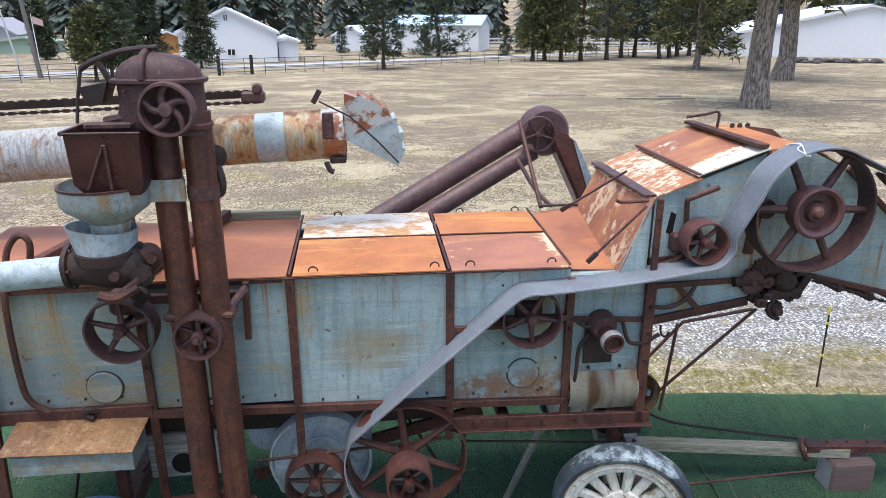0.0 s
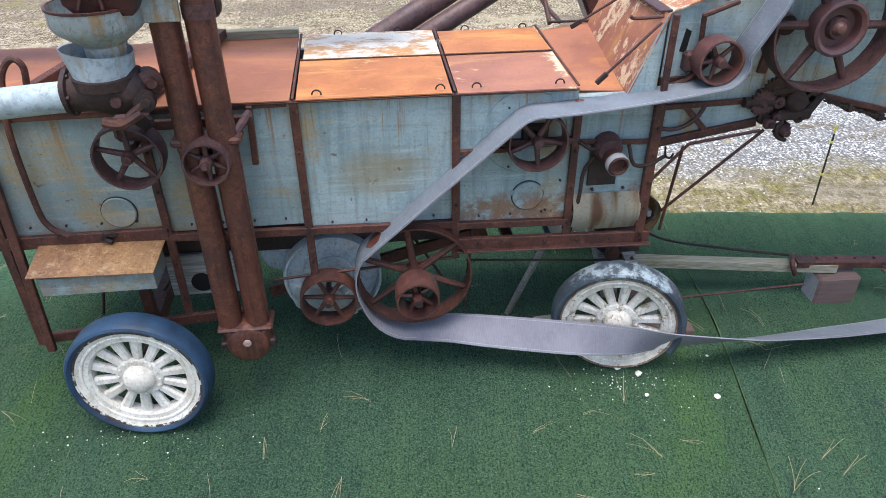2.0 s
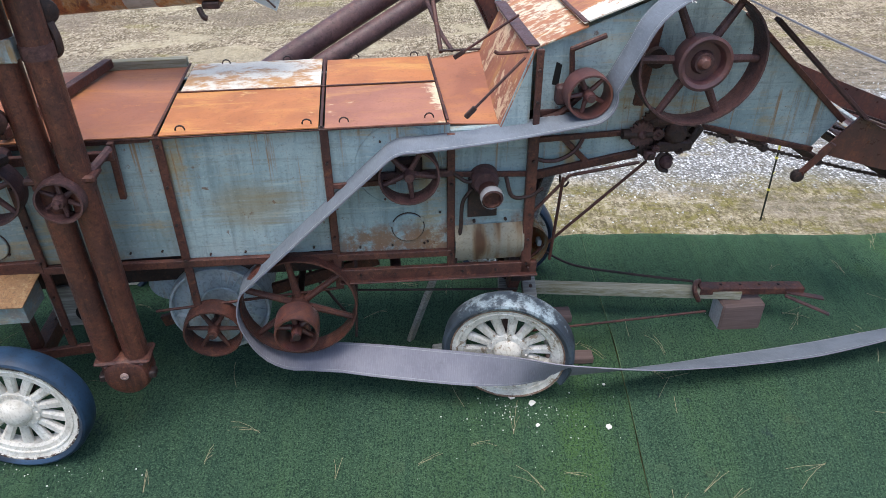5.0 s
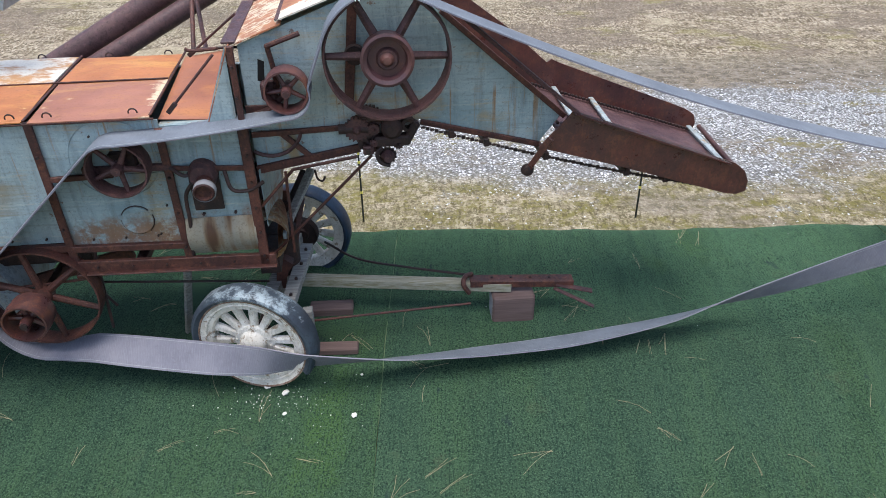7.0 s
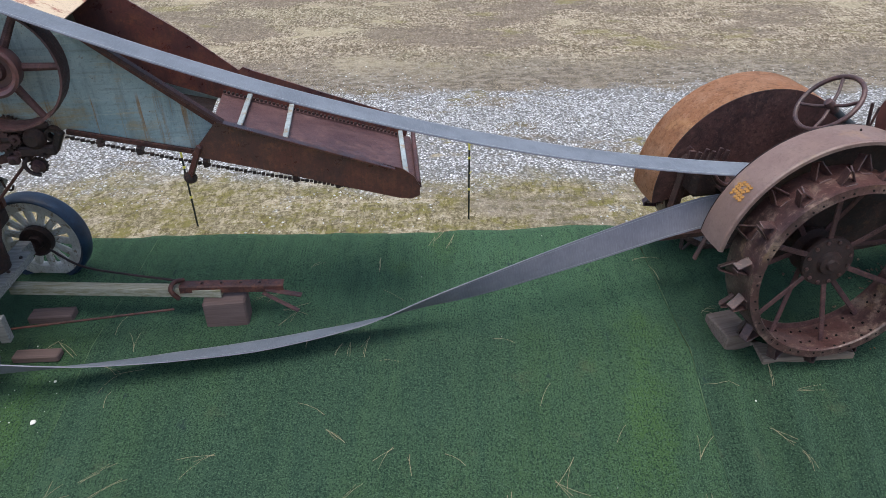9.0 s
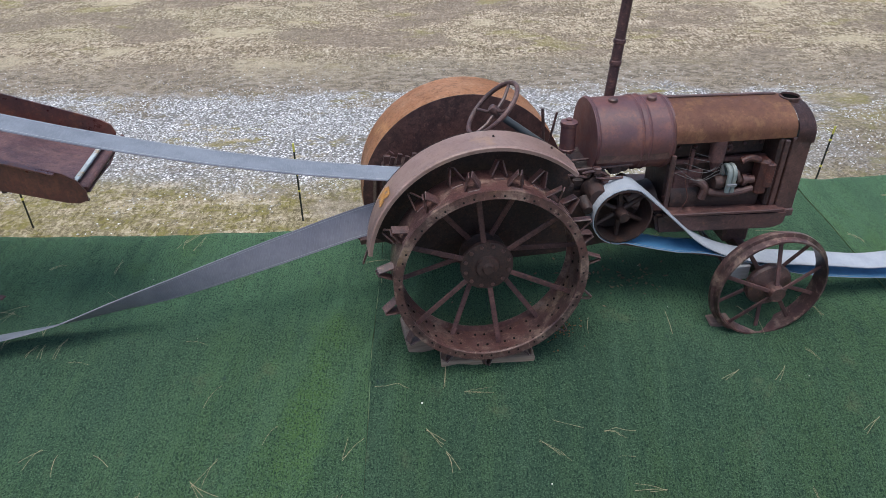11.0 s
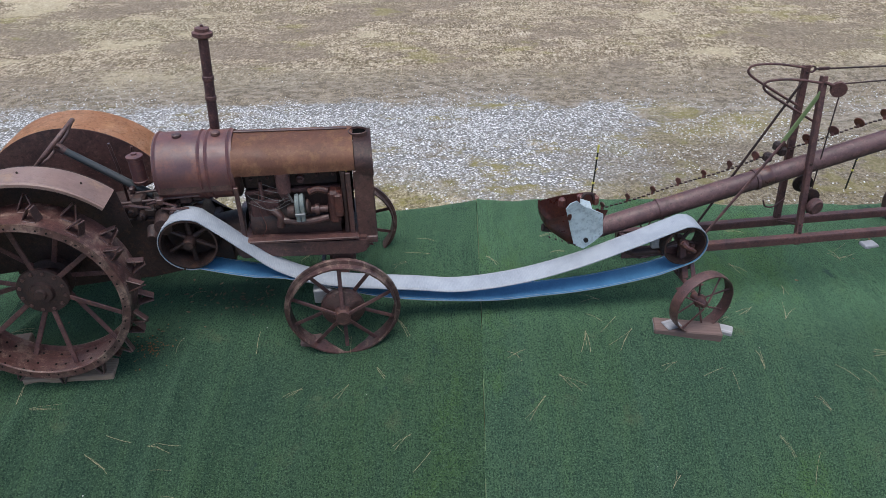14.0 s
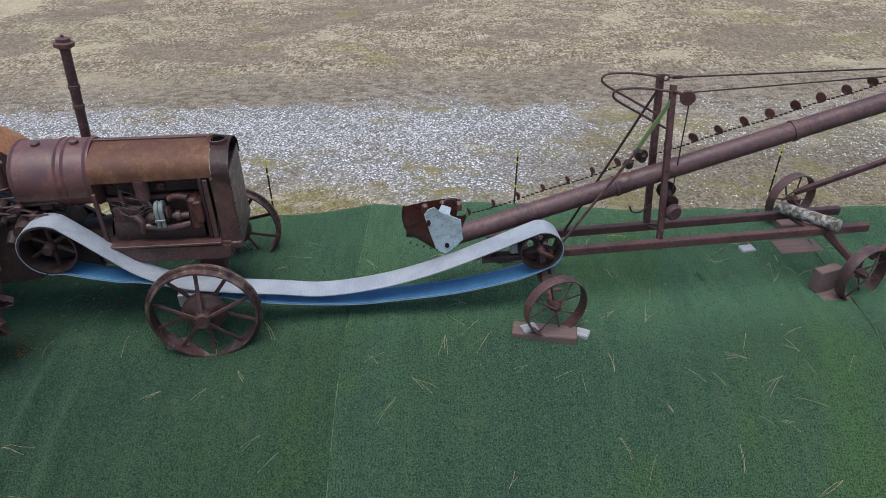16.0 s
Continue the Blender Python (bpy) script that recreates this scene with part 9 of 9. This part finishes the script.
WOODPOST = plain("dark_post", (0.035, 0.032, 0.03), 0.9)


def pipe_panel(p, q):
    p, q = Vector(p), Vector(q)
    ob = thing("pipe_fence", "dark steel pipe fence panel", "fence", Matrix.Translation(p), (0, 0, 0), "pipe fence")
    d = q - p
    for h in (0.25, 0.55, 0.85, 1.22):
        part("rail", rod(B(), (0, 0, h), d + Vector((0, 0, h)), 0.024, n=5), PIPE, ob)
    for f in (0.0, 0.5):
        part("post", rod(B(), d * f + Vector((0, 0, -0.2)), d * f + Vector((0, 0, 1.25)), 0.03, n=5), PIPE, ob)


fx = [(-29 + 44.4 * t, 47.3 + 30.5 * t) for t in np.linspace(-0.75, 1.15, 31)]
for (x0, y0), (x1, y1) in zip(fx, fx[1:]):
    pipe_panel((x0, y0, land(x0, y0)), (x1, y1, land(x1, y1)))
for x, y in ((-17.6, 55.3), (-15.4, 56.6)):
    single("fence_post", rod(B(), (x, y, land(x, y) - 0.2), (x, y, land(x, y) + 1.5), 0.13, n=10), WOODPOST, "thick dark timber gate post", "fence post", group="gate posts")

# white board fence further out
WHITEBOARD = plain("white_board", (0.75, 0.76, 0.78), 0.6)
for i in range(16):
    x0, x1 = 2 + i * 3.4, 2 + (i + 1) * 3.4
    y = 104
    ob = thing("board_fence", "white three-board fence section", "fence", Matrix.Translation((x0, y, GZ)), (0, 0, 0), "white board fence")
    part("post", box(B(), (-0.08, -0.08, -0.2), (0.08, 0.08, 1.6), 0), WHITEBOARD, ob)
    for h in (0.4, 0.9, 1.4):
        part("board", box(B(), (0, -0.03, h - 0.1), (3.4, 0.03, h + 0.1), 0), WHITEBOARD, ob)

# poles
up_ = thing("utility_pole", "tall weathered utility pole beside the road", "utility pole", Matrix.Translation((-30.0, 52.0, GZ)), (0, 0, 0), "poles")
part("shaft", rod(B(), (0.35, 0, -0.3), (-0.55, 0, 10), 0.17, 0.12, 12), timber("pole_wood", (0.20, 0.19, 0.18), (0.12, 0.115, 0.11)), up_)
single("light_pole", rod(B(), (-30.4, 51.0, GZ), (-32.0, 51.0, 8.8), 0.07, 0.05, 8), plain("pale_pole", (0.55, 0.56, 0.58)), "slim pale steel pole", "pole", group="poles")
fl = thing("flagpole", "white flagpole with a small faded flag", "flagpole", Matrix.Translation((-41.5, 73, GZ)), (0, 0, 0))
part("shaft", rod(B(), (0, 0, 0), (-0.1, 0, 4.6), 0.05, 0.04, 8), WHITEBOARD, fl)
part("flag", sheet(B(), [(0.0, 0, 4.4), (1.0, 0.05, 4.0), (1.0, 0.05, 3.4), (0.0, 0, 3.7)], 0.02, 4, 2, 0.06), plain("faded_flag", (0.55, 0.38, 0.36)), fl)
tp = thing("utility_pole", "distant utility pole with a crossarm", "utility pole", Matrix.Translation((15.0, 118, GZ)), (0, 0, 0), "poles")
part("shaft", rod(B(), (0, 0, 0), (0, 0, 7.4), 0.16, 0.12, 8), GREYWOOD, tp)
part("crossarm", box(B(), (-1.0, -0.08, 6.7), (1.0, 0.08, 6.95), 0), GREYWOOD, tp)

# heap of dark stones by the machine shed, fallen branches and a brush pile
STONE = plain("dark_field_stone", (0.085, 0.08, 0.078), 0.9, 0, 0.3, 3)
rng = random.Random(12)
for i in range(26):
    x, y, r = 36 + 8 * rng.random(), 72 + 2 * rng.random(), 0.25 + 0.4 * rng.random()
    bm = B()
    bmesh.ops.create_icosphere(bm, subdivisions=2, radius=r)
    for v in bm.verts:
        v.co *= 1 + 0.5 * noise.noise(v.co * 2.2 + Vector((i * 3, 0, 0)))
        v.co.z *= 0.6
    bmesh.ops.translate(bm, verts=bm.verts, vec=(x, y, land(x, y) + r * 0.25))
    single("field_stone", bm, STONE, "dark field stone in a low heap", "stone", group="stone heap", smooth=False)
DEADWOOD = timber("bleached_branch", (0.45, 0.40, 0.34), (0.25, 0.21, 0.17))
for (x0, y0), (x1, y1), r in (((4.8, 41.0), (8.2, 41.2), 0.05), ((9.6, 39.5), (14.0, 39.5), 0.05), ((21.0, 38.6), (30.0, 38.2), 0.035), ((12.2, 40.6), (13.5, 40.4), 0.10)):
    pts = [(x0 + (x1 - x0) * i / 8, y0 + (y1 - y0) * i / 8 + 0.1 * noise.noise((i, x0, 0)), land(x0, y0) + 0.08 + 0.06 * noise.noise((i * 0.8, x0, 3))) for i in range(9)]
    single("fallen_branch", bent(B(), pts, r, 7), DEADWOOD, "bleached fallen branch on the dry lawn", "branch", group="fallen branches")


# flag on a short pole beyond the fence
m = Matrix.Translation((-36.5, 69.5, land(-36.5, 69.5)))
fp = thing("flagpole", "short pale flagpole with a faded drooping flag", "flagpole", m, (0, 0, 0))
part("pole", rod(B(), (0, 0, -0.1), (0, 0, 3.4), 0.035, 0.025, 10), WHITESTEEL, fp)
bm = B()
g = [[bm.verts.new((0.03 + 0.9 * i / 8, 0.06 * math.sin(i * 1.3 + j * 0.4), 3.35 - 0.55 * j / 4 - 0.045 * i)) for j in range(5)] for i in range(9)]
for i in range(8):
    for j in range(4):
        bm.faces.new([g[i][j], g[i + 1][j], g[i + 1][j + 1], g[i][j + 1]])
bmesh.ops.solidify(bm, geom=list(bm.faces), thickness=0.008)
part("flag", bm, plain("faded_flag_cloth", (0.50, 0.40, 0.36), 0.85), fp, "faded pinkish cloth flag")


# ---------------------------------------------------------------- small things on and behind the carpet
def turf_at(x, y):
    return turf_z(x, y)


ob = world_box("wood_block", (2.60, 3.785, turf_at(2.6, 3.83) - 0.02), (0.29, 0.17, 0.225), 5, [BROWNBLOCK, GREYBLOCK], "brown painted block with a bare sawn end, propping up the drawbar", "block", bevel=0.014)
for f in ob.data.polygons:
    f.material_index = 1 if f.normal.x < -0.9 else 0
world_box("board", (1.34, 3.83, turf_at(1.3, 3.8) - 0.005), (0.30, 0.12, 0.06), 4, BROWNBLOCK, "dark board lying behind the front wheel", "board", "wheel boards")
world_box("board", (1.42, 3.42, turf_at(1.4, 3.42) - 0.005), (0.30, 0.09, 0.05), 2, BROWNBLOCK, "dark board wedged against the front wheel", "board", "wheel boards")
world_box("wood_block", (0.62, 3.42, turf_at(0.62, 3.42) - 0.005), (0.14, 0.12, 0.10), 12, GREYWOOD, "small grey block behind the front wheel", "block")


def stake(x, y, h, lean, yaw):
    m = pose(x, y, land(x, y) - 0.05, lean, 0, yaw)
    ob = thing("fence_stake", "black-green step-in fence stake with yellow bands", "fence stake", m, (0, 0, 0), "fence stakes")
    bm = B()
    beam(bm, (0, 0, 0), (0, 0, h), 0.022, 0.006, (0, 1, 0), 0.001)
    beam(bm, (0, 0.008, 0), (0, 0.008, h), 0.006, 0.014, (0, 1, 0), 0.001)
    part("shaft", bm, STAKE, ob)
    for f in (0.42, 0.80):
        part("band", box(B(), (-0.016, -0.008, h * f), (0.016, 0.018, h * f + 0.03), 0.003), YELLOW, ob)
    part("tip", box(B(), (-0.012, -0.005, h - 0.10), (0.012, 0.013, h + 0.01), 0.003), YELLOW, ob)
    part("clip", beam(B(), (0, 0, h * 0.62), (0.03, -0.01, h * 0.66), 0.008, 0.008), YELLOW, ob)


for x, y, h, lean, yaw in ((1.12, 7.3, 1.05, 0, 0), (4.47, 7.35, 1.08, -2, 0), (7.9, 7.6, 1.0, 0, 10), (11.12, 7.9, 0.98, 3, 20), (14.80, 8.3, 0.80, 4, -10), (-2.3, 7.3, 1.05, 0, 0)):
    stake(x, y, h, lean, yaw)

# fallen pine needles, in twos and threes
NEEDLE = plain("dry_needle", (0.37, 0.31, 0.19), 0.8)
rng = random.Random(21)
bm = B()
for i in range(300):
    x, y = -4 + 19 * rng.random(), 1.7 + 3.6 * rng.random()
    a, L = rng.random() * 6.28, 0.11 + 0.12 * rng.random()
    for k in range(rng.choice((1, 2, 3, 3))):
        b = a + (rng.random() - 0.5) * 0.5
        q = rng.random() * 0.5 - 0.25
        pts = [(x + L * f * math.cos(b + q * f), y + L * f * math.sin(b + q * f), turf_at(x + L * f * math.cos(b), y + L * f * math.sin(b)) + 0.008 + 0.016 * math.sin(f * 3 + k)) for f in (0, 0.33, 0.66, 1.0)]
        bent(bm, pts, 0.0007 + 0.0005 * rng.random(), 4)
single("pine_needles", bm, NEEDLE, "dry pine needles scattered over the carpet", "pine needles", kind="stuff", base=(5, 3, 0.3))

# dead leaves and twigs blown together under the tractor, and rust fallen from its wheel
LEAF = rust("dead_leaf", (0.20, 0.13, 0.075), (0.10, 0.065, 0.042), (0.40, 0.31, 0.20), 0.5, 0.8, 3.0, 0.2)
ORANGERUST = plain("fallen_orange_rust", (0.30, 0.105, 0.035), 0.9)
for name, mt, label, spots, size in (("leaf_litter", LEAF, "dead leaves and twigs lying under the tractor", ((7.62, 4.06, 0.16, 0.10, 46), (7.3, 4.15, 0.25, 0.12, 20), (7.0, 3.9, 0.3, 0.2, 16), (13.2, 4.6, 0.5, 0.3, 12)), 0.016),
                                     ("rust_flakes", ORANGERUST, "orange rust flakes fallen beside the steel wheel", ((6.98, 3.53, 0.045, 0.04, 60), (6.98, 3.60, 0.10, 0.10, 30), (6.75, 3.42, 0.2, 0.05, 20)), 0.007)):
    bm = B()
    for cx, cy, sx, sy, n in spots:
        for i in range(n):
            x, y = rng.gauss(cx, sx), rng.gauss(cy, sy)
            z, a, r = turf_at(x, y) + 0.006, rng.random() * 6.28, size * (0.5 + rng.random())
            vs = []
            for q, w in ((-1, 0), (-0.3, 0.5), (0.5, 0.4), (1, 0), (0.4, -0.45), (-0.4, -0.4)):
                vs.append(bm.verts.new((x + r * (q * math.cos(a) - w * math.sin(a)), y + r * (q * math.sin(a) + w * math.cos(a)), z + r * 0.5 * rng.random())))
            bm.faces.new(vs)
    bmesh.ops.solidify(bm, geom=list(bm.faces), thickness=0.0012)
    single(name, bm, mt, label, name.replace("_", " "), kind="stuff", smooth=False)

# flakes of white paint fallen from the wheels
CHIP = plain("fallen_paint", (0.78, 0.76, 0.70), 0.8)
bm = B()
for cx, cy, sx, sy, n in ((1.06, 3.03, 0.18, 0.06, 80), (1.1, 2.97, 0.33, 0.15, 30), (-1.75, 2.62, 0.30, 0.08, 70), (1.45, 3.0, 0.22, 0.25, 12), (5, 3, 6, 1.2, 40)):
    for i in range(n):
        x, y = rng.gauss(cx, sx), rng.gauss(cy, sy)
        if not 1.6 < y < 5.0:
            continue
        r = 0.0014 + 0.0048 * rng.random() ** 3
        z = turf_at(x, y) + 0.006
        k = rng.choice((4, 5, 6))
        a = rng.random() * 6.28
        vs = [(x + r * (0.6 + 0.6 * rng.random()) * math.cos(a + 6.28 * j / k), y + r * (0.6 + 0.6 * rng.random()) * math.sin(a + 6.28 * j / k)) for j in range(k)]
        lo = [bm.verts.new((p, q, z)) for p, q in vs]
        hi = [bm.verts.new((p, q, z + 0.003)) for p, q in vs]
        bm.faces.new(hi)
        for j in range(k):
            bm.faces.new([lo[j], lo[(j + 1) % k], hi[(j + 1) % k], hi[j]])
single("paint_flakes", bm, CHIP, "flakes of white paint fallen round the wheels", "paint flakes", kind="stuff", base=(1, 3, 0.3))
for x, y, r in ((1.59, 2.925, 0.020), (1.15, 3.076, 0.024), (1.03, 3.125, 0.022), (1.17, 2.927, 0.015), (1.61, 3.22, 0.010)):
    bm = B()
    bmesh.ops.create_icosphere(bm, subdivisions=1, radius=r)
    for v in bm.verts:
        v.co *= 1 + 0.5 * noise.noise(v.co * 40 + Vector((x * 9, 0, 0)))
        v.co.z *= 0.4
    bmesh.ops.translate(bm, verts=bm.verts, vec=(x, y, turf_at(x, y) + 0.012))
    single("paint_chip", bm, CHIP, "large chip of white paint lying on the carpet", "paint chip", group="paint chips", smooth=False)

# loose gravel and dead grass behind the mound
GRAVEL = Mat("pale_gravel", 0.9)
GRAVEL.color(GRAVEL.mix(GRAVEL.island(), (0.22, 0.22, 0.22), (0.68, 0.69, 0.69)))
verts, faces = [], []
base = [(1, 0, 0), (-1, 0, 0), (0, 1, 0), (0, -1, 0), (0, 0, 0.8), (0, 0, -0.6)]
tri = [(0, 2, 4), (2, 1, 4), (1, 3, 4), (3, 0, 4), (2, 0, 5), (1, 2, 5), (3, 1, 5), (0, 3, 5)]
for i in range(44000):
    x = -3 + 22 * rng.random()
    y = rng.gauss(10.4, 1.1) if rng.random() < 0.97 else 7 + 2 * rng.random()
    if noise.noise((x * 0.5, y * 0.9, 2)) > 0.10 or y < 6.3 or (x > 10.5 and rng.random() < 0.55):
        continue
    r = 0.006 + 0.014 * rng.random() ** 1.8
    z = land(x, y) + r * 0.2
    k = len(verts)
    a = rng.random() * 6.28
    ca, sa = math.cos(a), math.sin(a)
    st = [r * (0.6 + 0.7 * rng.random()) for _ in range(3)]
    for p in base:
        u, v, w = p[0] * st[0], p[1] * st[1], p[2] * st[2]
        verts.append((x + u * ca - v * sa, y + u * sa + v * ca, z + w))
    faces += [(a_ + k, b_ + k, c_ + k) for a_, b_, c_ in tri]
me = bpy.data.meshes.new("gravel")
me.from_pydata(verts, [], faces)
me.materials.append(GRAVEL.m)
tagged(new("gravel", me), "loose pale gravel strewn along the track", "gravel", kind="stuff")

STRAW = Mat("dead_grass", 0.9)
STRAW.color(STRAW.mix(STRAW.island(), (0.13, 0.10, 0.06), (0.46, 0.385, 0.27)))
verts, faces = [], []
for i in range(170000):
    x = -10 + 34 * rng.random()
    y = 5.9 + 2.6 * rng.random() if rng.random() < 0.16 else 12.0 + 22 * rng.random() ** 1.4
    if noise.noise((x * 0.6, y * 0.6, 8)) < -0.25:
        continue
    h = (0.012 + 0.035 * rng.random()) * (1 if y > 9 else 0.55)
    a, ln = rng.random() * 6.28, (0.5 + 1.2 * rng.random()) * h * 1.6
    z = land(x, y)
    w = (0.0016 + 0.0024 * rng.random() + 0.00012 * y) * (1 if y > 9 else 0.7)
    dx, dy = math.cos(a), math.sin(a)
    k = len(verts)
    verts += [(x - dy * w, y + dx * w, z), (x + dy * w, y - dx * w, z), (x + dx * ln, y + dy * ln, z + h)]
    faces.append((k, k + 1, k + 2))
me = bpy.data.meshes.new("dead_grass")
me.from_pydata(verts, [], faces)
me.materials.append(STRAW.m)
tagged(new("dead_grass", me), "short dead grass blades over the winter lawn", "grass", kind="stuff")
